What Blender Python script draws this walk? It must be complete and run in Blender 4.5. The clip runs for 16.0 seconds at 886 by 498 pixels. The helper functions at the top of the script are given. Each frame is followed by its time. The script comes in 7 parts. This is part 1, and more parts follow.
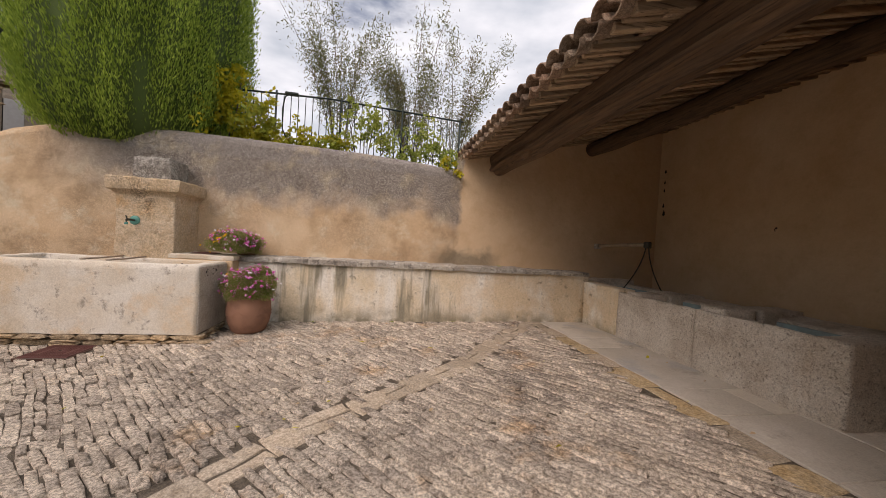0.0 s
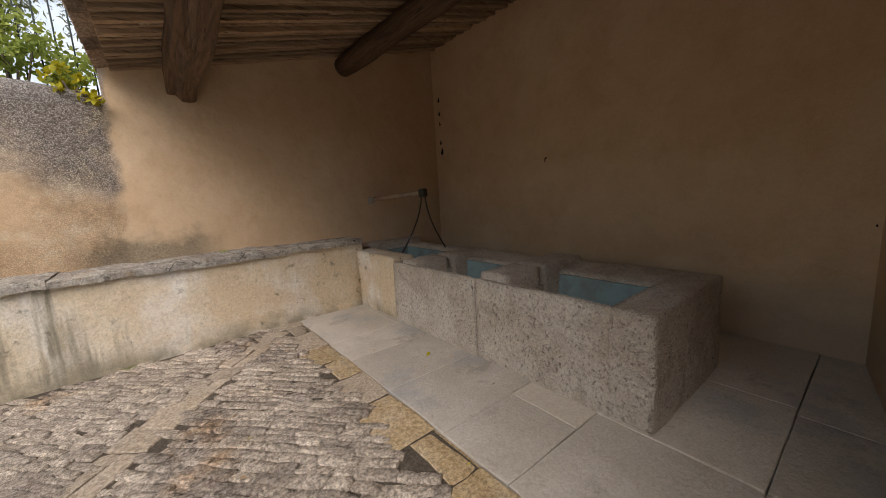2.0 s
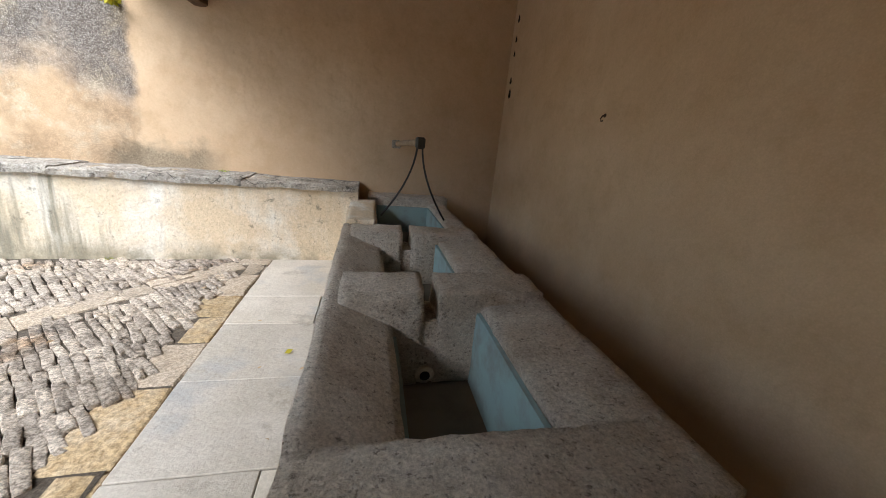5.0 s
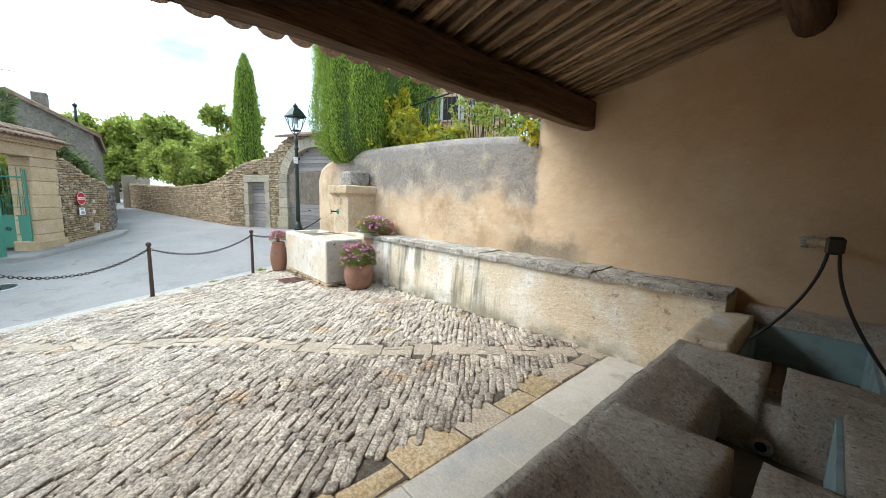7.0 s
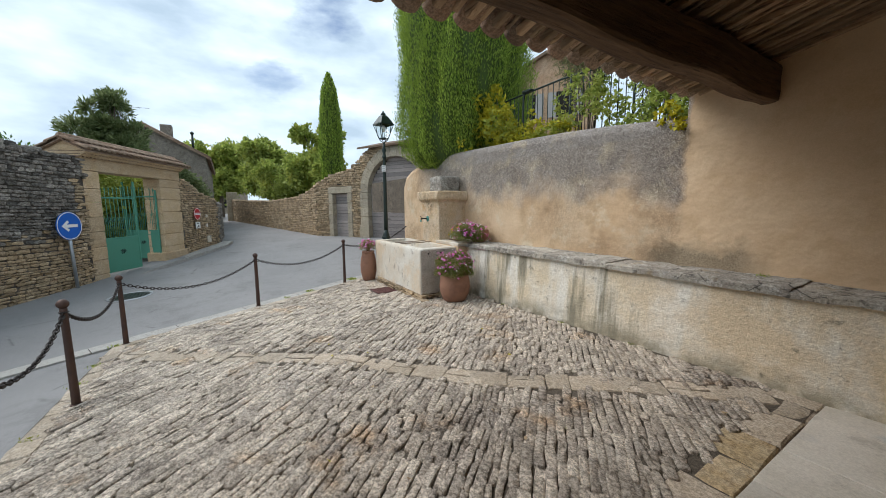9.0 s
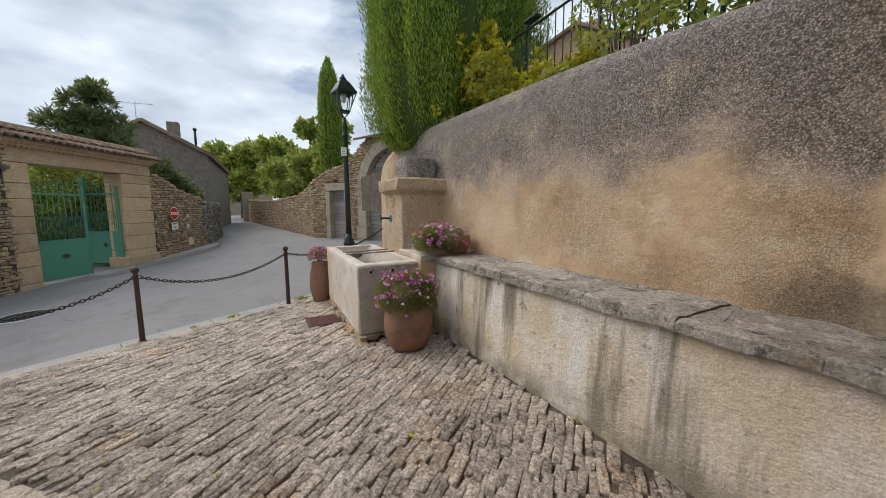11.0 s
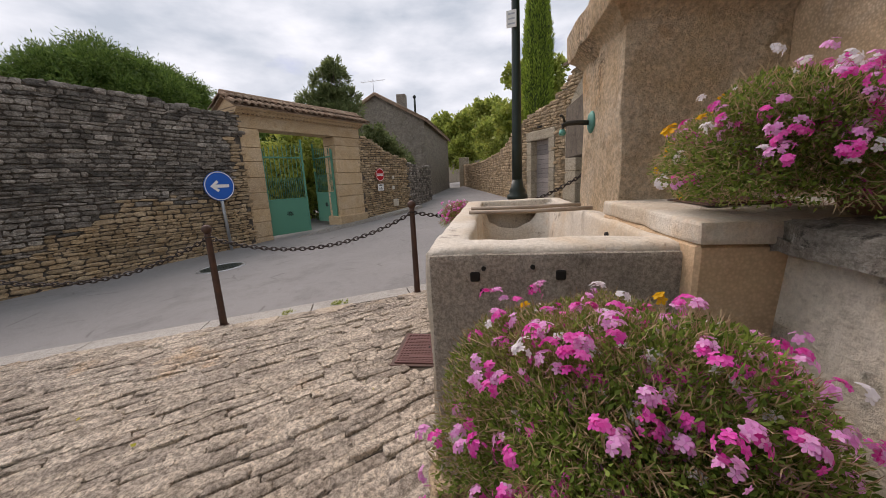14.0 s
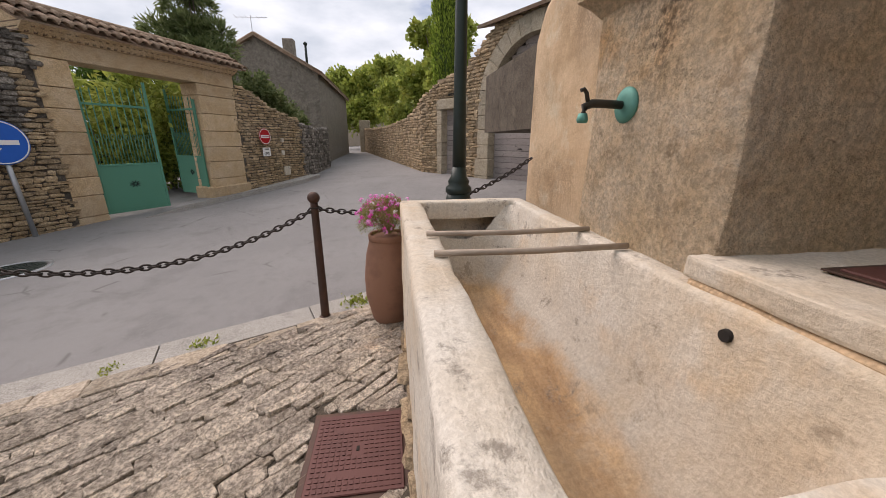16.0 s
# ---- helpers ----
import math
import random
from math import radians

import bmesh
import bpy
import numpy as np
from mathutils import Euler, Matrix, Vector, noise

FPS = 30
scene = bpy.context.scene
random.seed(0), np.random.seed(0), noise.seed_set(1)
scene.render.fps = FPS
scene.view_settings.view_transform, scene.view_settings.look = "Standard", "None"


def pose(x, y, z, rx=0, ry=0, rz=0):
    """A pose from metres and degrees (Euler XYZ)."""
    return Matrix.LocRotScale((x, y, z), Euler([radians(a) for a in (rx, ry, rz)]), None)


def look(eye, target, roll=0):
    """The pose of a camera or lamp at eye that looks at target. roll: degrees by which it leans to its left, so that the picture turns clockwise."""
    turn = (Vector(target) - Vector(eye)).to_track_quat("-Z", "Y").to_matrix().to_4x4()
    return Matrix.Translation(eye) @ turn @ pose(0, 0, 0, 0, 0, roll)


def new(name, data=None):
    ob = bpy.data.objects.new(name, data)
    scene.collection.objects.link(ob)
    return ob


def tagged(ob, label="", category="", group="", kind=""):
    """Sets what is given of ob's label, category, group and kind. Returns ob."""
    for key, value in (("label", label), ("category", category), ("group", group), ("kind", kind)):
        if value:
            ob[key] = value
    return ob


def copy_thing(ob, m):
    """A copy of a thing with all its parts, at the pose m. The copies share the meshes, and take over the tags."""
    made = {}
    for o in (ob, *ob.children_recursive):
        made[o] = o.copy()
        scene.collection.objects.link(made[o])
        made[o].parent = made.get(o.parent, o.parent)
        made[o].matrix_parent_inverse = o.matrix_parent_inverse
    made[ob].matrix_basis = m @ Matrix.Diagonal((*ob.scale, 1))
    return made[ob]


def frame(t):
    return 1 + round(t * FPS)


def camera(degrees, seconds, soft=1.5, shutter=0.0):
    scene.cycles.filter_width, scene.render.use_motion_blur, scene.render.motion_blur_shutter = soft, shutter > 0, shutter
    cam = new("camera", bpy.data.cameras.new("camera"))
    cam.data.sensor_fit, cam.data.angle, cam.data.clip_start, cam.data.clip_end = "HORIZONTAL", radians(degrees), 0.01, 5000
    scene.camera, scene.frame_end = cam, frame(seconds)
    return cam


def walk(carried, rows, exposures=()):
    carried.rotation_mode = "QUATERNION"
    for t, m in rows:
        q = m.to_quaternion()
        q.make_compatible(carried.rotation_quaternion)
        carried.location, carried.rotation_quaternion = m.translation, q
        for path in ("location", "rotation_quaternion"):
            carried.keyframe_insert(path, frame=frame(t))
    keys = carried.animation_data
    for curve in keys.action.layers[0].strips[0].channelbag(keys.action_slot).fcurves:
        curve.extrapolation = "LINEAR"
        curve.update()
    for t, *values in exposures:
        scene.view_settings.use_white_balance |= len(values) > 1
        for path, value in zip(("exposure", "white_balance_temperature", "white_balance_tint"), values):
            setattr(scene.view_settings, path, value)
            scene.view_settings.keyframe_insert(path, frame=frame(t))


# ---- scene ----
cam = camera(103.0, 16.0, soft=0.5)
ROWS = [
    (0.0, -0.038, 0.129, 1.422, 88.73, -3.49, -10.14),
    (0.5, 0.533, 0.229, 1.447, 88.24, -3.80, -11.31),
    (1.0, 0.946, 0.612, 1.515, 84.76, -1.40, -17.10),
    (1.5, 1.222, 1.018, 1.491, 81.44, 0.79, -26.33),
    (2.0, 1.513, 1.403, 1.513, 81.27, 3.49, -38.53),
    (2.5, 1.973, 1.522, 1.528, 80.95, 4.40, -43.81),
    (3.0, 2.345, 1.535, 1.538, 79.55, 1.29, -42.76),
    (5.5, 3.744, 1.636, 1.637, 71.89, -4.28, 2.08),
    (6.0, 3.904, 1.728, 1.708, 74.26, -2.66, 17.28),
    (6.5, 3.898, 1.893, 1.682, 79.09, -2.36, 33.25),
    (7.0, 3.916, 1.821, 1.738, 82.19, -1.70, 48.02),
    (7.5, 3.853, 1.756, 1.765, 83.71, -2.52, 60.15),
    (8.0, 3.730, 1.593, 1.750, 84.94, -3.47, 65.95),
    (8.5, 3.443, 1.533, 1.743, 84.87, -2.26, 65.14),
    (9.0, 3.150, 1.702, 1.703, 83.02, 0.30, 58.46),
    (11.5, 1.267, 4.023, 1.555, 83.34, 0.52, 68.00),
    (12.0, 0.732, 4.396, 1.493, 83.71, -0.02, 75.41),
    (12.5, 0.176, 4.674, 1.475, 83.54, -0.08, 82.14),
    (13.0, -0.314, 4.716, 1.417, 81.40, 0.29, 90.59),
    (13.5, -0.725, 4.647, 1.304, 80.30, 1.51, 95.96),
    (14.0, -0.973, 4.600, 1.190, 78.78, 2.90, 97.48),
    (14.5, -1.181, 4.562, 1.124, 76.54, 1.26, 95.24),
    (15.0, -1.395, 4.480, 1.160, 75.09, -0.75, 89.39),
    (15.5, -1.627, 4.426, 1.238, 74.06, -0.48, 83.99),
    (16.0, -1.887, 4.360, 1.331, 73.04, -0.23, 81.86),
]
EXPOSURES = [
    (0.0, 0.30, 7150, 27), (1.0, 0.36, 6800, 23), (2.0, 0.60, 6600, 20), (2.5, 1.02, 6600, 19), (3.0, 1.48, 6450, 16), (5.5, 1.72, 5750, 13), (6.5, 1.60, 5700, 10),
    (7.0, 1.36, 5800, 8), (7.5, 0.88, 5850, 8), (8.0, 0.72, 5900, 9), (9.0, 0.48, 6050, 12), (11.5, 0.18, 6450, 19), (12.5, 0.16, 6600, 21), (15.0, 0.36, 7050, 27), (16.0, 0.38, 6950, 26),
]
walk(cam, [(t, pose(x, y, z, rx, ry, rz)) for t, x, y, z, rx, ry, rz in ROWS], EXPOSURES)

# ---- world and sun ----
world = bpy.data.worlds.new("overcast_sky")
scene.world = world
world.use_nodes = True
wt = world.node_tree
wt.nodes.clear()
w_out = wt.nodes.new("ShaderNodeOutputWorld")
w_bg = wt.nodes.new("ShaderNodeBackground")
w_sky = wt.nodes.new("ShaderNodeTexSky")
w_sky.sky_type, w_sky.sun_disc = "NISHITA", False
w_sky.sun_elevation, w_sky.sun_rotation = radians(48), radians(223)
w_co = wt.nodes.new("ShaderNodeTexCoord")
w_map = wt.nodes.new("ShaderNodeMapping")
w_map.inputs["Scale"].default_value = (1.0, 1.0, 2.6)
w_n1 = wt.nodes.new("ShaderNodeTexNoise")
w_n1.inputs["Scale"].default_value, w_n1.inputs["Detail"].default_value, w_n1.inputs["Roughness"].default_value = 2.6, 7.0, 0.55
w_n2 = wt.nodes.new("ShaderNodeTexNoise")
w_n2.inputs["Scale"].default_value, w_n2.inputs["Detail"].default_value = 5.5, 6.0
w_cloud = wt.nodes.new("ShaderNodeValToRGB")
w_cloud.color_ramp.elements[0].position, w_cloud.color_ramp.elements[0].color = 0.30, (4.9, 6.1, 6.9, 1)
w_cloud.color_ramp.elements[1].position, w_cloud.color_ramp.elements[1].color = 0.70, (8.9, 10.1, 10.6, 1)
w_gap = wt.nodes.new("ShaderNodeValToRGB")
w_gap.color_ramp.elements[0].position, w_gap.color_ramp.elements[0].color = 0.27, (0, 0, 0, 1)
w_gap.color_ramp.elements[1].position, w_gap.color_ramp.elements[1].color = 0.40, (1, 1, 1, 1)
w_mix = wt.nodes.new("ShaderNodeMixRGB")
wl = wt.links.new
wl(w_co.outputs["Generated"], w_map.inputs["Vector"])
wl(w_map.outputs["Vector"], w_n1.inputs["Vector"])
wl(w_map.outputs["Vector"], w_n2.inputs["Vector"])
wl(w_n2.outputs["Fac"], w_cloud.inputs["Fac"])
wl(w_n1.outputs["Fac"], w_gap.inputs["Fac"])
wl(w_gap.outputs["Color"], w_mix.inputs["Fac"])
wl(w_sky.outputs["Color"], w_mix.inputs["Color1"])
wl(w_cloud.outputs["Color"], w_mix.inputs["Color2"])
wl(w_mix.outputs["Color"], w_bg.inputs["Color"])
wl(w_bg.outputs["Background"], w_out.inputs["Surface"])
w_bg.inputs["Strength"].default_value = 0.085

sun_data = bpy.data.lights.new("sun", "SUN")
sun_data.energy, sun_data.angle, sun_data.color = 2.1, radians(48), (1.0, 0.94, 0.86)
sun = new("sun", sun_data)
sun.matrix_world = look((-10, -9.6, 15.4), (0, 0, 0))


# ---- materials ----
def rgb(c):
    return (c[0], c[1], c[2], 1.0)


class Mat:
    """A node material built step by step: colour layers, then relief."""

    def __init__(self, name, rough=0.85, metal=0.0, spec=0.3):
        self.m = bpy.data.materials.new(name)
        self.m.use_nodes = True
        self.t = self.m.node_tree
        self.b = self.t.nodes["Principled BSDF"]
        self.b.inputs["Roughness"].default_value = rough
        self.b.inputs["Metallic"].default_value = metal
        self.b.inputs["Specular IOR Level"].default_value = spec
        self.co = self.t.nodes.new("ShaderNodeNewGeometry").outputs["Position"]
        self.col = None
        self.h = None

    def link(self, a, b):
        self.t.links.new(a, b)

    def mapped(self, scale=(1, 1, 1)):
        n = self.t.nodes.new("ShaderNodeMapping")
        n.inputs["Scale"].default_value = scale
        self.link(self.co, n.inputs["Vector"])
        return n.outputs["Vector"]

    def noise(self, scale, detail=5.0, rough=0.6, stretch=None, distort=0.0):
        n = self.t.nodes.new("ShaderNodeTexNoise")
        n.inputs["Scale"].default_value, n.inputs["Detail"].default_value = scale, detail
        n.inputs["Roughness"].default_value, n.inputs["Distortion"].default_value = rough, distort
        self.link(self.mapped(stretch) if stretch else self.co, n.inputs["Vector"])
        return n.outputs["Fac"]

    def cells(self, scale, feature="F1", stretch=None):
        n = self.t.nodes.new("ShaderNodeTexVoronoi")
        n.feature = feature
        n.inputs["Scale"].default_value = scale
        self.link(self.mapped(stretch) if stretch else self.co, n.inputs["Vector"])
        return n.outputs["Distance"]

    def ramp(self, fac, a, b, ca=(0, 0, 0), cb=(1, 1, 1)):
        n = self.t.nodes.new("ShaderNodeValToRGB")
        e = n.color_ramp.elements
        e[0].position, e[0].color, e[1].position, e[1].color = a, rgb(ca), b, rgb(cb)
        self.link(fac, n.inputs["Fac"])
        return n.outputs["Color"]

    def math(self, op, a, b=0.0):
        n = self.t.nodes.new("ShaderNodeMath")
        n.operation = op
        for k, v in ((0, a), (1, b)):
            if isinstance(v, (int, float)):
                n.inputs[k].default_value = v
            else:
                self.link(v, n.inputs[k])
        return n.outputs[0]

    def axis(self, k):
        n = self.t.nodes.new("ShaderNodeSeparateXYZ")
        self.link(self.co, n.inputs[0])
        return n.outputs[k]

    def span(self, value, lo, hi):
        """0 at lo, 1 at hi, straight between."""
        n = self.t.nodes.new("ShaderNodeMapRange")
        n.inputs["From Min"].default_value, n.inputs["From Max"].default_value = lo, hi
        self.link(value, n.inputs["Value"])
        return n.outputs["Result"]

    def base(self, c):
        n = self.t.nodes.new("ShaderNodeRGB")
        n.outputs[0].default_value = rgb(c)
        self.col = n.outputs[0]
        return self

    def layer(self, fac, c, kind="MIX"):
        n = self.t.nodes.new("ShaderNodeMixRGB")
        n.blend_type = kind
        if isinstance(fac, (int, float)):
            n.inputs["Fac"].default_value = fac
        else:
            self.link(fac, n.inputs["Fac"])
        self.link(self.col, n.inputs["Color1"])
        if isinstance(c, tuple):
            n.inputs["Color2"].default_value = rgb(c)
        else:
            self.link(c, n.inputs["Color2"])
        self.col = n.outputs["Color"]
        return self

    def piece(self, a, b):
        """Tone that differs from piece to piece."""
        n = self.t.nodes.new("ShaderNodeObjectInfo")
        g = self.t.nodes.new("ShaderNodeNewGeometry")
        s = self.math("FRACT", self.math("ADD", n.outputs["Random"], g.outputs["Random Per Island"]))
        self.layer(1.0, self.ramp(s, 0.0, 1.0, a, b), "MULTIPLY")
        return s

    def relief(self, fac, depth, strength=1.0):
        n = self.t.nodes.new("ShaderNodeBump")
        n.inputs["Strength"].default_value, n.inputs["Distance"].default_value = strength, depth
        self.link(fac, n.inputs["Height"])
        if self.h is not None:
            self.link(self.h, n.inputs["Normal"])
        self.h = n.outputs["Normal"]
        return self

    def done(self):
        self.link(self.col, self.b.inputs["Base Color"])
        if self.h is not None:
            self.link(self.h, self.b.inputs["Normal"])
        return self.m


def rough_stone(name, base, light, dark, grain=60.0, deep=0.006, rough=0.9, tone=None, mottle=0.5, stain=None, fine=0.6):
    m = Mat(name, rough).base(base)
    m.layer(m.ramp(m.noise(3.0, 6), 0.42, 0.66), light)
    m.layer(m.ramp(m.noise(7.0, 8, 0.7), 0.52, 0.72), dark)
    m.layer(m.math("MULTIPLY", m.ramp(m.noise(grain * 0.4, 7, 0.8), 0.47, 0.60), mottle), light)
    m.layer(m.math("MULTIPLY", m.ramp(m.noise(grain * 0.55, 7, 0.8), 0.53, 0.64), mottle), dark)
    m.layer(m.math("MULTIPLY", m.ramp(m.noise(grain * 1.6, 4, 0.7), 0.42, 0.66), 0.45), dark)
    if stain:
        patch = m.ramp(m.noise(1.05, 8, 0.68), 0.535, 0.60)
        speck = m.ramp(m.noise(45.0, 6, 0.8), 0.40, 0.60, (0.16, 0.145, 0.14), (1.1, 1.1, 1.12))
        m.layer(m.math("MULTIPLY", patch, 0.75), speck, "MULTIPLY")
        m.layer(m.math("MULTIPLY", m.ramp(m.noise(1.4, 6, 0.65), 0.57, 0.68), 0.7), stain, "MULTIPLY")
        m.layer(m.math("MULTIPLY", m.ramp(m.noise(8.0, 6, 0.7), 0.60, 0.68), 0.6), (0.40, 0.37, 0.33), "MULTIPLY")
    if tone:
        m.piece(*tone)
    m.layer(fine, m.ramp(m.noise(max(45.0, grain * 1.3), 8, 0.85), 0.43, 0.57, (0.36, 0.34, 0.32), (1.45, 1.45, 1.45)), "MULTIPLY")
    m.relief(m.noise(9.0, 8, 0.7), deep * 2.5).relief(m.noise(grain, 5, 0.75), deep * 1.2).relief(m.noise(grain * 2.6, 5, 0.8), deep * 0.7)
    return m.done()


def plaster_wall():
    """Ochre lime plaster: weathered grey and pebbly outdoors at the top, clean under the roof."""
    m = Mat("ochre_plaster", 0.92).base((0.62, 0.44, 0.27))
    m.layer(m.ramp(m.noise(1.3, 6), 0.4, 0.7), (0.70, 0.535, 0.355))
    m.layer(m.math("MULTIPLY", m.ramp(m.noise(3.4, 7, 0.7), 0.48, 0.7), 0.4), (0.48, 0.325, 0.175))
    m.layer(m.math("MULTIPLY", m.ramp(m.noise(55.0, 6, 0.8), 0.45, 0.62), 0.15), (0.40, 0.26, 0.14))
    m.layer(m.math("MULTIPLY", m.ramp(m.noise(9.0, 7, 0.75), 0.5, 0.68), 0.35), (0.68, 0.52, 0.33))
    outdoors = m.math("SUBTRACT", 1.0, m.span(m.math("ADD", m.axis(0), m.math("MULTIPLY", m.noise(5.0, 3), 0.16)), 1.27, 1.36))
    wave = m.math("MULTIPLY", m.math("SUBTRACT", m.noise(1.5, 8, 0.6, (1.2, 1.2, 1.0)), 0.5), 1.7)
    high = m.span(m.math("ADD", m.axis(2), wave), 1.66, 2.16)
    grey = m.math("MULTIPLY", high, outdoors)
    east = m.span(m.axis(0), -4.6, -3.6)
    grey = m.math("MULTIPLY", grey, east)
    m.layer(m.math("MULTIPLY", grey, 0.86), m.ramp(m.noise(52.0, 7, 0.8), 0.42, 0.60, (0.27, 0.25, 0.225), (0.60, 0.57, 0.525)))
    cap = m.math("MULTIPLY", m.math("MULTIPLY", m.span(m.axis(2), 2.45, 2.5), outdoors), east)
    m.layer(m.math("MULTIPLY", cap, 0.6), (0.46, 0.435, 0.405))
    pale = m.math("MULTIPLY", m.ramp(m.noise(2.7, 6, 0.7), 0.53, 0.66), outdoors)
    m.layer(m.math("MULTIPLY", pale, 0.8), (0.72, 0.62, 0.45))
    foot = m.math("SUBTRACT", 1.0, m.span(m.math("ADD", m.axis(2), m.math("MULTIPLY", m.noise(6.0, 5), 0.5)), 1.42, 1.62))
    damp = m.math("MULTIPLY", m.span(m.axis(0), 0.75, 1.05), m.math("SUBTRACT", 1.0, m.span(m.axis(0), 1.75, 2.05)))
    m.layer(m.math("MULTIPLY", m.math("MULTIPLY", foot, damp), 0.8), m.ramp(m.noise(70.0, 3), 0.3, 0.7, (0.10, 0.085, 0.06), (0.30, 0.25, 0.17)))
    low = m.math("SUBTRACT", 1.0, m.span(m.math("ADD", m.axis(2), m.math("MULTIPLY", m.noise(3.0, 6), 0.6)), 0.75, 1.15))
    m.layer(m.math("MULTIPLY", low, 0.55), (0.36, 0.30, 0.24))
    rough_part = m.math("MULTIPLY", outdoors, m.ramp(m.noise(1.2, 5, 0.6), 0.42, 0.58))
    coarse = m.math("MAXIMUM", m.math("MULTIPLY", grey, 0.8), m.math("ADD", m.math("MULTIPLY", rough_part, 0.26), m.math("ADD", m.math("MULTIPLY", outdoors, 0.10), 0.05)))
    m.layer(coarse, m.ramp(m.cells(105.0), 0.15, 0.62, (1.45, 1.45, 1.45), (0.30, 0.26, 0.23)), "MULTIPLY")
    m.layer(m.math("MULTIPLY", coarse, 0.6), m.ramp(m.noise(30.0, 6, 0.8), 0.43, 0.57, (0.55, 0.52, 0.50), (1.35, 1.35, 1.35)), "MULTIPLY")
    m.layer(m.math("MULTIPLY", m.math("MULTIPLY", m.ramp(m.noise(1.7, 7, 0.65), 0.5, 0.62), outdoors), 0.28), (0.40, 0.36, 0.31), "MULTIPLY")
    m.relief(m.noise(2.0, 4), 0.03).relief(m.math("MULTIPLY", m.noise(60.0, 5, 0.8), coarse), 0.030)
    return m.done()


def bench_render():
    m = Mat("stained_limewash", 0.9).base((0.68, 0.57, 0.40))
    m.layer(m.ramp(m.noise(1.8, 5), 0.45, 0.62), (0.74, 0.68, 0.57))
    m.layer(m.math("MULTIPLY", m.ramp(m.noise(2.4, 6, 0.6, (1.0, 1.0, 0.14)), 0.5, 0.6), 0.85), (0.80, 0.77, 0.69))
    m.layer(m.math("MULTIPLY", m.span(m.math("ADD", m.axis(0), m.noise(3.0, 5)), 1.3, 2.2), m.ramp(m.noise(2.2, 5), 0.36, 0.56)), (0.66, 0.53, 0.36))
    runs = m.ramp(m.noise(3.6, 5, 0.6, (1.0, 1.0, 0.10)), 0.53, 0.63)
    m.layer(m.math("MULTIPLY", runs, m.span(m.axis(0), 2.2, 1.0)), (0.27, 0.245, 0.18))
    m.layer(m.math("MULTIPLY", m.ramp(m.noise(8.0, 7, 0.7), 0.6, 0.68), 0.7), (0.12, 0.11, 0.08))
    m.layer(m.math("MULTIPLY", m.span(m.axis(2), 0.42, 0.22), m.ramp(m.noise(5.0, 5), 0.35, 0.6)), (0.27, 0.24, 0.17))
    m.layer(m.math("MULTIPLY", m.ramp(m.noise(30.0, 7, 0.8), 0.5, 0.64), 0.4), (0.34, 0.29, 0.20))
    m.layer(0.25, m.ramp(m.noise(48.0, 8, 0.85), 0.40, 0.60, (0.45, 0.43, 0.40), (1.4, 1.4, 1.4)), "MULTIPLY")
    m.relief(m.noise(4.0, 6), 0.025).relief(m.noise(30.0, 6, 0.75), 0.010).relief(m.noise(90.0, 4), 0.005)
    return m.done()


M_PLASTER = plaster_wall()
M_BENCH = bench_render()
def lichen_stone():
    """Grey bench stone: pale and black lichen in ragged patches over a coarse pitted grain."""
    m = Mat("lichen_grey_stone", 0.92).base((0.36, 0.325, 0.28))
    m.layer(m.ramp(m.noise(2.6, 7, 0.7), 0.46, 0.58), (0.52, 0.48, 0.41))
    m.layer(m.math("MULTIPLY", m.ramp(m.noise(6.5, 8, 0.75), 0.54, 0.59), 0.8), (0.66, 0.63, 0.57))
    m.layer(m.math("MULTIPLY", m.ramp(m.noise(5.0, 9, 0.78), 0.55, 0.61), 0.85), (0.10, 0.09, 0.075))
    m.layer(m.math("MULTIPLY", m.ramp(m.noise(19.0, 8, 0.8), 0.57, 0.62), 0.8), (0.085, 0.08, 0.07))
    m.layer(m.math("MULTIPLY", m.ramp(m.noise(24.0, 7, 0.8), 0.58, 0.63), 0.7), (0.72, 0.70, 0.64))
    m.layer(m.math("MULTIPLY", m.ramp(m.noise(3.6, 5), 0.60, 0.68), 0.5), (0.42, 0.31, 0.17))
    crack = m.ramp(m.cells(2.3, "DISTANCE_TO_EDGE"), 0.0, 0.012, (1, 1, 1), (0, 0, 0))
    m.layer(m.math("MULTIPLY", crack, m.ramp(m.noise(1.9, 4), 0.46, 0.54)), (0.05, 0.045, 0.04))
    m.layer(0.6, m.ramp(m.noise(60.0, 7, 0.85), 0.42, 0.58, (0.45, 0.43, 0.40), (1.4, 1.4, 1.4)), "MULTIPLY")
    m.piece((0.85, 0.85, 0.85), (1.08, 1.06, 1.03))
    m.relief(m.noise(8.0, 8, 0.7), 0.03).relief(m.noise(40.0, 6, 0.8), 0.016)
    return m.done()


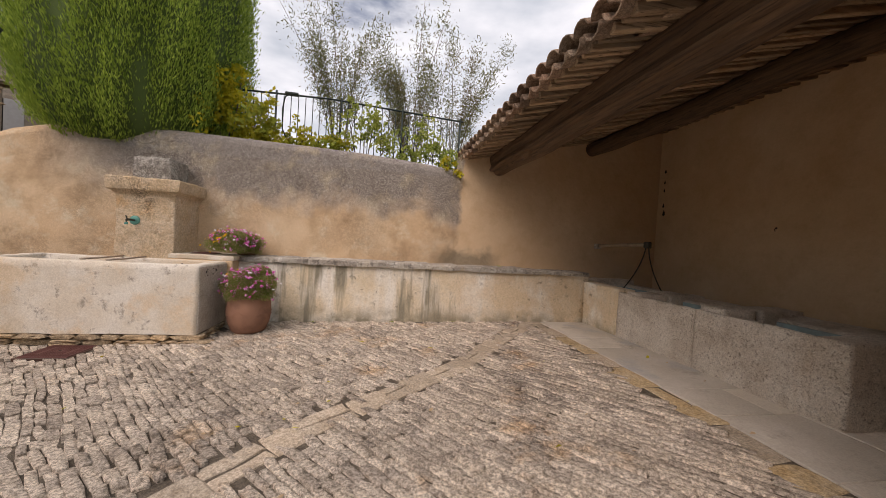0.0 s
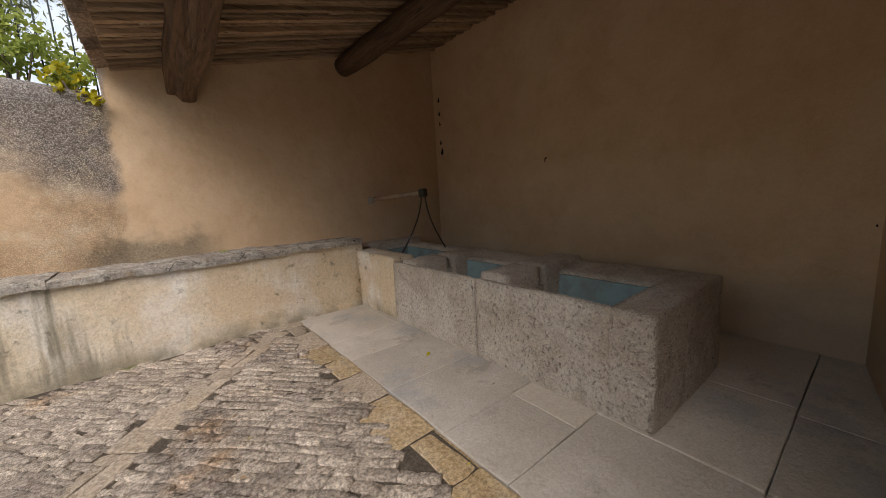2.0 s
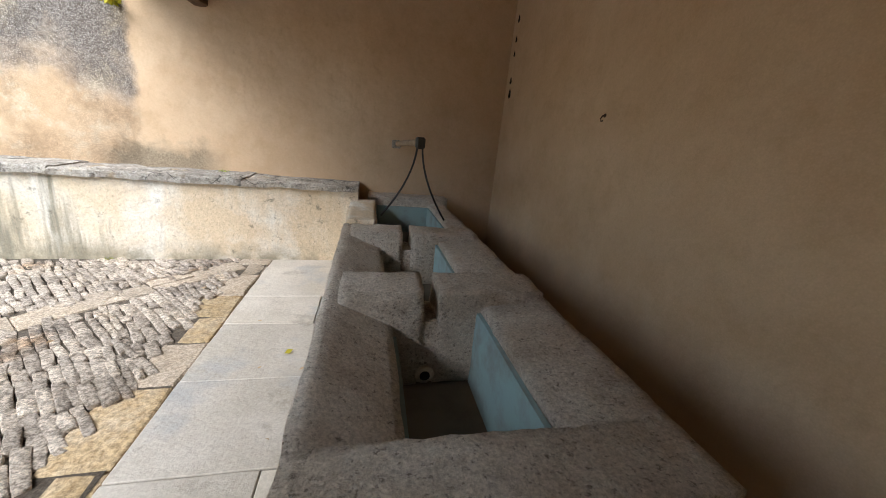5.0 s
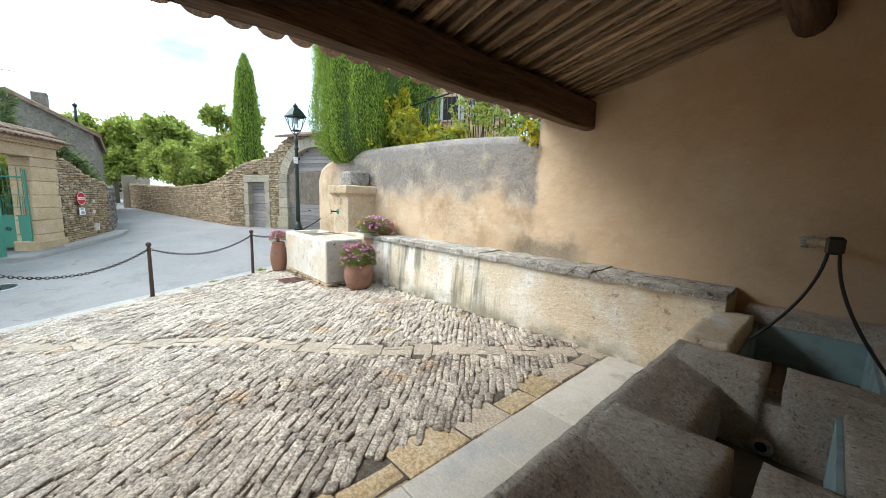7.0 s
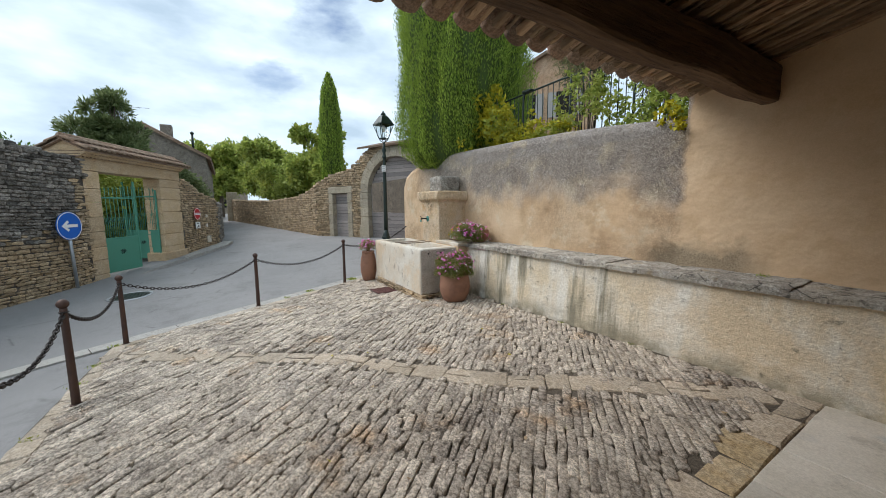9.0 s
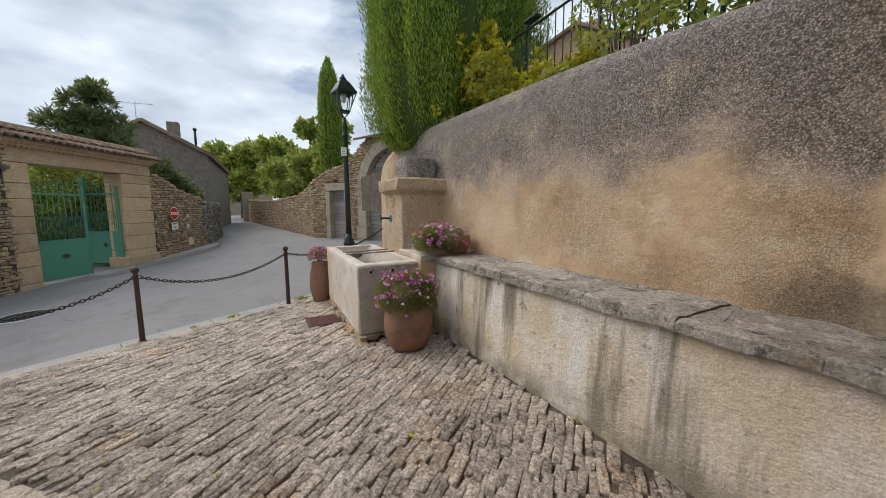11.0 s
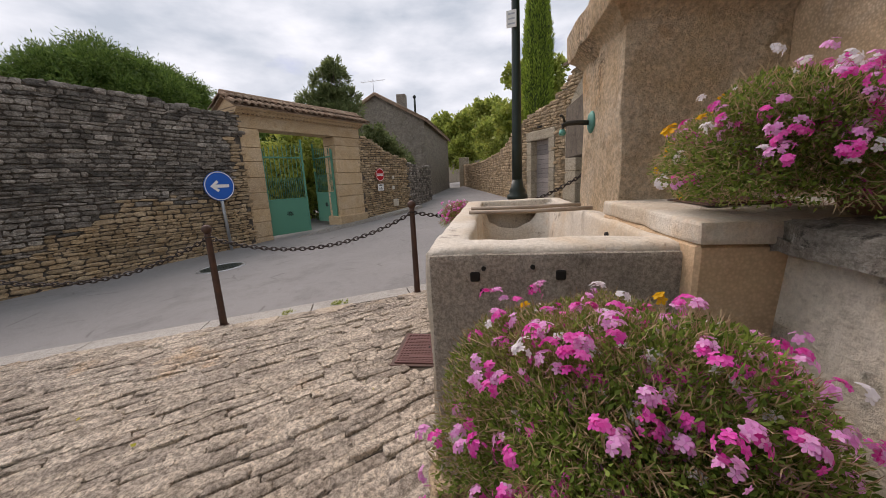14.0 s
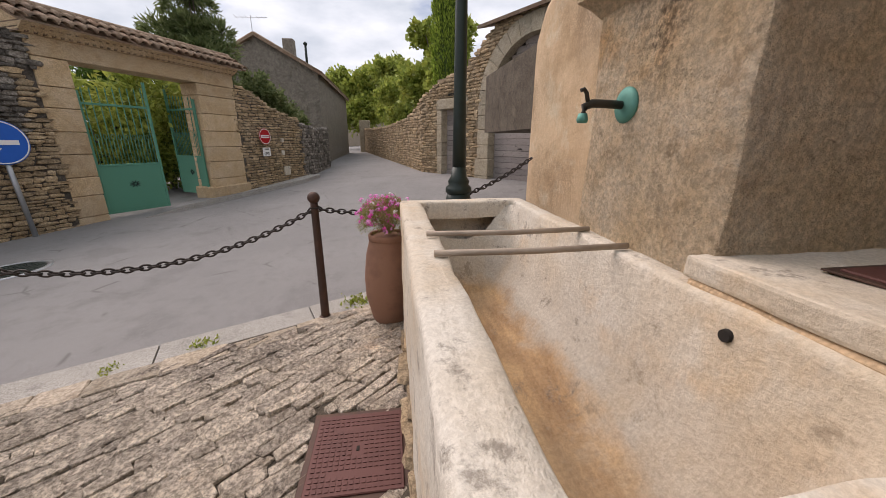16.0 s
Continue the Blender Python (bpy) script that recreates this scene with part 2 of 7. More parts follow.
M_CAP = lichen_stone()
M_CAP_SMOOTH = rough_stone("lichen_grey_stone", (0.38, 0.35, 0.31), (0.60, 0.57, 0.51), (0.11, 0.10, 0.085), 38, 0.016, tone=((0.85, 0.85, 0.85), (1.08, 1.06, 1.03)), mottle=0.95, fine=0.85)
def trough_stone():
    """Coarse shelly limestone: pale lime bloom, level tool marks and dark pits."""
    m = Mat("pitted_trough_stone", 0.92).base((0.60, 0.525, 0.43))
    m.layer(m.ramp(m.noise(2.6, 7, 0.65), 0.44, 0.64), (0.72, 0.66, 0.57))
    m.layer(m.math("MULTIPLY", m.ramp(m.noise(5.0, 8, 0.72), 0.52, 0.62), 0.6), (0.44, 0.37, 0.29))
    m.layer(m.math("MULTIPLY", m.ramp(m.noise(9.0, 8, 0.75, (1.0, 1.0, 3.2)), 0.55, 0.63), 0.6), (0.72, 0.68, 0.60))
    m.layer(m.math("MULTIPLY", m.ramp(m.noise(1.8, 5, 0.6, (1.0, 1.0, 0.2)), 0.56, 0.66), 0.55), (0.50, 0.36, 0.22))
    pit = m.ramp(m.noise(46.0, 6, 0.78), 0.56, 0.64)
    m.layer(m.math("MULTIPLY", pit, 0.75), (0.17, 0.135, 0.105))
    m.layer(0.5, m.ramp(m.noise(85.0, 6, 0.85), 0.40, 0.60, (0.55, 0.53, 0.50), (1.4, 1.4, 1.4)), "MULTIPLY")
    m.relief(m.noise(11.0, 8, 0.7), 0.03).relief(m.noise(26.0, 6, 0.75, (1.0, 1.0, 2.2)), 0.02).relief(m.math("SUBTRACT", 1.0, pit), 0.008)
    return m.done()


M_TROUGH = trough_stone()
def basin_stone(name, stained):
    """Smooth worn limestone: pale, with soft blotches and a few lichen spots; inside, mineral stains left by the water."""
    m = Mat(name, 0.8).base((0.61, 0.54, 0.435))
    m.layer(m.ramp(m.noise(2.2, 6, 0.6), 0.42, 0.62), (0.67, 0.63, 0.55))
    m.layer(m.math("MULTIPLY", m.ramp(m.noise(3.1, 6, 0.65), 0.54, 0.66), 0.6), (0.64, 0.48, 0.31))
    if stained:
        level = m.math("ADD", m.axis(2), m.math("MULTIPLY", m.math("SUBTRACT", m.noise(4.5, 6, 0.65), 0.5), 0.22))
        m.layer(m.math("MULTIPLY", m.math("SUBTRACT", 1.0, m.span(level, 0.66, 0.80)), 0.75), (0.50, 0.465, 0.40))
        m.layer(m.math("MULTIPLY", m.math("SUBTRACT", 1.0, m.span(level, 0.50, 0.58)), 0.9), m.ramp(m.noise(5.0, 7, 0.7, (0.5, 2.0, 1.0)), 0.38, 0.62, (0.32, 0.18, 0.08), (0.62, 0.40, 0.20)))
    m.layer(m.math("MULTIPLY", m.ramp(m.noise(6.0, 9, 0.78), 0.57, 0.64), 0.75), (0.22, 0.19, 0.155))
    m.layer(m.math("MULTIPLY", m.ramp(m.noise(1.7, 5, 0.6, (1.0, 1.0, 0.3)), 0.52, 0.64), 0.45), (0.50, 0.38, 0.24))
    m.layer(0.3, m.ramp(m.noise(70.0, 6, 0.85), 0.42, 0.58, (0.55, 0.52, 0.48), (1.25, 1.25, 1.25)), "MULTIPLY")
    m.layer(m.math("MULTIPLY", m.ramp(m.noise(34.0, 7, 0.8), 0.55, 0.66), 0.35), (0.42, 0.36, 0.28))
    m.relief(m.noise(7.0, 7, 0.65), 0.012).relief(m.noise(70.0, 5, 0.75), 0.004)
    return m.done()


M_BASIN = basin_stone("cream_limestone", False)
M_BASIN_END = rough_stone("tooled_grey_limestone", (0.49, 0.43, 0.355), (0.58, 0.52, 0.44), (0.25, 0.215, 0.175), 75, 0.006, fine=0.5)
M_PILASTER = rough_stone("weathered_ochre_stone", (0.67, 0.50, 0.305), (0.74, 0.62, 0.46), (0.48, 0.33, 0.19), 34, 0.015, mottle=0.35, fine=0.38, stain=(1.0, 0.74, 0.48))
M_QUOIN = rough_stone("rough_honey_quoin_stone", (0.68, 0.53, 0.33), (0.76, 0.64, 0.46), (0.46, 0.33, 0.19), 34, 0.014, tone=((0.85, 0.83, 0.80), (1.08, 1.06, 1.03)), mottle=0.4, fine=0.45)
M_DRESSED = rough_stone("dressed_yellow_stone", (0.58, 0.43, 0.26), (0.66, 0.53, 0.37), (0.42, 0.285, 0.16), 50, 0.004, tone=((0.84, 0.82, 0.80), (1.08, 1.06, 1.03)))
M_ARCH = rough_stone("old_cut_limestone", (0.43, 0.37, 0.27), (0.52, 0.46, 0.36), (0.24, 0.21, 0.16), 40, 0.006, tone=((0.85, 0.85, 0.85), (1.1, 1.08, 1.05)))
M_RUBBLE_GREY = rough_stone("dark_lichened_rubble", (0.21, 0.19, 0.165), (0.44, 0.41, 0.365), (0.05, 0.045, 0.04), 20, 0.014, tone=((0.45, 0.45, 0.45), (1.4, 1.36, 1.32)))
M_RUBBLE_WARM = rough_stone("warm_rubble_stone", (0.47, 0.345, 0.205), (0.54, 0.43, 0.29), (0.24, 0.185, 0.125), 20, 0.006, tone=((0.62, 0.6, 0.58), (1.15, 1.12, 1.08)))
M_MORTAR_DARK = rough_stone("recessed_dark_mortar", (0.10, 0.085, 0.07), (0.16, 0.135, 0.11), (0.05, 0.045, 0.04), 30, 0.01)
M_MORTAR_WARM = rough_stone("recessed_sandy_mortar", (0.26, 0.20, 0.13), (0.34, 0.27, 0.18), (0.15, 0.115, 0.08), 30, 0.01)
M_COBBLE = rough_stone("worn_limestone_cobble", (0.56, 0.49, 0.40), (0.66, 0.59, 0.50), (0.34, 0.285, 0.225), 36, 0.008, 0.85, tone=((0.72, 0.70, 0.69), (1.22, 1.20, 1.17)), mottle=0.6, stain=(1.0, 0.78, 0.55), fine=0.85)
M_BED = rough_stone("dirt_joint", (0.13, 0.105, 0.078), (0.20, 0.165, 0.125), (0.06, 0.05, 0.038), 60, 0.01)
M_YELLOW = rough_stone("ochre_border_stone", (0.50, 0.385, 0.23), (0.56, 0.47, 0.34), (0.36, 0.24, 0.11), 30, 0.004, tone=((0.8, 0.78, 0.72), (1.1, 1.08, 1.05)))
def slab_stone():
    """Honed pale slabs, each of its own tint, with bluish worn patches and dark damp marks."""
    m = Mat("smooth_grey_paving", 0.62, 0.0, 0.35).base((0.51, 0.47, 0.40))
    m.layer(m.ramp(m.noise(2.2, 6, 0.6), 0.45, 0.62), (0.58, 0.54, 0.475))
    m.layer(m.math("MULTIPLY", m.ramp(m.noise(1.6, 6, 0.62), 0.54, 0.64), 0.65), (0.38, 0.39, 0.395))
    m.layer(m.math("MULTIPLY", m.ramp(m.noise(3.3, 7, 0.7), 0.58, 0.66), 0.55), (0.30, 0.27, 0.225))
    m.layer(m.math("MULTIPLY", m.ramp(m.noise(17.0, 8, 0.75), 0.56, 0.66), 0.35), (0.34, 0.30, 0.25))
    m.piece((0.80, 0.79, 0.78), (1.10, 1.08, 1.05))
    m.layer(0.25, m.ramp(m.noise(60.0, 6, 0.8), 0.42, 0.58, (0.6, 0.58, 0.55), (1.3, 1.3, 1.3)), "MULTIPLY")
    m.relief(m.noise(6.0, 6, 0.65), 0.010).relief(m.noise(50.0, 5, 0.7), 0.003)
    return m.done()


M_SLAB = slab_stone()
M_KERB = rough_stone("pale_concrete_kerb", (0.42, 0.40, 0.36), (0.48, 0.46, 0.42), (0.29, 0.275, 0.25), 90, 0.002, tone=((0.9, 0.9, 0.9), (1.05, 1.05, 1.05)))


def asphalt():
    m = Mat("worn_grey_asphalt", 0.88).base((0.20, 0.195, 0.19))
    m.layer(m.ramp(m.noise(0.35, 5), 0.4, 0.65), (0.25, 0.243, 0.235))
    m.layer(m.math("MULTIPLY", m.ramp(m.noise(0.9, 6, 0.7), 0.55, 0.62), 0.4), (0.14, 0.135, 0.13))
    m.layer(m.ramp(m.noise(160.0, 3), 0.45, 0.75), (0.32, 0.31, 0.30))
    crack = m.ramp(m.cells(0.55, "DISTANCE_TO_EDGE"), 0.0, 0.012, (1, 1, 1), (0, 0, 0))
    m.layer(m.math("MULTIPLY", m.math("MULTIPLY", crack, m.ramp(m.noise(2.6, 5), 0.5, 0.58)), 0.55), (0.09, 0.085, 0.08))
    m.layer(m.math("MULTIPLY", m.ramp(m.noise(6.0, 7, 0.75), 0.5, 0.66), 0.25), (0.13, 0.127, 0.122))
    m.relief(m.noise(170.0, 3), 0.004)
    return m.done()


def wood(name, a, b, along=0, scale=1.0, rough=0.85, tone=0.72):
    m = Mat(name, rough).base(a)
    s = [26.0 * scale] * 3
    s[along] = 1.6 * scale
    m.layer(m.ramp(m.noise(1.0, 7, 0.7, tuple(s), 0.6), 0.35, 0.7), b)
    m.layer(m.math("MULTIPLY", m.ramp(m.noise(1.0, 4, 0.6, tuple(v * 2.2 for v in s)), 0.58, 0.66), 0.7), (a[0] * 0.25, a[1] * 0.25, a[2] * 0.25))
    m.piece((tone, tone, tone), (1.15, 1.12, 1.08))
    m.relief(m.noise(1.0, 6, 0.7, tuple(s)), 0.012)
    return m.done()


def plain(name, c, rough=0.6, metal=0.0, spec=0.4, wear=0.25, wear_colour=None, grain=40.0):
    m = Mat(name, rough, metal, spec).base(c)
    m.layer(m.math("MULTIPLY", m.ramp(m.noise(grain * 0.2, 6), 0.45, 0.7), wear), wear_colour or (c[0] * 0.5, c[1] * 0.5, c[2] * 0.5))
    m.relief(m.noise(grain, 4), 0.002, 0.6)
    return m.done()


def leaf(name, a, b, c=None):
    m = Mat(name, 0.6, 0.0, 0.25).base((1, 1, 1))
    g = m.t.nodes.new("ShaderNodeNewGeometry").outputs["Random Per Island"]
    m.col = m.ramp(g, 0.0, 1.0, a, b)
    if c:
        m.layer(m.ramp(m.noise(1.7, 4), 0.52, 0.66), c)
    m.b.inputs["Subsurface Weight"].default_value = 0.0
    tr = m.t.nodes.new("ShaderNodeBsdfTranslucent")
    m.link(m.col, tr.inputs["Color"])
    mix = m.t.nodes.new("ShaderNodeMixShader")
    mix.inputs[0].default_value = 0.42
    out = m.t.nodes["Material Output"]
    m.link(m.b.outputs[0], mix.inputs[1])
    m.link(tr.outputs[0], mix.inputs[2])
    m.link(mix.outputs[0], out.inputs["Surface"])
    return m.done()


M_ASPHALT = asphalt()
M_BEAM = wood("dark_hewn_oak", (0.055, 0.034, 0.022), (0.17, 0.105, 0.06), 1)
M_RAFTER = wood("weathered_rafter_wood", (0.34, 0.225, 0.135), (0.56, 0.43, 0.29), 0, tone=0.45)
M_DOOR = wood("bleached_grey_planks", (0.30, 0.265, 0.25), (0.36, 0.325, 0.31), 0, 0.7)
M_TILE = rough_stone("fired_clay_tile", (0.28, 0.18, 0.12), (0.38, 0.30, 0.22), (0.13, 0.095, 0.07), 40, 0.004, tone=((0.6, 0.6, 0.6), (1.2, 1.15, 1.1)))
M_TERRA = plain("aged_terracotta", (0.28, 0.145, 0.092), 0.85, wear=0.7, wear_colour=(0.17, 0.085, 0.058), grain=30)
M_IRON = plain("rusted_brown_iron", (0.075, 0.045, 0.035), 0.6, 0.4, wear=0.6, wear_colour=(0.13, 0.065, 0.04))
M_CHAIN = plain("dark_chain_iron", (0.05, 0.042, 0.038), 0.55, 0.6, wear=0.4)
M_LAMP = plain("dark_green_cast_iron", (0.022, 0.036, 0.03), 0.45, 0.2, wear=0.4)
M_GREEN = plain("jade_green_paint", (0.08, 0.265, 0.18), 0.5, wear=0.25, wear_colour=(0.08, 0.24, 0.16))
M_GRATE = plain("oxide_red_cast_iron", (0.115, 0.045, 0.038), 0.6, 0.2, wear=0.4)
M_VERDIGRIS = plain("verdigris_bronze", (0.10, 0.30, 0.25), 0.6, 0.4, wear=0.5, wear_colour=(0.05, 0.11, 0.09))
M_BRONZE = plain("dark_bronze", (0.06, 0.055, 0.045), 0.5, 0.6)
M_BLUE = plain("blue_sign_face", (0.012, 0.12, 0.52), 0.35, wear=0.1)
M_RED = plain("red_sign_face", (0.50, 0.012, 0.018), 0.35, wear=0.1)
M_WHITE = plain("white_sign_paint", (0.80, 0.80, 0.78), 0.4, wear=0.08)
M_STEEL = plain("galvanised_steel", (0.42, 0.44, 0.46), 0.45, 0.8, wear=0.3)
M_HOLE = plain("dark_hollow", (0.02, 0.017, 0.014), 0.95)
M_TEAL = plain("pale_blue_trough_wash", (0.26, 0.36, 0.36), 0.8, wear=0.8, wear_colour=(0.20, 0.20, 0.175), grain=30)
M_SILT = plain("brown_silt", (0.20, 0.165, 0.125), 0.9, wear=0.5, wear_colour=(0.12, 0.09, 0.065))
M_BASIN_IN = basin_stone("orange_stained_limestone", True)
M_HOSE = plain("black_rubber_hose", (0.03, 0.028, 0.026), 0.6)
M_HOUSE = rough_stone("far_stone_render", (0.34, 0.28, 0.21), (0.42, 0.35, 0.27), (0.20, 0.165, 0.13), 8, 0.01)
M_HOUSE_GREY = rough_stone("far_grey_render", (0.27, 0.235, 0.19), (0.36, 0.32, 0.265), (0.10, 0.088, 0.072), 8, 0.02, fine=0.8)
M_HOUSE_WARM = rough_stone("far_warm_brick", (0.50, 0.33, 0.20), (0.58, 0.42, 0.28), (0.32, 0.20, 0.12), 14, 0.01)
M_SHUTTER = plain("faded_shutter_paint", (0.36, 0.35, 0.33), 0.7)
M_CYPRESS = leaf("cypress_scale_leaf", (0.10, 0.18, 0.02), (0.44, 0.56, 0.09), (0.26, 0.36, 0.05))
# Dark green carries the shade inside the crown; no twigs are modelled.
M_CYPRESS_IN = plain("cypress_shade_core", (0.06, 0.095, 0.02), 0.95)
M_PINE = leaf("pine_needle", (0.06, 0.12, 0.025), (0.17, 0.26, 0.055))
M_FIG = leaf("broad_green_leaf", (0.17, 0.23, 0.04), (0.46, 0.52, 0.12), (0.36, 0.37, 0.07))
M_GREYGREEN = leaf("grey_green_leaf", (0.10, 0.14, 0.05), (0.24, 0.28, 0.12))
M_YELLOWGREEN = leaf("light_green_leaf", (0.13, 0.18, 0.03), (0.24, 0.28, 0.06))
M_YELLEAF = leaf("yellowing_leaf", (0.34, 0.33, 0.02), (0.62, 0.52, 0.03), (0.30, 0.34, 0.05))
M_WISP = leaf("feathery_tamarisk_leaf", (0.12, 0.14, 0.05), (0.24, 0.24, 0.11), (0.20, 0.15, 0.07))
M_PLANT = leaf("verbena_leaf", (0.075, 0.14, 0.02), (0.30, 0.40, 0.08), (0.32, 0.29, 0.09))
M_DRY = leaf("dried_brown_stem", (0.34, 0.23, 0.13), (0.62, 0.47, 0.30))
M_BARK = wood("grey_brown_bark", (0.13, 0.10, 0.075), (0.20, 0.16, 0.125), 2, 0.6)
M_PINK = leaf("magenta_petal", (0.80, 0.05, 0.44), (0.92, 0.20, 0.62))
M_LILAC = leaf("pale_lilac_petal", (0.80, 0.28, 0.66), (0.88, 0.52, 0.80))
M_PALE = leaf("white_petal", (0.80, 0.76, 0.80), (0.90, 0.88, 0.89))
M_GOLD = leaf("golden_petal", (0.75, 0.40, 0.01), (0.85, 0.55, 0.02))
M_GLASS = bpy.data.materials.new("lantern_glass")
M_GLASS.use_nodes = True
gt = M_GLASS.node_tree
g_clear, g_gloss, g_mix = gt.nodes.new("ShaderNodeBsdfTransparent"), gt.nodes.new("ShaderNodeBsdfGlossy"), gt.nodes.new("ShaderNodeMixShader")
g_clear.inputs["Color"].default_value, g_gloss.inputs["Roughness"].default_value, g_mix.inputs[0].default_value = (0.92, 0.95, 0.95, 1), 0.05, 0.1
gt.links.new(g_clear.outputs[0], g_mix.inputs[1])
gt.links.new(g_gloss.outputs[0], g_mix.inputs[2])
gt.links.new(g_mix.outputs[0], gt.nodes["Material Output"].inputs["Surface"])


# ---- mesh helpers ----
def part(name, bm, material, parent=None, label=""):
    """Link a bmesh as one mesh object, under a thing or a part."""
    me = bpy.data.meshes.new(name)
    bm.normal_update()
    bm.to_mesh(me)
    bm.free()
    me.materials.append(material)
    ob = new(name, me)
    if parent:
        ob.parent = parent
    if label:
        ob["label"] = label
    return ob


def raw(name, verts, faces, material, parent=None, smooth=False):
    me = bpy.data.meshes.new(name)
    me.from_pydata([tuple(v) for v in verts], [], [tuple(f) for f in faces])
    me.materials.append(material)
    if smooth:
        me.polygons.foreach_set("use_smooth", [True] * len(me.polygons))
    ob = new(name, me)
    if parent:
        ob.parent = parent
    return ob


def thing(name, label, category, at=(0, 0, 0), group="", kind="", rz=0):
    ob = new(name)
    ob.matrix_world = pose(*at, 0, 0, rz)
    ob.empty_display_size = 0.1
    return tagged(ob, label, category, group, kind)


def add_box(bm, lo, hi, bevel=0.0, seg=1):
    vs = [bm.verts.new((x, y, z)) for x in (lo[0], hi[0]) for y in (lo[1], hi[1]) for z in (lo[2], hi[2])]
    fs = [bm.faces.new([vs[i] for i in f]) for f in ((0, 1, 3, 2), (4, 6, 7, 5), (0, 4, 5, 1), (2, 3, 7, 6), (0, 2, 6, 4), (1, 5, 7, 3))]
    if bevel:
        es = list({e for f in fs for e in f.edges})
        bmesh.ops.bevel(bm, geom=es, offset=bevel, segments=seg, affect="EDGES", profile=0.6)
    return bm


def box(lo, hi, bevel=0.0, seg=1):
    return add_box(bmesh.new(), lo, hi, bevel, seg)


def rough_up(bm, amount, scale=3.0, cuts=0, keep_z=False):
    """Uneven hand-made faces: subdivide and push along noise."""
    if cuts:
        bmesh.ops.subdivide_edges(bm, edges=bm.edges[:], cuts=cuts, use_grid_fill=True)
    for v in bm.verts:
        n = noise.noise_vector(v.co * scale)
        v.co += Vector((n[0], n[1], 0 if keep_z else n[2])) * amount
    return bm


def grid_stone(lo, hi, step=0.045, r=0.016, amount=0.008):
    """A block of even quads with rounded edges and an uneven, pitted skin."""
    lo, hi = np.array(lo, float), np.array(hi, float)
    n = np.maximum(2, np.round((hi - lo) / step).astype(int))
    bm, seen = bmesh.new(), {}

    def vert(i):
        if i not in seen:
            p = lo + (hi - lo) * np.array(i) / n
            c = np.clip(p, lo + r, hi - r)
            d = p - c
            ln = np.linalg.norm(d)
            q = Vector(c + d * (r / ln) if ln > 1e-9 else p)
            q += noise.noise_vector(q * 3.5) * amount + noise.noise_vector(q * 9.0) * amount * 0.7 + noise.noise_vector(q * 22.0) * amount * 0.4
            seen[i] = bm.verts.new(q)
        return seen[i]

    for ax in range(3):
        u, w = (ax + 1) % 3, (ax + 2) % 3
        for side in (0, int(n[ax])):
            for a in range(int(n[u])):
                for b in range(int(n[w])):
                    q = []
                    for da, db in ((0, 0), (1, 0), (1, 1), (0, 1)):
                        i = [0, 0, 0]
                        i[ax], i[u], i[w] = side, a + da, b + db
                        q.append(vert(tuple(i)))
                    bm.faces.new(q if side else q[::-1]).smooth = True
    return bm


def add_lathe(bm, profile, n=20, at=(0, 0, 0), cap=True):
    rings = []
    for r, z in profile:
        rings.append([bm.verts.new((at[0] + r * math.cos(2 * math.pi * i / n), at[1] + r * math.sin(2 * math.pi * i / n), at[2] + z)) for i in range(n)])
    for a, b in zip(rings, rings[1:]):
        for i in range(n):
            bm.faces.new((a[i], a[(i + 1) % n], b[(i + 1) % n], b[i])).smooth = True
    if cap:
        bm.faces.new(rings[0][::-1])
        bm.faces.new(rings[-1])
    return bm


def lathe(profile, n=20, at=(0, 0, 0), cap=True):
    return add_lathe(bmesh.new(), profile, n, at, cap)


def add_tube(bm, pts, r, n=8, taper=1.0):
    rings = []
    pts = [Vector(p) for p in pts]
    for k, p in enumerate(pts):
        d = (pts[min(k + 1, len(pts) - 1)] - pts[max(k - 1, 0)]).normalized()
        a = d.cross(Vector((0.13, 0.31, 0.94))).normalized()
        b = d.cross(a)
        rr = r * (1 + (taper - 1) * k / max(1, len(pts) - 1))
        rings.append([bm.verts.new(p + (a * math.cos(2 * math.pi * i / n) + b * math.sin(2 * math.pi * i / n)) * rr) for i in range(n)])
    for a, b in zip(rings, rings[1:]):
        for i in range(n):
            bm.faces.new((a[i], a[(i + 1) % n], b[(i + 1) % n], b[i])).smooth = True
    bm.faces.new(rings[0][::-1])
    bm.faces.new(rings[-1])
    return bm


def tube(pts, r, n=8, taper=1.0):
    return add_tube(bmesh.new(), pts, r, n, taper)


def extrude_outline(outline, depth, axis):
    """A flat outline of 3D points pushed along a vector into a solid."""
    bm = bmesh.new()
    a = [bm.verts.new(p) for p in outline]
    b = [bm.verts.new(Vector(p) + Vector(axis) * depth) for p in outline]
    bm.faces.new(a)
    bm.faces.new(b[::-1])
    for i in range(len(a)):
        j = (i + 1) % len(a)
        bm.faces.new((a[j], a[i], b[i], b[j]))
    bmesh.ops.recalc_face_normals(bm, faces=bm.faces[:])
    return bm


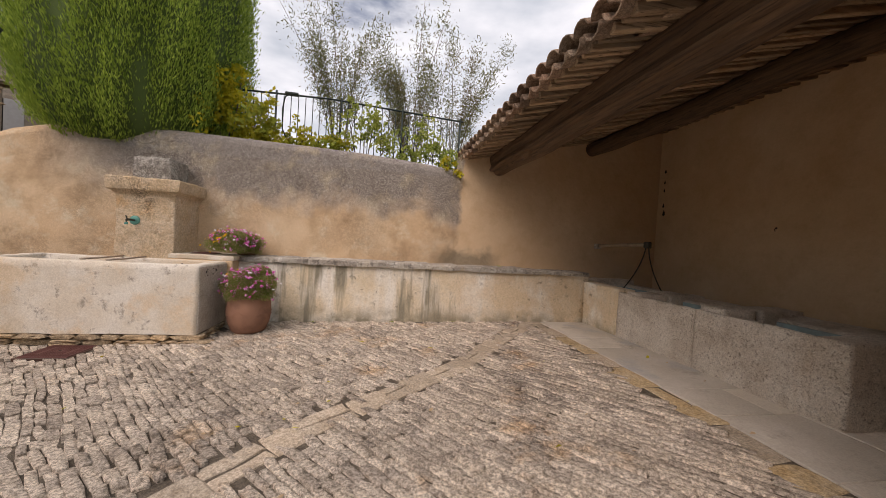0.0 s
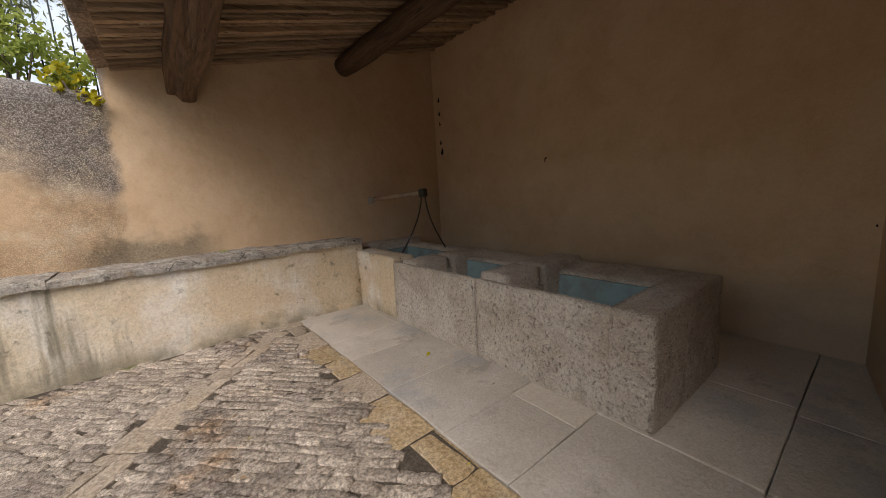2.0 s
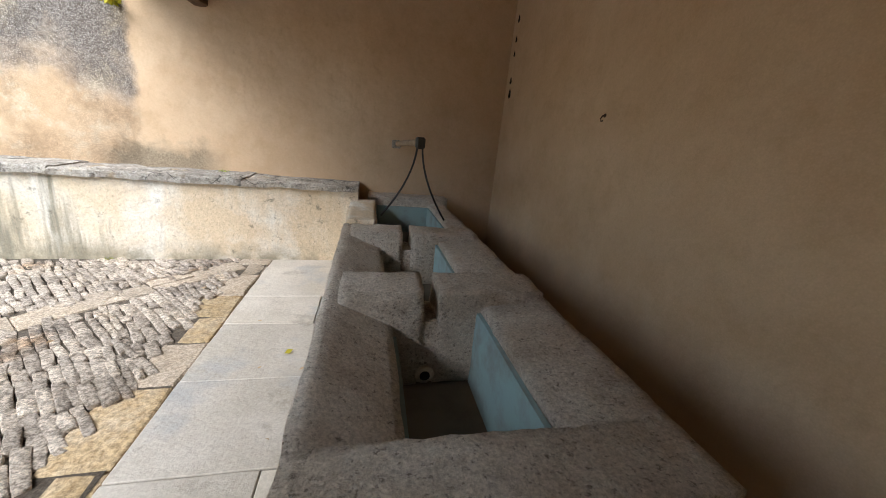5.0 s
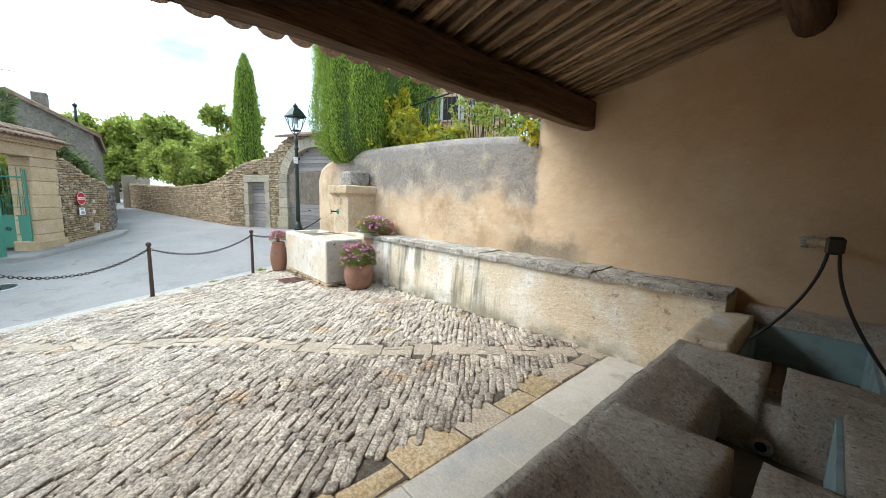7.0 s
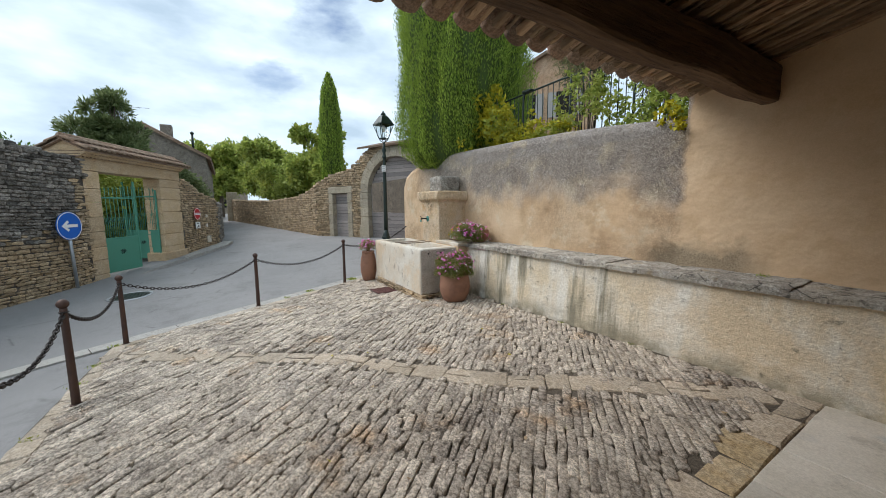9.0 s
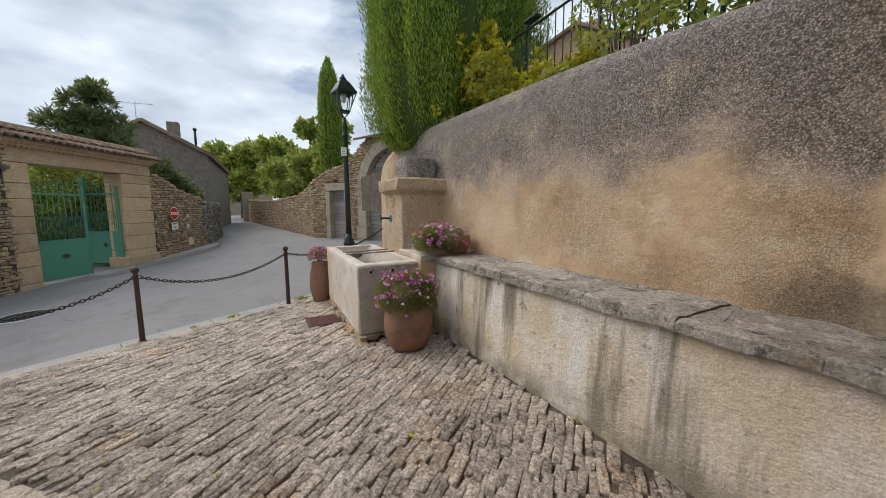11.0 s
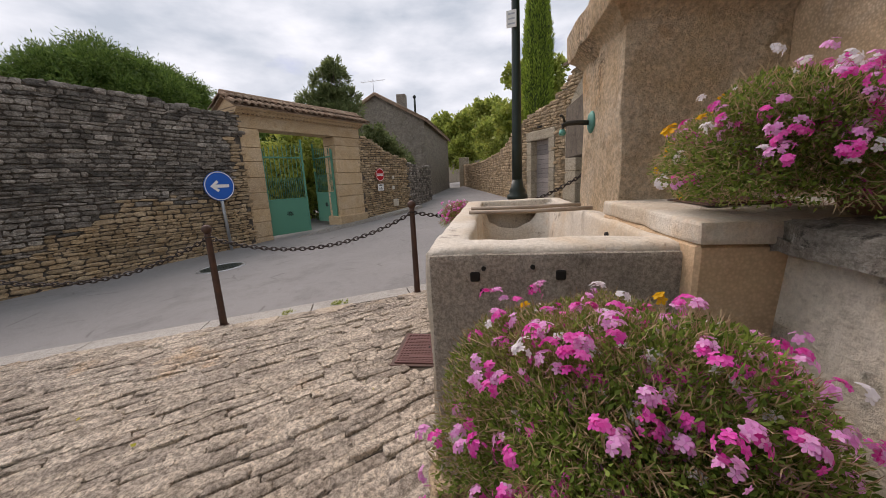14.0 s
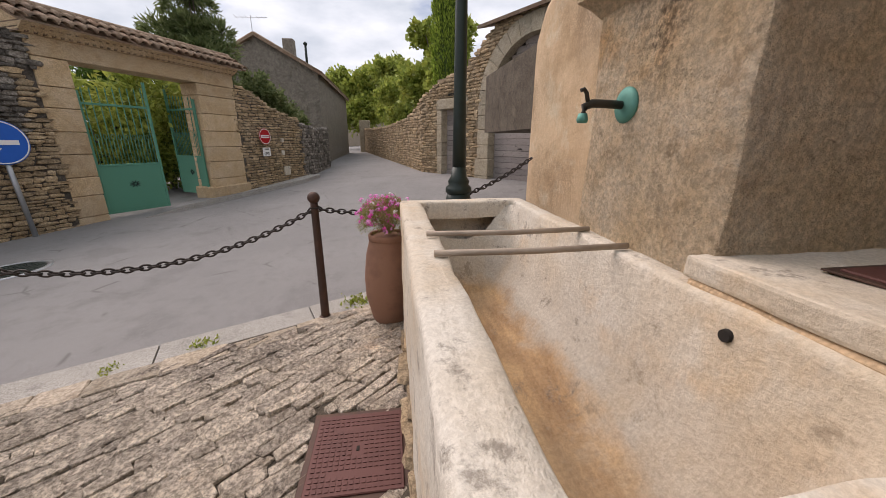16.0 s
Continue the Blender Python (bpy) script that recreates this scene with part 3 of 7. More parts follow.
def leaf_cloud(points, normals, size, spread, rng, aspect=2.0, droop=0.0):
    """Small pointed leaves (one diamond each) at the points, turned about their normals."""
    n = len(points)
    d = normals + rng.normal(0, spread, (n, 3))
    d[:, 2] -= droop
    d /= np.linalg.norm(d, axis=1)[:, None] + 1e-9
    s = np.cross(d, rng.normal(0, 1, (n, 3)))
    s /= np.linalg.norm(s, axis=1)[:, None] + 1e-9
    ln = size * rng.uniform(0.6, 1.3, n)[:, None]
    w = ln / aspect
    up = np.cross(s, d) * ln * 0.12
    v = np.stack([points, points + d * ln * 0.5 + s * w * 0.5 + up, points + d * ln, points + d * ln * 0.5 - s * w * 0.5 + up], 1)
    return v.reshape(-1, 3), np.arange(4 * n).reshape(n, 4)


def leaf_mesh(name, v, f, material, parent):
    me = bpy.data.meshes.new(name)
    me.vertices.add(len(v))
    me.vertices.foreach_set("co", v.astype(np.float32).ravel())
    k = f.shape[1]
    me.loops.add(f.size)
    me.loops.foreach_set("vertex_index", f.astype(np.int32).ravel())
    me.polygons.add(len(f))
    me.polygons.foreach_set("loop_start", np.arange(0, f.size, k, dtype=np.int32))
    me.update(calc_edges=True)
    me.materials.append(material)
    ob = new(name, me)
    ob.parent = parent
    return ob


UP = Vector((0, 0, 1))


def road_z(x, y):
    return -0.24 - 0.018 * x + 0.05 * y


def inside(x, y):
    """Distance behind the line of posts, into the cobbled forecourt."""
    return min(max(0.936 * (x + 3.14) + 0.353 * (y - 0.38), 0.0), 7.0)


def ground_z(x, y):
    return road_z(max(x, -60), max(min(y, 14), -14)) + inside(x, y) * (0.037 + 0.01 * (5 - min(max(y, -2), 6)))


def wall_y(x):
    return 5.885 + 0.03 * (x - 1.6)


def bench_y(x):
    return 5.43 + 0.028 * (x - 3.0)


# ---- ground ----
def ground_sheet():
    g = sorted(set([round(v, 3) for v in np.linspace(-10, 10, 61)] + [float(v) for v in np.linspace(-40, 40, 41)] + [-700, -300, -150, -80, 80, 150, 300, 700]))
    n = len(g)
    verts = [(x, y, ground_z(x, y) - (0.11 if inside(x, y) > 0.45 and 0.75 < y < 6.6 and x < 6 else 0.012)) for x in g for y in g]
    faces = [(i * n + j, (i + 1) * n + j, (i + 1) * n + j + 1, i * n + j + 1) for i in range(n - 1) for j in range(n - 1)]
    tagged(raw("ground", verts, faces, M_ASPHALT, smooth=True), "worn grey asphalt road with fine cracks", "road", kind="structure")


ground_sheet()
COURT = [(-4.95, 5.20), (-3.02, 0.28), (2.535, 0.42), (2.535, 5.60), (-1.9, 5.46), (-1.9, 5.20)]


def in_court(x, y):
    ok = False
    for (x0, y0), (x1, y1) in zip(COURT, COURT[1:] + COURT[:1]):
        if (y0 > y) != (y1 > y) and x < (x1 - x0) * (y - y0) / (y1 - y0) + x0:
            ok = not ok
    return ok


def court_bed():
    bm = bmesh.new()
    step = 0.14
    for i in range(-36, 20):
        for j in range(0, 41):
            x, y = i * step, 0.28 + j * step * 0.93
            if x + step < 2.56 and (in_court(x + step / 2, y + step / 2) or in_court(x, y)):
                vs = [bm.verts.new((a, b, ground_z(a, b) + 0.004)) for a, b in ((x, y), (x + step, y), (x + step, y + step * 0.93), (x, y + step * 0.93))]
                bm.faces.new(vs)
    bmesh.ops.remove_doubles(bm, verts=bm.verts[:], dist=0.002)
    ob = part("pavement", bm, M_BED)
    return tagged(ob, "cobbled forecourt of worn grey limestone set on edge", "pavement", kind="structure")


pavement = court_bed()


# ---- walls of the place ----
def long_wall():
    """The plastered garden wall: gently curved coping, one skin from the street to the shelter's corner."""
    bm = bmesh.new()
    xs = [-5.25, -5.15, -4.9, -4.5, -4.0, -3.4, -2.8, -2.0, -1.2, -0.4, 0.3, 0.8, 1.24]
    top = [2.30, 2.46, 2.58, 2.68, 2.75, 2.78, 2.78, 2.77, 2.76, 2.74, 2.70, 2.66, 2.60]
    rows = []
    for x, h in zip(xs, top):
        y = wall_y(x)
        sect = [(y, -0.6), (y, 1.0), (y, 1.6), (y, 2.05), (y + 0.005, h - 0.12), (y + 0.03, h - 0.04), (y + 0.10, h), (y + 0.30, h + 0.01), (y + 0.42, h - 0.05), (y + 0.45, h - 0.15), (y + 0.45, -0.6)]
        rows.append([bm.verts.new((x, a, b)) for a, b in sect])
    for a, b in zip(rows, rows[1:]):
        for i in range(len(a) - 1):
            bm.faces.new((a[i], b[i], b[i + 1], a[i + 1])).smooth = 3 < i < 9
    bm.faces.new(rows[0])
    bm.faces.new(rows[-1][::-1])
    tagged(part("wall_garden", bm, M_PLASTER), "ochre plastered garden wall with grey weathered rounded top", "wall", kind="structure")


long_wall()
ROOF_SLOPE = 0.235


def roof_z(x):
    """Underside of the roof tiles."""
    return 2.77 + ROOF_SLOPE * (x - 1.27)


PIER_X, PIER_Y = 1.92, 0.995


def shelter_walls():
    y0, y1 = 1.325, wall_y(5.1)
    n = 12
    a = [(1.24 + (5.5 - 1.24) * i / n) for i in range(n + 1)]
    out = [(a[0], wall_y(a[0]), -0.4)] + [(x, wall_y(x), roof_z(x) + 0.16) for x in a] + [(a[-1], wall_y(a[-1]), -0.4)]
    tagged(part("wall_north", extrude_outline(out, 0.45, (0, 1, 0)), M_PLASTER), "smooth ochre plaster end wall under the tiled shelter roof", "wall", kind="structure")
    z = roof_z(5.1) + 0.16
    tagged(part("wall_east", box((5.08, 0.9, -0.4), (5.5, y1 + 0.02, z), 0.0), M_PLASTER), "plain brown ochre plaster back wall of the wash house", "wall", kind="structure")
    out = [(PIER_X, PIER_Y, -0.4), (PIER_X, PIER_Y, roof_z(PIER_X) + 0.05), (5.09, 1.42, roof_z(5.09) + 0.16), (5.09, 1.42, -0.4)]
    tagged(part("wall_south", extrude_outline(out, 0.48, (0.14, -0.99, 0)), M_PLASTER), "ochre plaster side wall with a ragged stone end", "wall", kind="structure")


shelter_walls()


# ---- stones, shared by walls and pavings ----
def stone_template(seed):
    """One rounded, uneven stone in a unit box: ring, shoulder, worn top."""
    r = np.random.default_rng(seed)
    ring = np.array([(-0.5, -0.28), (-0.36, -0.48), (0.05, -0.5), (0.4, -0.46), (0.5, -0.1), (0.46, 0.36), (0.12, 0.5), (-0.34, 0.47), (-0.5, 0.2)])
    ring = ring + r.normal(0, 0.06, ring.shape)
    n = len(ring)
    v, f = [], []
    for k, (sc, z) in enumerate(((1.04, 0.0), (1.0, 0.80), (0.88, 1.0))):
        for a, b in ring:
            v.append((a * sc, b * sc, z + (r.normal(0, 0.10) if k else 0)))
    v.append((r.normal(0, 0.06), r.normal(0, 0.06), 1.0 + r.normal(0, 0.08)))
    for k in range(2):
        for i in range(n):
            j = (i + 1) % n
            f.append((k * n + i, k * n + j, (k + 1) * n + j))
            f.append((k * n + i, (k + 1) * n + j, (k + 1) * n + i))
    for i in range(n):
        f.append((2 * n + i, 2 * n + (i + 1) % n, 3 * n))
    return np.array(v), np.array(f)


def cobble_template(seed):
    """A flat-topped angular sett: broken corners, steep sides, slightly uneven top."""
    r = np.random.default_rng(seed)
    ring = np.array([(-0.52, -0.40), (-0.44, -0.5), (0.0, -0.52), (0.46, -0.5), (0.52, -0.34), (0.53, 0.42), (0.42, 0.5), (0.05, 0.52), (-0.45, 0.5), (-0.53, 0.3)])
    ring = ring + r.normal(0, 0.035, ring.shape)
    n = len(ring)
    v, f = [], []
    for k, (sc, z) in enumerate(((1.0, 0.0), (1.0, 0.90), (0.93, 1.0))):
        for a, b in ring:
            v.append((a * sc, b * sc * (0.96 if k == 2 else 1), z + (r.normal(0, 0.045) if k else 0)))
    v.append((r.normal(0, 0.1), r.normal(0, 0.06), 1.0 + r.normal(0, 0.05)))
    for k in range(2):
        for i in range(n):
            j = (i + 1) % n
            f.append((k * n + i, k * n + j, (k + 1) * n + j))
            f.append((k * n + i, (k + 1) * n + j, (k + 1) * n + i))
    for i in range(n):
        f.append((2 * n + i, 2 * n + (i + 1) % n, 3 * n))
    return np.array(v), np.array(f)


TEMPLATES = [stone_template(900 + i) for i in range(14)]
SETTS = [cobble_template(700 + i) for i in range(14)]


def template_meshes(material, kit):
    out = []
    for v, f in kit:
        me = bpy.data.meshes.new("stone")
        me.from_pydata([tuple(a) for a in v], [], [tuple(int(i) for i in b) for b in f])
        me.materials.append(material)
        out.append(me)
    return out


def lay_stones(name, places, material, parent, singles, rest="rest_of_stones", kit=TEMPLATES):
    """places: (matrix with size in it, near). The first `singles` near ones are parts, the others one mesh of kind stuff."""
    meshes = template_meshes(material, kit)
    vs, fs, base, made = [], [], 0, 0
    for i, (m, near) in enumerate(places):
        k = (i * 7 + i // 5) % len(kit)
        if near and made < singles:
            ob = new(name, meshes[k])
            ob.parent = parent
            ob.matrix_local = m
            made += 1
            continue
        v, f = kit[k]
        a = np.array(m)
        vs.append(v @ a[:3, :3].T + a[:3, 3])
        fs.append(f + base)
        base += len(v)
    if vs:
        ob = leaf_mesh(rest, np.concatenate(vs), np.concatenate(fs), material, parent)
        tagged(ob, kind="stuff")


def frame3(x_axis, y_axis, z_axis, at, size):
    m = Matrix.Identity(4)
    for i, (ax, s) in enumerate(zip((x_axis, y_axis, z_axis), size)):
        for k in range(3):
            m[k][i] = ax[k] * s
    for k in range(3):
        m[k][3] = at[k]
    return m


def rubble(name, label, p, q, z0, tops, normal, material, mortar, seed, course=(0.06, 0.13), length=(0.14, 0.42), proud=0.05, thick=0.4, singles=300, near=lambda x, z: True, second=None, drop=None):
    """A rubble wall from p to q with its face along normal: mortar core and laid stones. tops: height along the wall from 0 to 1."""
    rng = random.Random(seed)
    p, q, nrm = Vector((p[0], p[1], 0)), Vector((q[0], q[1], 0)), Vector((normal[0], normal[1], 0)).normalized()
    d = (q - p).normalized()
    total = (q - p).length
    ts = [t for t, _ in tops]

    def top(s):
        return float(np.interp(s / total, ts, [h for _, h in tops]))

    outline = [p + Vector((0, 0, z0))] + [p + d * (t * total) + Vector((0, 0, h - 0.03)) for t, h in tops] + [q + Vector((0, 0, z0))]
    core = part(name, extrude_outline(outline, thick, -nrm), mortar)
    tagged(core, label, "wall", kind="structure")
    places, extra = [], []
    z = z0
    up = Vector((0, 0, 1))
    while z < max(h for _, h in tops) + 0.02:
        h = rng.uniform(*course)
        s = rng.uniform(-0.2, 0.0)
        while s < total:
            w = rng.uniform(*length) * (0.6 if rng.random() < 0.25 else 1.0)
            mid = s + w / 2
            zz = z + h / 2 + 0.02 * math.sin(mid * 1.7 + seed)
            if 0 < mid < total and zz < top(mid) + 0.01 and not (drop and drop(mid, zz)):
                tilt = rng.gauss(0, 0.035)
                xa = d * math.cos(tilt) + up * math.sin(tilt)
                ya = up * math.cos(tilt) - d * math.sin(tilt)
                m = frame3(xa, ya, nrm, p + d * mid + up * zz - nrm * 0.02, (w * 0.97, h * rng.uniform(0.82, 1.0), proud * rng.uniform(0.55, 1.3)))
                (extra if second and second[1](mid, zz, rng) else places).append((m, near(mid, zz)))
            s += w
        z += h
    # loose stones laid flat along the top
    s = 0.0
    while s < total:
        w = rng.uniform(0.18, 0.4)
        mid = min(s + w / 2, total)
        if not (drop and drop(mid, top(mid))):
            m = frame3(d, -nrm, up, p + d * mid - nrm * (thick * 0.5) + up * (top(mid) - 0.05), (w * 0.98, thick * rng.uniform(1.0, 1.15), rng.uniform(0.05, 0.11)))
            places.append((m, False))
        s += w
    rng.shuffle(places)
    lay_stones("stone", places, material, core, singles)
    if extra:
        rng.shuffle(extra)
        lay_stones("stone", extra, second[0], core, min(singles, 150), "rest_of_warm_stones")
    return core


# ---- bench along the wall ----
def bench():
    b = thing("stone_bench", "long masonry bench with limewashed front and grey stone top", "bench")
    n = 26
    bm = bmesh.new()
    xs = [-1.92 + (3.40 + 1.92) * i / n for i in range(n + 1)]
    rows = []
    for x in xs:
        j = 0.012 * noise.noise(Vector((x * 2.3, 0, 4)))
        y = bench_y(x) + j
        sect = [(y - 0.035, ground_z(x, 5.3) - 0.15), (y - 0.03, 0.3), (y - 0.012, 0.55), (y, 0.8), (y + 0.01, 0.985), (wall_y(x) + 0.05, 0.985), (wall_y(x) + 0.05, -0.1)]
        rows.append([bm.verts.new((x, a + 0.006 * noise.noise(Vector((x * 5, c * 5, 1))), c)) for a, c in sect])
    for a, c in zip(rows, rows[1:]):
        for i in range(len(a) - 1):
            bm.faces.new((a[i], c[i], c[i + 1], a[i + 1])).smooth = i < 3
    bm.faces.new(rows[0])
    bm.faces.new(rows[-1][::-1])
    part("body", bm, M_BENCH, b, "cracked limewash with dark runs and moss")
    rng = random.Random(5)
    x = -1.94
    while x < 3.36:
        w = min(rng.uniform(0.5, 1.05), 3.40 - x)
        if 3.40 - (x + w) < 0.25:
            w = 3.40 - x
        bm = box((x + 0.001, 0, 0.985), (x + w - 0.001, 0.47, 1.05 + rng.uniform(-0.012, 0.012)))
        bmesh.ops.subdivide_edges(bm, edges=bm.edges[:], cuts=13, use_grid_fill=True)
        for v in bm.verts:
            f = v.co.y / 0.47
            v.co.y = (bench_y(v.co.x) - 0.035) * (1 - f) + (wall_y(v.co.x) + 0.01) * f
            nz = noise.noise(v.co * 4.5)
            v.co.z += 0.014 * nz + 0.010 * noise.noise(v.co * 14) + 0.006 * noise.noise(v.co * 31)
            if f < 0.05:
                v.co.y += 0.03 * noise.noise(Vector((v.co.x * 3.7, 2.0, v.co.z * 2))) + 0.014 * noise.noise(Vector((v.co.x * 13, v.co.z * 9, 0)))
                if v.co.z > 1.02:
                    v.co.y += 0.014
                    v.co.z -= 0.012
        part("cap_stone", bm, M_CAP, b)
        x += w


bench()


# ---- washing trough ----
def trough():
    t = thing("washing_trough", "old three-basin stone washing trough with pale blue wash inside", "trough", (0, 0, 0))
    x0, x1, z0, z1 = 3.31, 4.41, 0.12, 0.865

    def stone(name, lo, hi, m=M_TROUGH, lab="", inward=0.0):
        """A block with crisp worn edges; inward: how far its washing face dips towards the basin (negative: towards the front)."""
        bm = grid_stone(lo, hi, 0.038, 0.009, 0.007)
        for v in bm.verts:
            f = (v.co.x - lo[0]) / (hi[0] - lo[0])
            f = f if inward > 0 else 1 - f
            up = max(0.0, (v.co.z - lo[2]) / (hi[2] - lo[2]))
            v.co.z -= abs(inward) * max(0.0, f - 0.14) * up
            v.co += noise.noise_vector(v.co * 30.0) * 0.0035
        part(name, bm, m, t, lab)

    # near, middle and far stretches: front and back walls
    stone("front_wall", (x0, 2.285, z0), (3.63, 3.34, z1), inward=0.15)
    stone("front_wall", (x0 - 0.005, 3.34, z0), (3.62, 4.56, z1 - 0.005), inward=0.13)
    stone("front_wall", (x0 + 0.01, 4.565, z0), (3.58, 5.55, z1 + 0.03), m=M_BENCH, lab="plastered front with whitened corner")
    stone("back_wall", (4.06, 2.285, z0), (x1, 3.34, z1), inward=-0.04)
    stone("back_wall", (4.05, 3.34, z0), (x1 - 0.01, 4.56, z1 - 0.01), inward=-0.03)
    stone("back_wall", (4.20, 4.565, z0), (x1 - 0.02, 5.86, z1))
    stone("end_wall", (x0, 2.06, z0), (x1, 2.30, z1))
    stone("end_wall", (3.50, 5.64, z0), (4.42, 5.87, z1 + 0.07))
    for y, a in ((3.08, 0.27), (4.22, 0.26)):
        lift = 0.035 if y < 4 else 0.01
        for u, w in ((3.38, 3.78), (3.845, 4.38)):
            part("partition", grid_stone((u, y, 0.4), (w, y + a, z1 + lift + 0.01), 0.04, 0.012, 0.011), M_TROUGH, t)
        part("partition_notch", box((3.77, y + 0.02, 0.4), (3.855, y + a - 0.02, z1 - 0.12)), M_TROUGH, t)
    for lo, hi in (((3.60, 2.28, 0.3), (4.09, 3.10, 0.40)), ((3.60, 3.32, 0.3), (4.08, 4.24, 0.46)), ((3.55, 4.46, 0.3), (4.24, 5.7, 0.52))):
        part("basin_floor", rough_up(box(lo, hi), 0.01, 5, 3), M_SILT, t, "dark silty floor")
    wash = (((4.038, 2.30, 0.38), (4.059, 3.08, 0.80)), ((4.030, 3.36, 0.42), (4.049, 4.22, 0.80)), ((4.18, 4.60, 0.5), (4.199, 5.64, 0.82)), ((3.581, 4.60, 0.5), (3.60, 5.64, 0.78)),
            ((3.631, 2.30, 0.38), (3.65, 3.08, 0.68)), ((3.60, 5.62, 0.5), (4.19, 5.639, 0.82)), ((3.65, 2.301, 0.38), (4.03, 2.318, 0.76)))
    for lo, hi in wash:
        part("inner_wash", rough_up(box(lo, hi), 0.004, 6, 4), M_TEAL, t, "pale blue-grey wash")
    for y, z in ((3.075, 0.47), (4.215, 0.52)):
        part("drain_ring", lathe([(0.045, 0), (0.05, 0.012), (0.028, 0.02)], 10), M_BASIN, t).matrix_local = pose(3.80, y, z, 90, 0, 0)
        part("drain_hole", lathe([(0.026, 0), (0.026, 0.012)], 10), M_HOLE, t).matrix_local = pose(3.80, y - 0.012, z, 90, 0, 0)


trough()


def pipe_and_hose():
    p = thing("water_spout", "long stone-grey pipe spout with two thin black hoses", "spout")
    bm = tube([(3.80, 5.91, 1.50), (3.86, 5.4, 1.53), (3.93, 4.86, 1.555)], 0.03, 8)
    part("pipe", bm, plain("limescaled_pipe", (0.36, 0.27, 0.18), 0.85, wear=0.8, wear_colour=(0.14, 0.09, 0.06)), p)
    part("wall_socket", box((3.75, 5.80, 1.455), (3.85, 5.9, 1.545), 0.012), M_CAP, p)
    part("collar", box((3.895, 4.77, 1.50), (3.975, 4.87, 1.60), 0.015), M_BRONZE, p)
    for s, end in ((-1, (3.62, 4.88, 0.87)), (1, (4.21, 4.80, 0.87))):
        a = Vector((3.935 + 0.022 * s, 4.82, 1.55))
        e = Vector(end)
        pts = []
        for i in range(15):
            f = i / 14
            q = a.lerp(e, f)
            q.x = a.x + (e.x - a.x) * f ** 2.0
            q.z = a.z + (e.z - a.z) * (f * 0.9 + 0.1 * f * f)
            pts.append(q)
        part("hose", tube(pts, 0.009, 6), M_HOSE, p)


pipe_and_hose()


def wall_hook(x, y, z, rz):
    h = thing("wall_hook", "small rusty iron hook in the plaster", "hook", (x, y, z), rz=rz)
    part("shank", tube([(0.0, 0.0, 0.0), (0.018, 0, -0.004), (0.030, 0, -0.022), (0.024, 0, -0.040), (0.010, 0, -0.036)], 0.005, 6), M_IRON, h)
    part("plate", lathe([(0.014, 0), (0.012, 0.006)], 8), M_IRON, h).matrix_local = pose(0, 0, 0, 0, 90, 0)


wall_hook(5.08, 3.93, 1.86, 180)
for i, (y, z, r) in enumerate(((5.86, 2.18, 0.03), (5.88, 2.32, 0.022), (5.88, 2.60, 0.018), (5.88, 2.75, 0.02), (5.88, 2.95, 0.022), (1.435, 1.88, 0.007), (1.43, 2.05, 0.005), (1.435, 1.66, 0.008), (1.43, 2.35, 0.005), (1.435, 1.15, 0.006))):
    bm = bmesh.new()
    bmesh.ops.create_icosphere(bm, subdivisions=1, radius=r)
    for v in bm.verts:
        v.co.x *= 0.35
        v.co.z *= 1.9
    rough_up(bm, r * 0.5, 40)
    hole = part("plaster_gap", bm, M_HOLE)
    hole.location = (5.076, y - (0.03 if y > 3 else -0.01), z)
    tagged(hole, "dark ragged gap in the plaster corner", "gap", "gaps in the plaster")


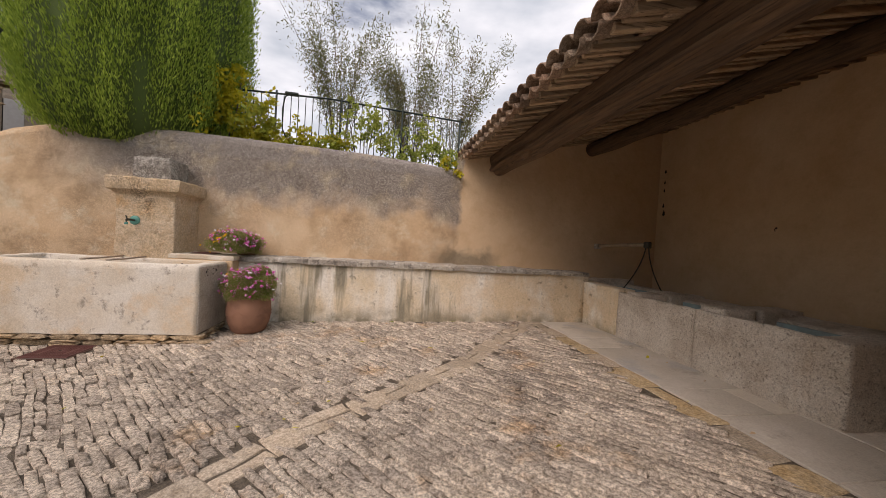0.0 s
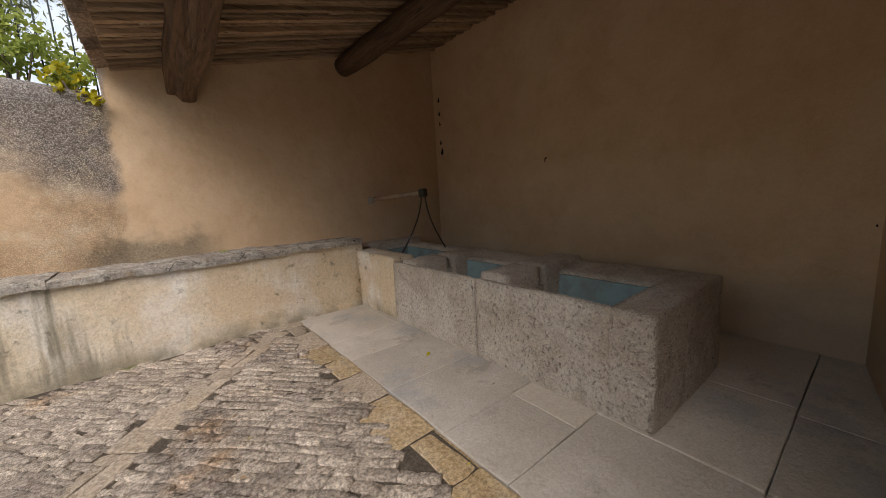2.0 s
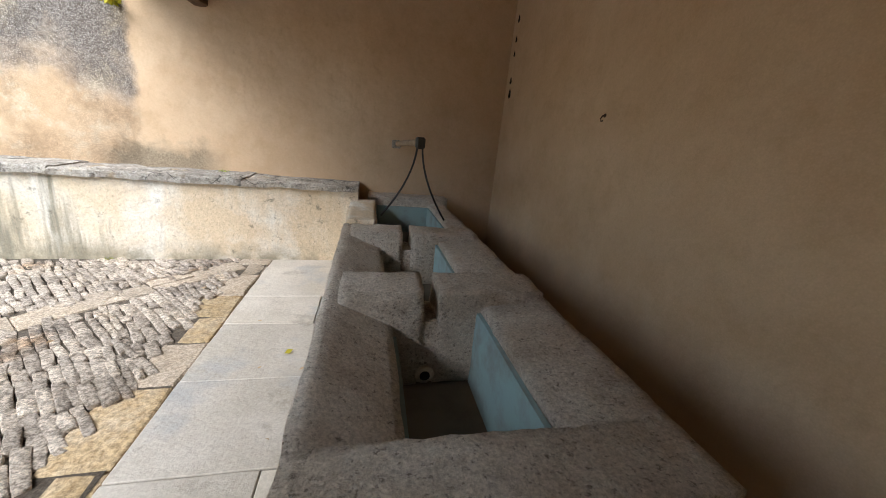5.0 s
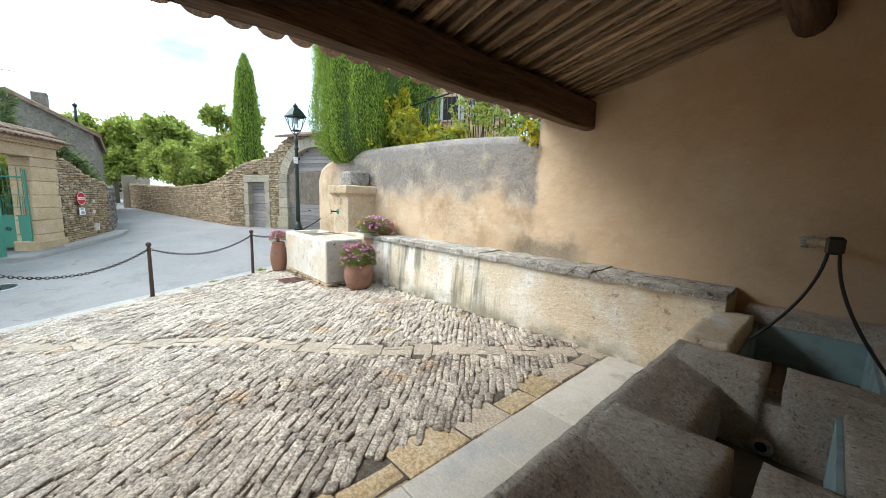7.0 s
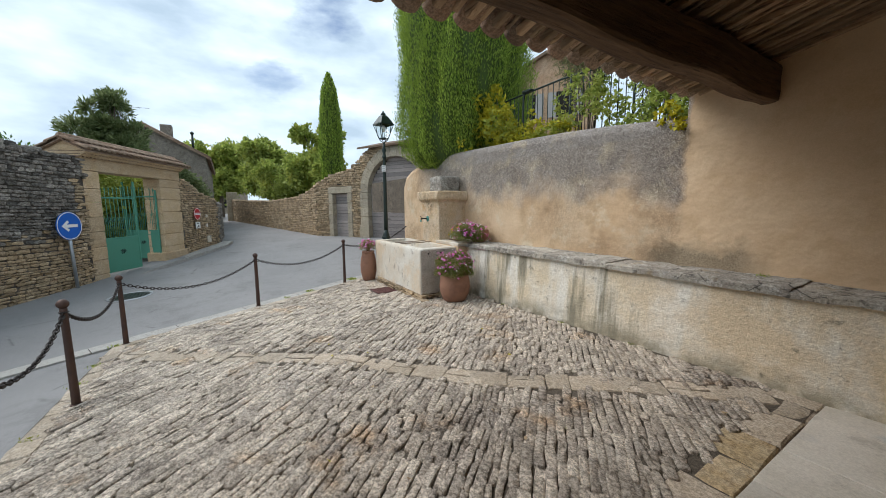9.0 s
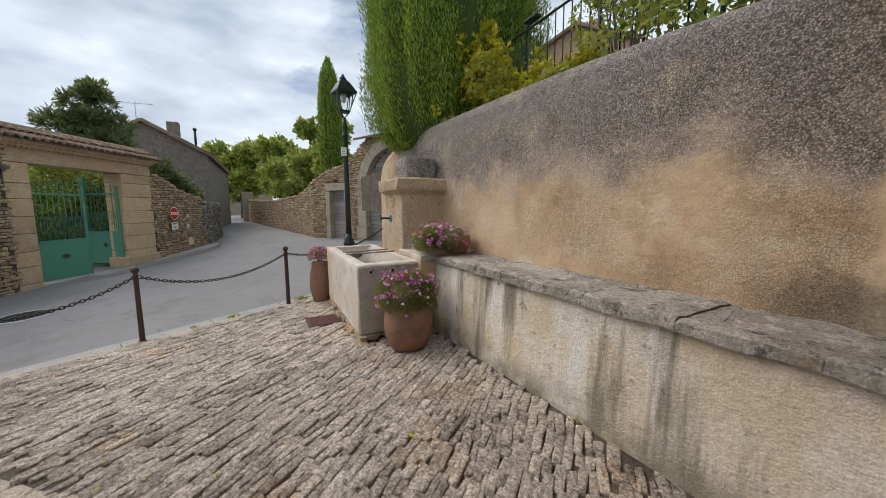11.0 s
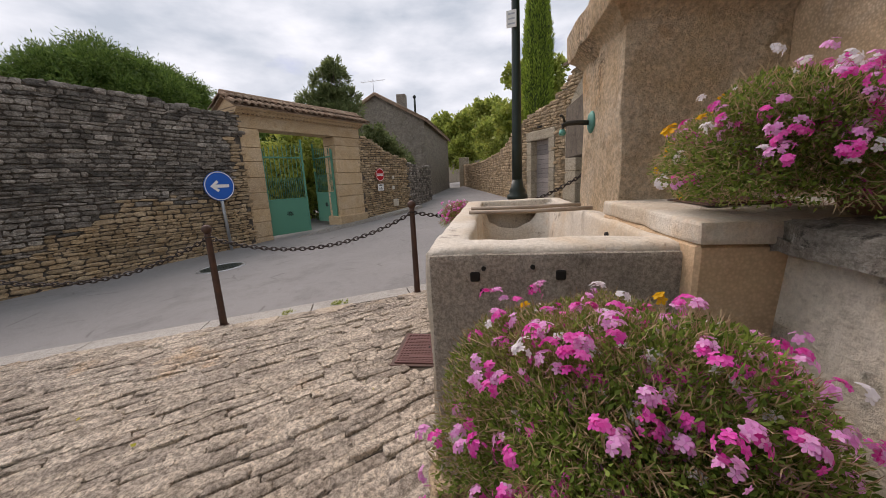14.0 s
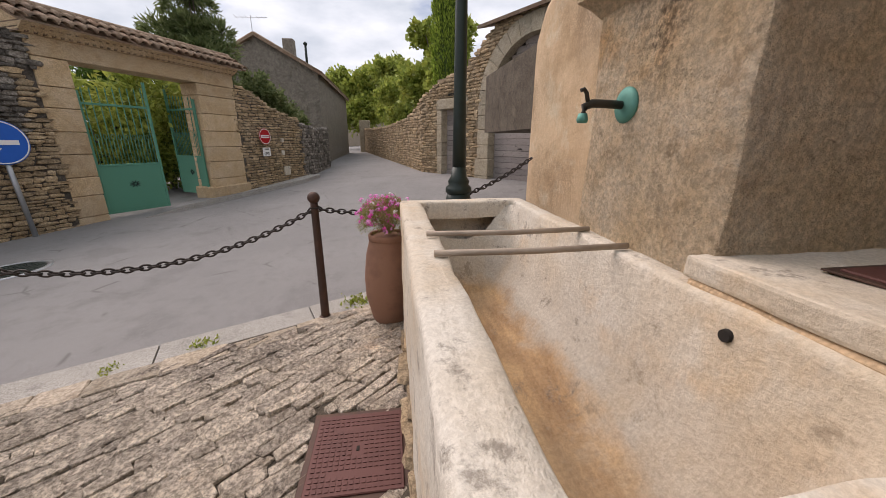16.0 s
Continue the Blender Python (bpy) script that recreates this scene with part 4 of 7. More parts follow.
# ---- shelter roof ----
def shelter_roof():
    r = thing("shelter_roof", "clay canal tile roof on rough rafters above the wash house", "roof", kind="structure")
    ang = math.atan(ROOF_SLOPE)
    ca, sa = math.cos(ang), math.sin(ang)
    length = (5.45 - 1.27) / ca
    rng = random.Random(11)

    def half_tile(rad, ln, up, th=0.014, n=7):
        bm = bmesh.new()
        rings = []
        for s, k in ((0.0, 1.0), (ln, 0.86)):
            outer = [(s, rad * k * math.cos(math.pi * i / n), up * rad * k * math.sin(math.pi * i / n) * 0.8) for i in range(n + 1)]
            inner = [(s, (rad * k - th) * math.cos(math.pi * i / n), up * (rad * k - th) * math.sin(math.pi * i / n) * 0.8) for i in range(n + 1)]
            rings.append([bm.verts.new(c) for c in outer + inner[::-1]])
        a, b = rings
        for i in range(len(a)):
            j = (i + 1) % len(a)
            bm.faces.new((a[i], a[j], b[j], b[i])).smooth = True
        bm.faces.new(a[::-1])
        bm.faces.new(b)
        bmesh.ops.recalc_face_normals(bm, faces=bm.faces[:])
        me = bpy.data.meshes.new("tile")
        bm.to_mesh(me)
        bm.free()
        me.materials.append(M_TILE)
        return me

    under, over = half_tile(0.092, 0.42, -1), half_tile(0.095, 0.42, 1)
    ov = np.array([v.co for v in over.vertices])
    of = [tuple(p.vertices) for p in over.polygons]
    vs, fs = [], []
    pitch = 0.205
    rows = int((6.15 - 0.78) / pitch)
    for k in range(rows):
        y = 0.80 + k * pitch
        for s in range(13):
            d = -0.035 + s * 0.355
            if d > length:
                continue
            for kind in (0, 1):
                yy = y + (pitch / 2 if kind else 0) + rng.gauss(0, 0.006)
                zz = (0.125 if kind else 0.095) + rng.gauss(0, 0.004)
                x, z = 1.27 + d * ca - zz * sa, roof_z(1.27) + d * sa + zz * ca
                m = pose(x, yy, z, rng.gauss(0, 2), -math.degrees(ang) - 2.0, rng.gauss(0, 1.2))
                if kind == 0 and y < 6.0:
                    ob = new("tile", under)
                    ob.parent = r
                    ob.matrix_local = m
                else:
                    a = np.array(m)
                    fs += [tuple(i + sum(len(q) for q in vs) for i in f) for f in of] if len(vs) < 1 else [tuple(i + len(ov) * len(vs) for i in f) for f in of]
                    vs.append(ov @ a[:3, :3].T + a[:3, 3])
    cover = raw("cover_tiles", np.concatenate(vs), fs, M_TILE, r, True)
    tagged(cover, kind="stuff")
    for k in range(rows * 2):
        y = 0.80 + (k + 0.5) * pitch / 2
        if y > 5.93:
            continue
        w, h = (rng.uniform(0.045, 0.062), rng.uniform(0.05, 0.065)) if k % 2 else (rng.uniform(0.028, 0.045), rng.uniform(0.03, 0.05))
        bm = box((0, -w / 2, 0.0), (length - 0.02, w / 2, h), 0.006)
        bmesh.ops.subdivide_edges(bm, edges=[e for e in bm.edges if e.calc_length() > 1], cuts=14, use_grid_fill=True)
        for v in bm.verts:
            v.co += Vector((0, noise.noise(Vector((v.co.x * 2.5, k * 3.1, 0))) * 0.018, noise.noise(Vector((v.co.x * 3, 0, k * 3.1))) * 0.010))
        ob = part("rafter" if k % 2 else "lath", bm, M_RAFTER, r)
        ob.matrix_local = pose(1.33, y + rng.gauss(0, 0.010), roof_z(1.33) + (0.01 if k % 2 else 0.022), 0, -math.degrees(ang), rng.gauss(0, 0.25))
    # added sheet above the tiles, no real roof layer, keeps the sky out
    bm = box((0.25, 0.75, 0.26), (length, 6.2, 0.28))
    ob = part("roof_boards", bm, M_BEAM, r)
    ob.matrix_local = pose(1.27, 0, roof_z(1.27), 0, -math.degrees(ang), 0)


shelter_roof()


def beams():
    bm = box((1.71, 0.62, 2.585), (1.95, 5.92, 2.895), 0.03, 2)
    bmesh.ops.subdivide_edges(bm, edges=[e for e in bm.edges if e.calc_length() > 1], cuts=40, use_grid_fill=True)
    bmesh.ops.subdivide_edges(bm, edges=[e for e in bm.edges if 0.15 < e.calc_length() < 0.3], cuts=3, use_grid_fill=True)
    for v in bm.verts:
        v.co += Vector((noise.noise(Vector((v.co.y * 1.2, v.co.z * 3, 1))), 0, noise.noise(Vector((v.co.y * 1.1, v.co.x * 3, 7))))) * 0.025
        v.co += noise.noise_vector(Vector((v.co.x * 14, v.co.y * 2.5, v.co.z * 14))) * 0.008
        if abs(v.co.z - 2.75) < 0.03 and v.co.x < 1.75:
            v.co.x += 0.03
        if v.co.z < 2.66 and v.co.x < 1.80:
            v.co.z += 0.055
    tagged(part("eaves_beam", bm, M_BEAM), "dark hewn oak eaves beam split by a long crack", "beam", "roof beams")
    bm = tube([(3.64 + 0.03 * math.sin(i * 0.6), 1.0 + 4.95 * i / 20, 3.22 + 0.015 * math.cos(i * 0.9)) for i in range(21)], 0.125, 14)
    rough_up(bm, 0.02, 4)
    tagged(part("purlin", bm, M_BEAM), "round dark log purlin under the roof", "beam", "roof beams")


beams()


# ---- ragged stone end of the side wall ----
def ragged_end():
    """Rough quoin stones that close the end of the side wall, stepping in and out and spreading towards the foot."""
    rng = random.Random(21)
    south = bpy.data.objects["wall_south"]
    d, n = Vector((-0.99, -0.14, 0)), Vector((0.14, -0.99, 0))
    z, k = -0.1, 0
    while z < roof_z(PIER_X) - 0.02:
        h = rng.uniform(0.08, 0.24)
        spread = 0.16 * max(0.0, 1.0 - z / 0.9) ** 1.5
        cuts = [0.0, rng.uniform(0.16, 0.32), 0.5] if k % 2 else [0.0, 0.5]
        for u, w in zip(cuts, cuts[1:]):
            deep = rng.uniform(0.045, 0.11) + spread
            bm = grid_stone((0, 0, 0), (deep + 0.05, w - u - 0.006, h - 0.006), 0.045, 0.012, 0.014)
            for v in bm.verts:
                c = v.co.copy() + Vector((3.1 * k, 1.7 * u, 0))
                v.co.x += 0.035 * noise.noise(c * 5.0) + 0.018 * noise.noise(c * 13.0)
                v.co.y += 0.010 * noise.noise(c * 5.0)
            base = Vector((PIER_X, PIER_Y, z)) + n * (u - 0.008 * (k % 2)) - d * 0.05
            ob = part("quoin_stone", bm, M_QUOIN, south)
            ob.matrix_local = frame3(d, n, UP, base, (1, 1, 1))
        z += h
        k += 1


ragged_end()


# ---- fountain ----
def basin():
    b = thing("fountain_basin", "long cream limestone fountain basin, dry and orange stained inside", "basin", (0, 0, 0))
    x0, x1, y0, y1, z0, z1 = -4.03, -1.965, 4.405, 5.16, 0.22, 0.99
    ix0, ix1, iy0, iy1, iz = -3.93, -2.11, 4.53, 5.075, 0.46

    def slab(name, lo, hi, m, amt=0.007, lab=""):
        bm = box(lo, hi, 0.014, 2)
        bmesh.ops.subdivide_edges(bm, edges=[e for e in bm.edges if e.calc_length() > 0.3], cuts=9, use_grid_fill=True)
        rough_up(bm, amt, 5.0)
        rough_up(bm, amt * 0.5, 17.0)
        return part(name, bm, m, b, lab)

    # one carved block: outer sides, worn rim, and the start of the hollow
    def loop(ax0, ax1, ay0, ay1, z):
        pts = [(ax0 + (ax1 - ax0) * k / 40, ay0) for k in range(40)] + [(ax1, ay0 + (ay1 - ay0) * k / 16) for k in range(16)]
        pts += [(ax1 + (ax0 - ax1) * k / 40, ay1) for k in range(40)] + [(ax0, ay1 + (ay0 - ay1) * k / 16) for k in range(16)]
        return [Vector((a, c, z)) for a, c in pts]

    bm = bmesh.new()
    rings = [loop(x0, x1 - 0.012, y0, y1, z0 + (z1 - z0) * k / 10 - (0.012 if k == 10 else 0)) for k in range(11)]
    rings.append(loop(x0 + 0.012, x1 - 0.024, y0 + 0.012, y1 - 0.012, z1))
    outer, inner = loop(x0 + 0.012, x1 - 0.024, y0 + 0.012, y1 - 0.012, z1), loop(ix0 - 0.008, ix1 + 0.008, iy0 - 0.008, iy1 + 0.008, z1)
    for f in (0.33, 0.66, 1.0):
        rings.append([a.lerp(c, f) for a, c in zip(outer, inner)])
    rings += [loop(ix0, ix1, iy0, iy1, z1 - 0.012), loop(ix0 + 0.004, ix1 - 0.004, iy0 + 0.003, iy1 - 0.003, z1 - 0.10)]
    made = []
    for ring in rings:
        row = []
        for q in ring:
            q = q + noise.noise_vector(q * 4.0) * 0.009 + noise.noise_vector(q * 13.0) * 0.004
            row.append(bm.verts.new(q))
        made.append(row)
    for a, c in zip(made, made[1:]):
        for k in range(len(a)):
            m = (k + 1) % len(a)
            bm.faces.new((a[k], a[m], c[m], c[k])).smooth = True
    part("carved_block", bm, M_BASIN, b)
    slab("tooled_face", (x1 - 0.035, y0 + 0.010, z0), (x1 + 0.003, y1 - 0.004, z1 - 0.018), M_BASIN_END, 0.004, "grey tooled end with square sockets")
    bm = bmesh.new()
    n = 12
    rows = []
    for i in range(n + 1):
        x = ix0 + (ix1 - ix0) * i / n
        prof = [(iy0, 0.97), (iy0 + 0.005, 0.78), (iy0 + 0.05, 0.52), (iy0 + 0.14, iz + 0.01), ((iy0 + iy1) / 2, iz), (iy1 - 0.16, iz + 0.05), (iy1 - 0.05, 0.66), (iy1, 0.97)]
        e = abs(2 * i / n - 1)
        lift = 0.30 * max(0, (e - 0.8) / 0.2) ** 2
        rows.append([bm.verts.new((x, a, min(0.97, c + (lift if c < 0.9 else 0)))) for a, c in prof])
    for a, c in zip(rows, rows[1:]):
        for i in range(len(a) - 1):
            bm.faces.new((a[i], c[i], c[i + 1], a[i + 1])).smooth = True
    bmesh.ops.subdivide_edges(bm, edges=bm.edges[:], cuts=2, use_grid_fill=True)
    rough_up(bm, 0.006, 8)
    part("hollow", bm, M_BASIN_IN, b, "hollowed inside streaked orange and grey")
    for x in (-3.15, -2.91):
        part("iron_bar", tube([(x, iy0 - 0.05, 1.003), (x, (iy0 + iy1) / 2, 0.998), (x, iy1 + 0.05, 1.003)], 0.011, 8), plain("limed_iron", (0.40, 0.33, 0.26), 0.7, 0.2, wear=0.5, wear_colour=(0.16, 0.12, 0.09)), b, "lime-crusted iron bar")
    for y, z, s in ((4.55, 0.908, 0.014), (4.79, 0.910, 0.014)):
        part("socket_hole", box((x1 - 0.006, y - s, z - s), (x1 + 0.008, y + s, z + s), 0.003), M_HOLE, b)
    for y, z in ((4.575, 0.932), (4.570, 0.866), (4.713, 0.934), (4.712, 0.868)):
        part("round_hole", lathe([(0.0075, 0), (0.0065, 0.012)], 8), M_HOLE, b).matrix_local = pose(x1 - 0.002, y, z, 0, 90, 0)
    part("overflow_hole", lathe([(0.016, 0), (0.014, 0.012)], 12), M_HOLE, b).matrix_local = pose(-2.47, iy1 - 0.004, 0.93, 90, 0, 0)
    rng = random.Random(8)
    for k in range(26):
        s = rng.uniform(0.012, 0.03)
        x, y = rng.uniform(ix0 + 0.3, ix1 - 0.3), iy0 + rng.uniform(0.10, 0.2)
        v, f = leaf_cloud(np.array([(x, y, iz + 0.035)]), np.array([(1.0, 0.3, 0.3)]), s * 3, 0.5, np.random.default_rng(k), 1.8)
        ob = leaf_mesh("fallen_leaf", v, f, M_DRY, None)
        tagged(ob, "small dry brown leaf lying in the basin", "leaf", "dry leaves in the basin")


basin()


def plinth():
    core = tagged(part("plinth", box((-3.95, 4.46, -0.1), (-2.02, 5.1, 0.215)), M_MORTAR_WARM), "low plinth of flat warm rubble stones under the basin", "plinth", kind="structure")
    rng = random.Random(17)
    places = []
    up = Vector((0, 0, 1))
    for z, h in ((0.02, 0.075), (0.095, 0.065), (0.16, 0.06)):
        x = -3.98
        while x < -1.98:
            w = rng.uniform(0.16, 0.36)
            places.append((frame3(Vector((1, 0, 0)), up, Vector((0, -1, 0)), Vector((x + w / 2, 4.47, z + h / 2)), (w * 0.97, h * 0.95, rng.uniform(0.05, 0.11))), True))
            x += w
        y = 4.42
        while y < 5.1:
            w = rng.uniform(0.16, 0.32)
            places.append((frame3(Vector((0, 1, 0)), up, Vector((1, 0, 0)), Vector((-2.03, y + w / 2, z + h / 2)), (w * 0.97, h * 0.95, rng.uniform(0.05, 0.10))), True))
            y += w
    lay_stones("stone", places, M_RUBBLE_WARM, core, 200)


plinth()


def pilaster():
    p = thing("fountain_pilaster", "weathered ochre stone fountain pillar with moulded cornice", "pillar")
    wy = wall_y(-2.9) + 0.02

    def slab(name, lo, hi, m, amt, cuts=8, bev=0.02, lab=""):
        bm = box(lo, hi, bev, 2)
        bmesh.ops.subdivide_edges(bm, edges=[e for e in bm.edges if e.calc_length() > 0.2], cuts=cuts, use_grid_fill=True)
        rough_up(bm, amt, 5.0)
        rough_up(bm, amt * 0.6, 15.0)
        part(name, bm, m, p, lab)

    slab("shaft", (-3.28, 5.15, -0.1), (-2.62, wy, 1.84), M_PILASTER, 0.015, 14)
    bm = bmesh.new()
    prof = [(0.0, 1.76), (0.03, 1.80), (0.07, 1.83), (0.078, 1.87), (0.078, 1.965), (0.065, 1.98), (0.0, 1.99)]
    ring = []
    for o, z in prof:
        ring.append([bm.verts.new(c) for c in ((-3.28 - o, wy, z), (-3.28 - o, 5.15 - o, z), (-2.62 + o, 5.15 - o, z), (-2.62 + o, wy, z))])
    for a, c in zip(ring, ring[1:]):
        for i in range(3):
            bm.faces.new((a[i], a[i + 1], c[i + 1], c[i]))
    bm.faces.new(ring[-1])
    bm.faces.new(ring[0][::-1])
    bmesh.ops.subdivide_edges(bm, edges=[e for e in bm.edges if e.calc_length() > 0.3], cuts=10, use_grid_fill=True)
    rough_up(bm, 0.012, 6)
    part("cornice", bm, M_PILASTER, p)
    slab("cap_block", (-3.19, 5.27, 1.98), (-2.76, 5.72, 2.28), M_CAP_SMOOTH, 0.024, 9, 0.04, "dark lichen-covered cap block")


pilaster()


def tap():
    t = thing("fountain_tap", "green verdigris bronze tap on a round wall plate", "tap", (-3.06, 5.15, 1.45))
    part("wall_plate", lathe([(0.058, 0), (0.058, 0.01), (0.047, 0.018), (0.024, 0.022)], 20), M_VERDIGRIS, t).matrix_local = pose(0, 0.005, 0, 90, 0, 0)
    part("spout", tube([(0, -0.02, 0), (0, -0.08, 0.003), (0, -0.125, 0.003), (0, -0.15, -0.008), (0, -0.153, -0.035)], 0.014, 10), M_BRONZE, t)
    part("nozzle", lathe([(0.016, -0.058), (0.019, -0.047), (0.014, -0.028)], 10, (0, -0.153, 0)), M_VERDIGRIS, t)
    part("lever", tube([(0, -0.14, 0.008), (0, -0.148, 0.035), (0, -0.158, 0.046), (0, -0.168, 0.042)], 0.007, 8), M_BRONZE, t)


tap()


def ledge():
    s = tagged(part("ledge_base", rough_up(box((-2.64, 5.10, -0.1), (-1.90, wall_y(-2.2) + 0.02, 1.0), 0.01), 0.006, 5, 6), M_PLASTER), "ochre plastered block beside the fountain pillar", "block", kind="structure")
    bm = box((-2.65, 5.10, 1.0), (-1.885, wall_y(-2.2) + 0.01, 1.058), 0.010, 2)
    bmesh.ops.subdivide_edges(bm, edges=[e for e in bm.edges if e.calc_length() > 0.3], cuts=8, use_grid_fill=True)
    rough_up(bm, 0.008, 6)
    tagged(part("ledge_slab", bm, M_BASIN), "pale stone slab carrying the flower bowl", "slab")
    c = thing("small_cover", "small rusty square iron cover set in the ledge", "cover", (-2.36, 5.44, 1.062))
    part("plate", box((-0.12, -0.12, 0.0), (0.12, 0.12, 0.008), 0.003), M_GRATE, c)
    part("rim", box((-0.14, -0.14, -0.002), (0.14, 0.14, 0.003), 0.001), M_IRON, c)


ledge()


# ---- pots and flowers ----
def blossoms(rng, heads, per_head, petal, spread):
    """Flower heads of small five-petalled flowers; returns leaf-like petal quads."""
    vs, fs, base = [], [], 0
    for c, up in heads:
        up = up / np.linalg.norm(up)
        for _ in range(per_head):
            d = up + rng.normal(0, 0.55, 3)
            d /= np.linalg.norm(d)
            o = c + d * spread * rng.uniform(0.75, 1.1)
            a = np.cross(d, (0.3, 0.5, 0.8))
            a /= np.linalg.norm(a)
            b = np.cross(d, a)
            ph = rng.uniform(0, 6.28)
            for k in range(5):
                th = ph + k * 2 * math.pi / 5
                e = a * math.cos(th) + b * math.sin(th)
                s = -a * math.sin(th) + b * math.cos(th)
                L = petal * rng.uniform(0.85, 1.15)
                vs += [o, o + e * L * 0.55 + s * L * 0.36 + d * L * 0.12, o + e * L + s * L * 0.16 + d * L * 0.05, o + e * L - s * L * 0.16 + d * L * 0.05, o + e * L * 0.55 - s * L * 0.36 + d * L * 0.12]
                fs.append([base, base + 1, base + 2, base + 3, base + 4])
                base += 5
    return np.array(vs), np.array(fs)


def flowering_plant(at, rx, rz, seed, label, leaves, heads, gold=0, dry=0.25, low=-0.35):
    """A mound of trailing verbena: stems, leaves, dry twigs and flower heads."""
    rng = np.random.default_rng(seed)
    p = thing("flowering_plant", label, "plant", at, "verbenas in pots")

    def shell(n, inner):
        d = rng.normal(0, 1, (n, 3))
        d /= np.linalg.norm(d, axis=1)[:, None]
        d[:, 2] = np.where(d[:, 2] < low, -d[:, 2], d[:, 2])
        lump = 1 + 0.16 * np.sin(d[:, 0] * 5 + seed) * np.cos(d[:, 1] * 4 + seed * 2) + 0.10 * np.sin(d[:, 2] * 7 + d[:, 0] * 6)
        r = rng.uniform(inner, 1.0, n) ** 0.5 * lump
        return np.c_[d[:, 0] * rx * r, d[:, 1] * rx * r, d[:, 2] * rz * r], d

    pts, d = shell(leaves, 0.25)
    v, f = leaf_cloud(pts, d + (0, 0, 0.35), 0.0125, 0.9, rng, 2.6)
    tagged(leaf_mesh("foliage", v, f, M_PLANT, p), kind="stuff")
    pts, d = shell(int(leaves * dry), 0.45)
    v, f = leaf_cloud(pts, d + (0, 0, 0.5), 0.026, 0.9, rng, 14.0)
    tagged(leaf_mesh("dry_growth", v, f, M_DRY, p), kind="stuff")
    bm = bmesh.new()
    for _ in range(110):
        q, e = shell(1, 0.9)
        q = q[0]
        mid = q * 0.5 + np.array([0, 0, 0.05])
        add_tube(bm, [(q[0] * 0.12, q[1] * 0.12, -0.08), tuple(mid), tuple(q * 1.05)], 0.0013, 4)
    tagged(part("stemwork", bm, M_DRY, p), kind="stuff")
    # flower heads in loose groups, each turning paler on one side
    q, e = shell(heads, 0.93)
    clump = q[rng.integers(0, max(3, heads // 4), heads)]
    q = q * 0.45 + clump * 0.55 + rng.normal(0, 0.012, q.shape)
    side = rng.normal(0, 0.016, q.shape)
    kinds = rng.uniform(0, 1, heads)
    for name, m, at_side, keep in (("pink_blossoms", M_PINK, 0.0, kinds < 0.72), ("lilac_blossoms", M_LILAC, 1.0, kinds < 0.60), ("white_blossoms", M_PALE, -1.2, kinds > 0.80)):
        v, f = blossoms(rng, [(a * 1.08 + c * at_side, b + np.array([0, 0, 0.5])) for a, b, c, g in zip(q, e, side, keep) if g], 7, 0.0078, 0.017)
        tagged(leaf_mesh(name, v, f, m, p), kind="stuff")
    if gold:
        q, e = shell(gold * 6, 0.95)
        q, e = q[q[:, 0] < -0.05][:gold], e[q[:, 0] < -0.05][:gold]
        v, f = blossoms(rng, [(a * 1.1, b + np.array([0, 0, 0.5])) for a, b in zip(q, e)], 3, 0.014, 0.012)
        tagged(leaf_mesh("golden_blossoms", v, f, M_GOLD, p), kind="stuff")


def pot(at, profile, label, sprig=False):
    p = thing("terracotta_pot", label, "pot", at, "terracotta pots")
    bm = lathe(profile, 40)
    rough_up(bm, 0.004, 6)
    part("pot_body", bm, M_TERRA, p)
    r, z = profile[-1]
    part("soil", lathe([(r * 0.88, z - 0.05), (r * 0.88, z - 0.03)], 20), M_SILT, p)
    part("rim", lathe([(r * 0.90, z - 0.06), (r * 0.97, z - 0.025), (r * 1.03, z - 0.02), (r * 1.04, z + 0.01), (r * 0.98, z + 0.02), (r * 0.88, z + 0.012), (r * 0.86, z - 0.05)], 36, cap=False), M_TERRA, p)
    if sprig:
        rng = random.Random(4)
        bm = bmesh.new()
        for k in range(60):
            th = -1.57 + (k / 60 - 0.5) * 5.5
            zz = 0.235 + 0.03 * math.sin(k * 0.5) + rng.uniform(-0.012, 0.012)
            rr = float(np.interp(zz, [q[1] for q in profile], [q[0] for q in profile])) + 0.002
            bmesh.ops.create_icosphere(bm, subdivisions=1, radius=rng.uniform(0.004, 0.009), matrix=Matrix.Translation((rr * math.cos(th), rr * math.sin(th), zz)))
        tagged(part("raised_garland", bm, M_TERRA, p, "moulded garland band"), kind="stuff")


BARREL = [(0.165, 0.0), (0.195, 0.03), (0.235, 0.14), (0.25, 0.25), (0.24, 0.36), (0.215, 0.44), (0.205, 0.46)]
pot((-1.58, 4.82, ground_z(-1.58, 4.82) + 0.02), BARREL, "round-bellied terracotta pot with moulded garland on the cobbles", True)
flowering_plant((-1.58, 4.82, ground_z(-1.58, 4.82) + 0.53), 0.31, 0.26, 31, "trailing pink and white verbena mixed with dry stems", 85000, 430, 4, 0.36)
pot((-1.89, 5.55, 1.055), [(0.10, 0.0), (0.13, 0.03), (0.165, 0.10), (0.175, 0.17), (0.165, 0.205)], "low wide terracotta bowl on the bench end")
flowering_plant((-1.98, 5.37, 1.195), 0.31, 0.19, 47, "spreading verbena with pink, white and golden flowers in a bowl", 60000, 400, 34, 0.34, -0.5)
pot((-4.28, 4.32, ground_z(-4.28, 4.32) + 0.01), [(0.12, 0.0), (0.135, 0.03), (0.17, 0.2), (0.175, 0.34), (0.155, 0.5), (0.13, 0.6), (0.13, 0.63)], "tall slim brown jar beside the basin")
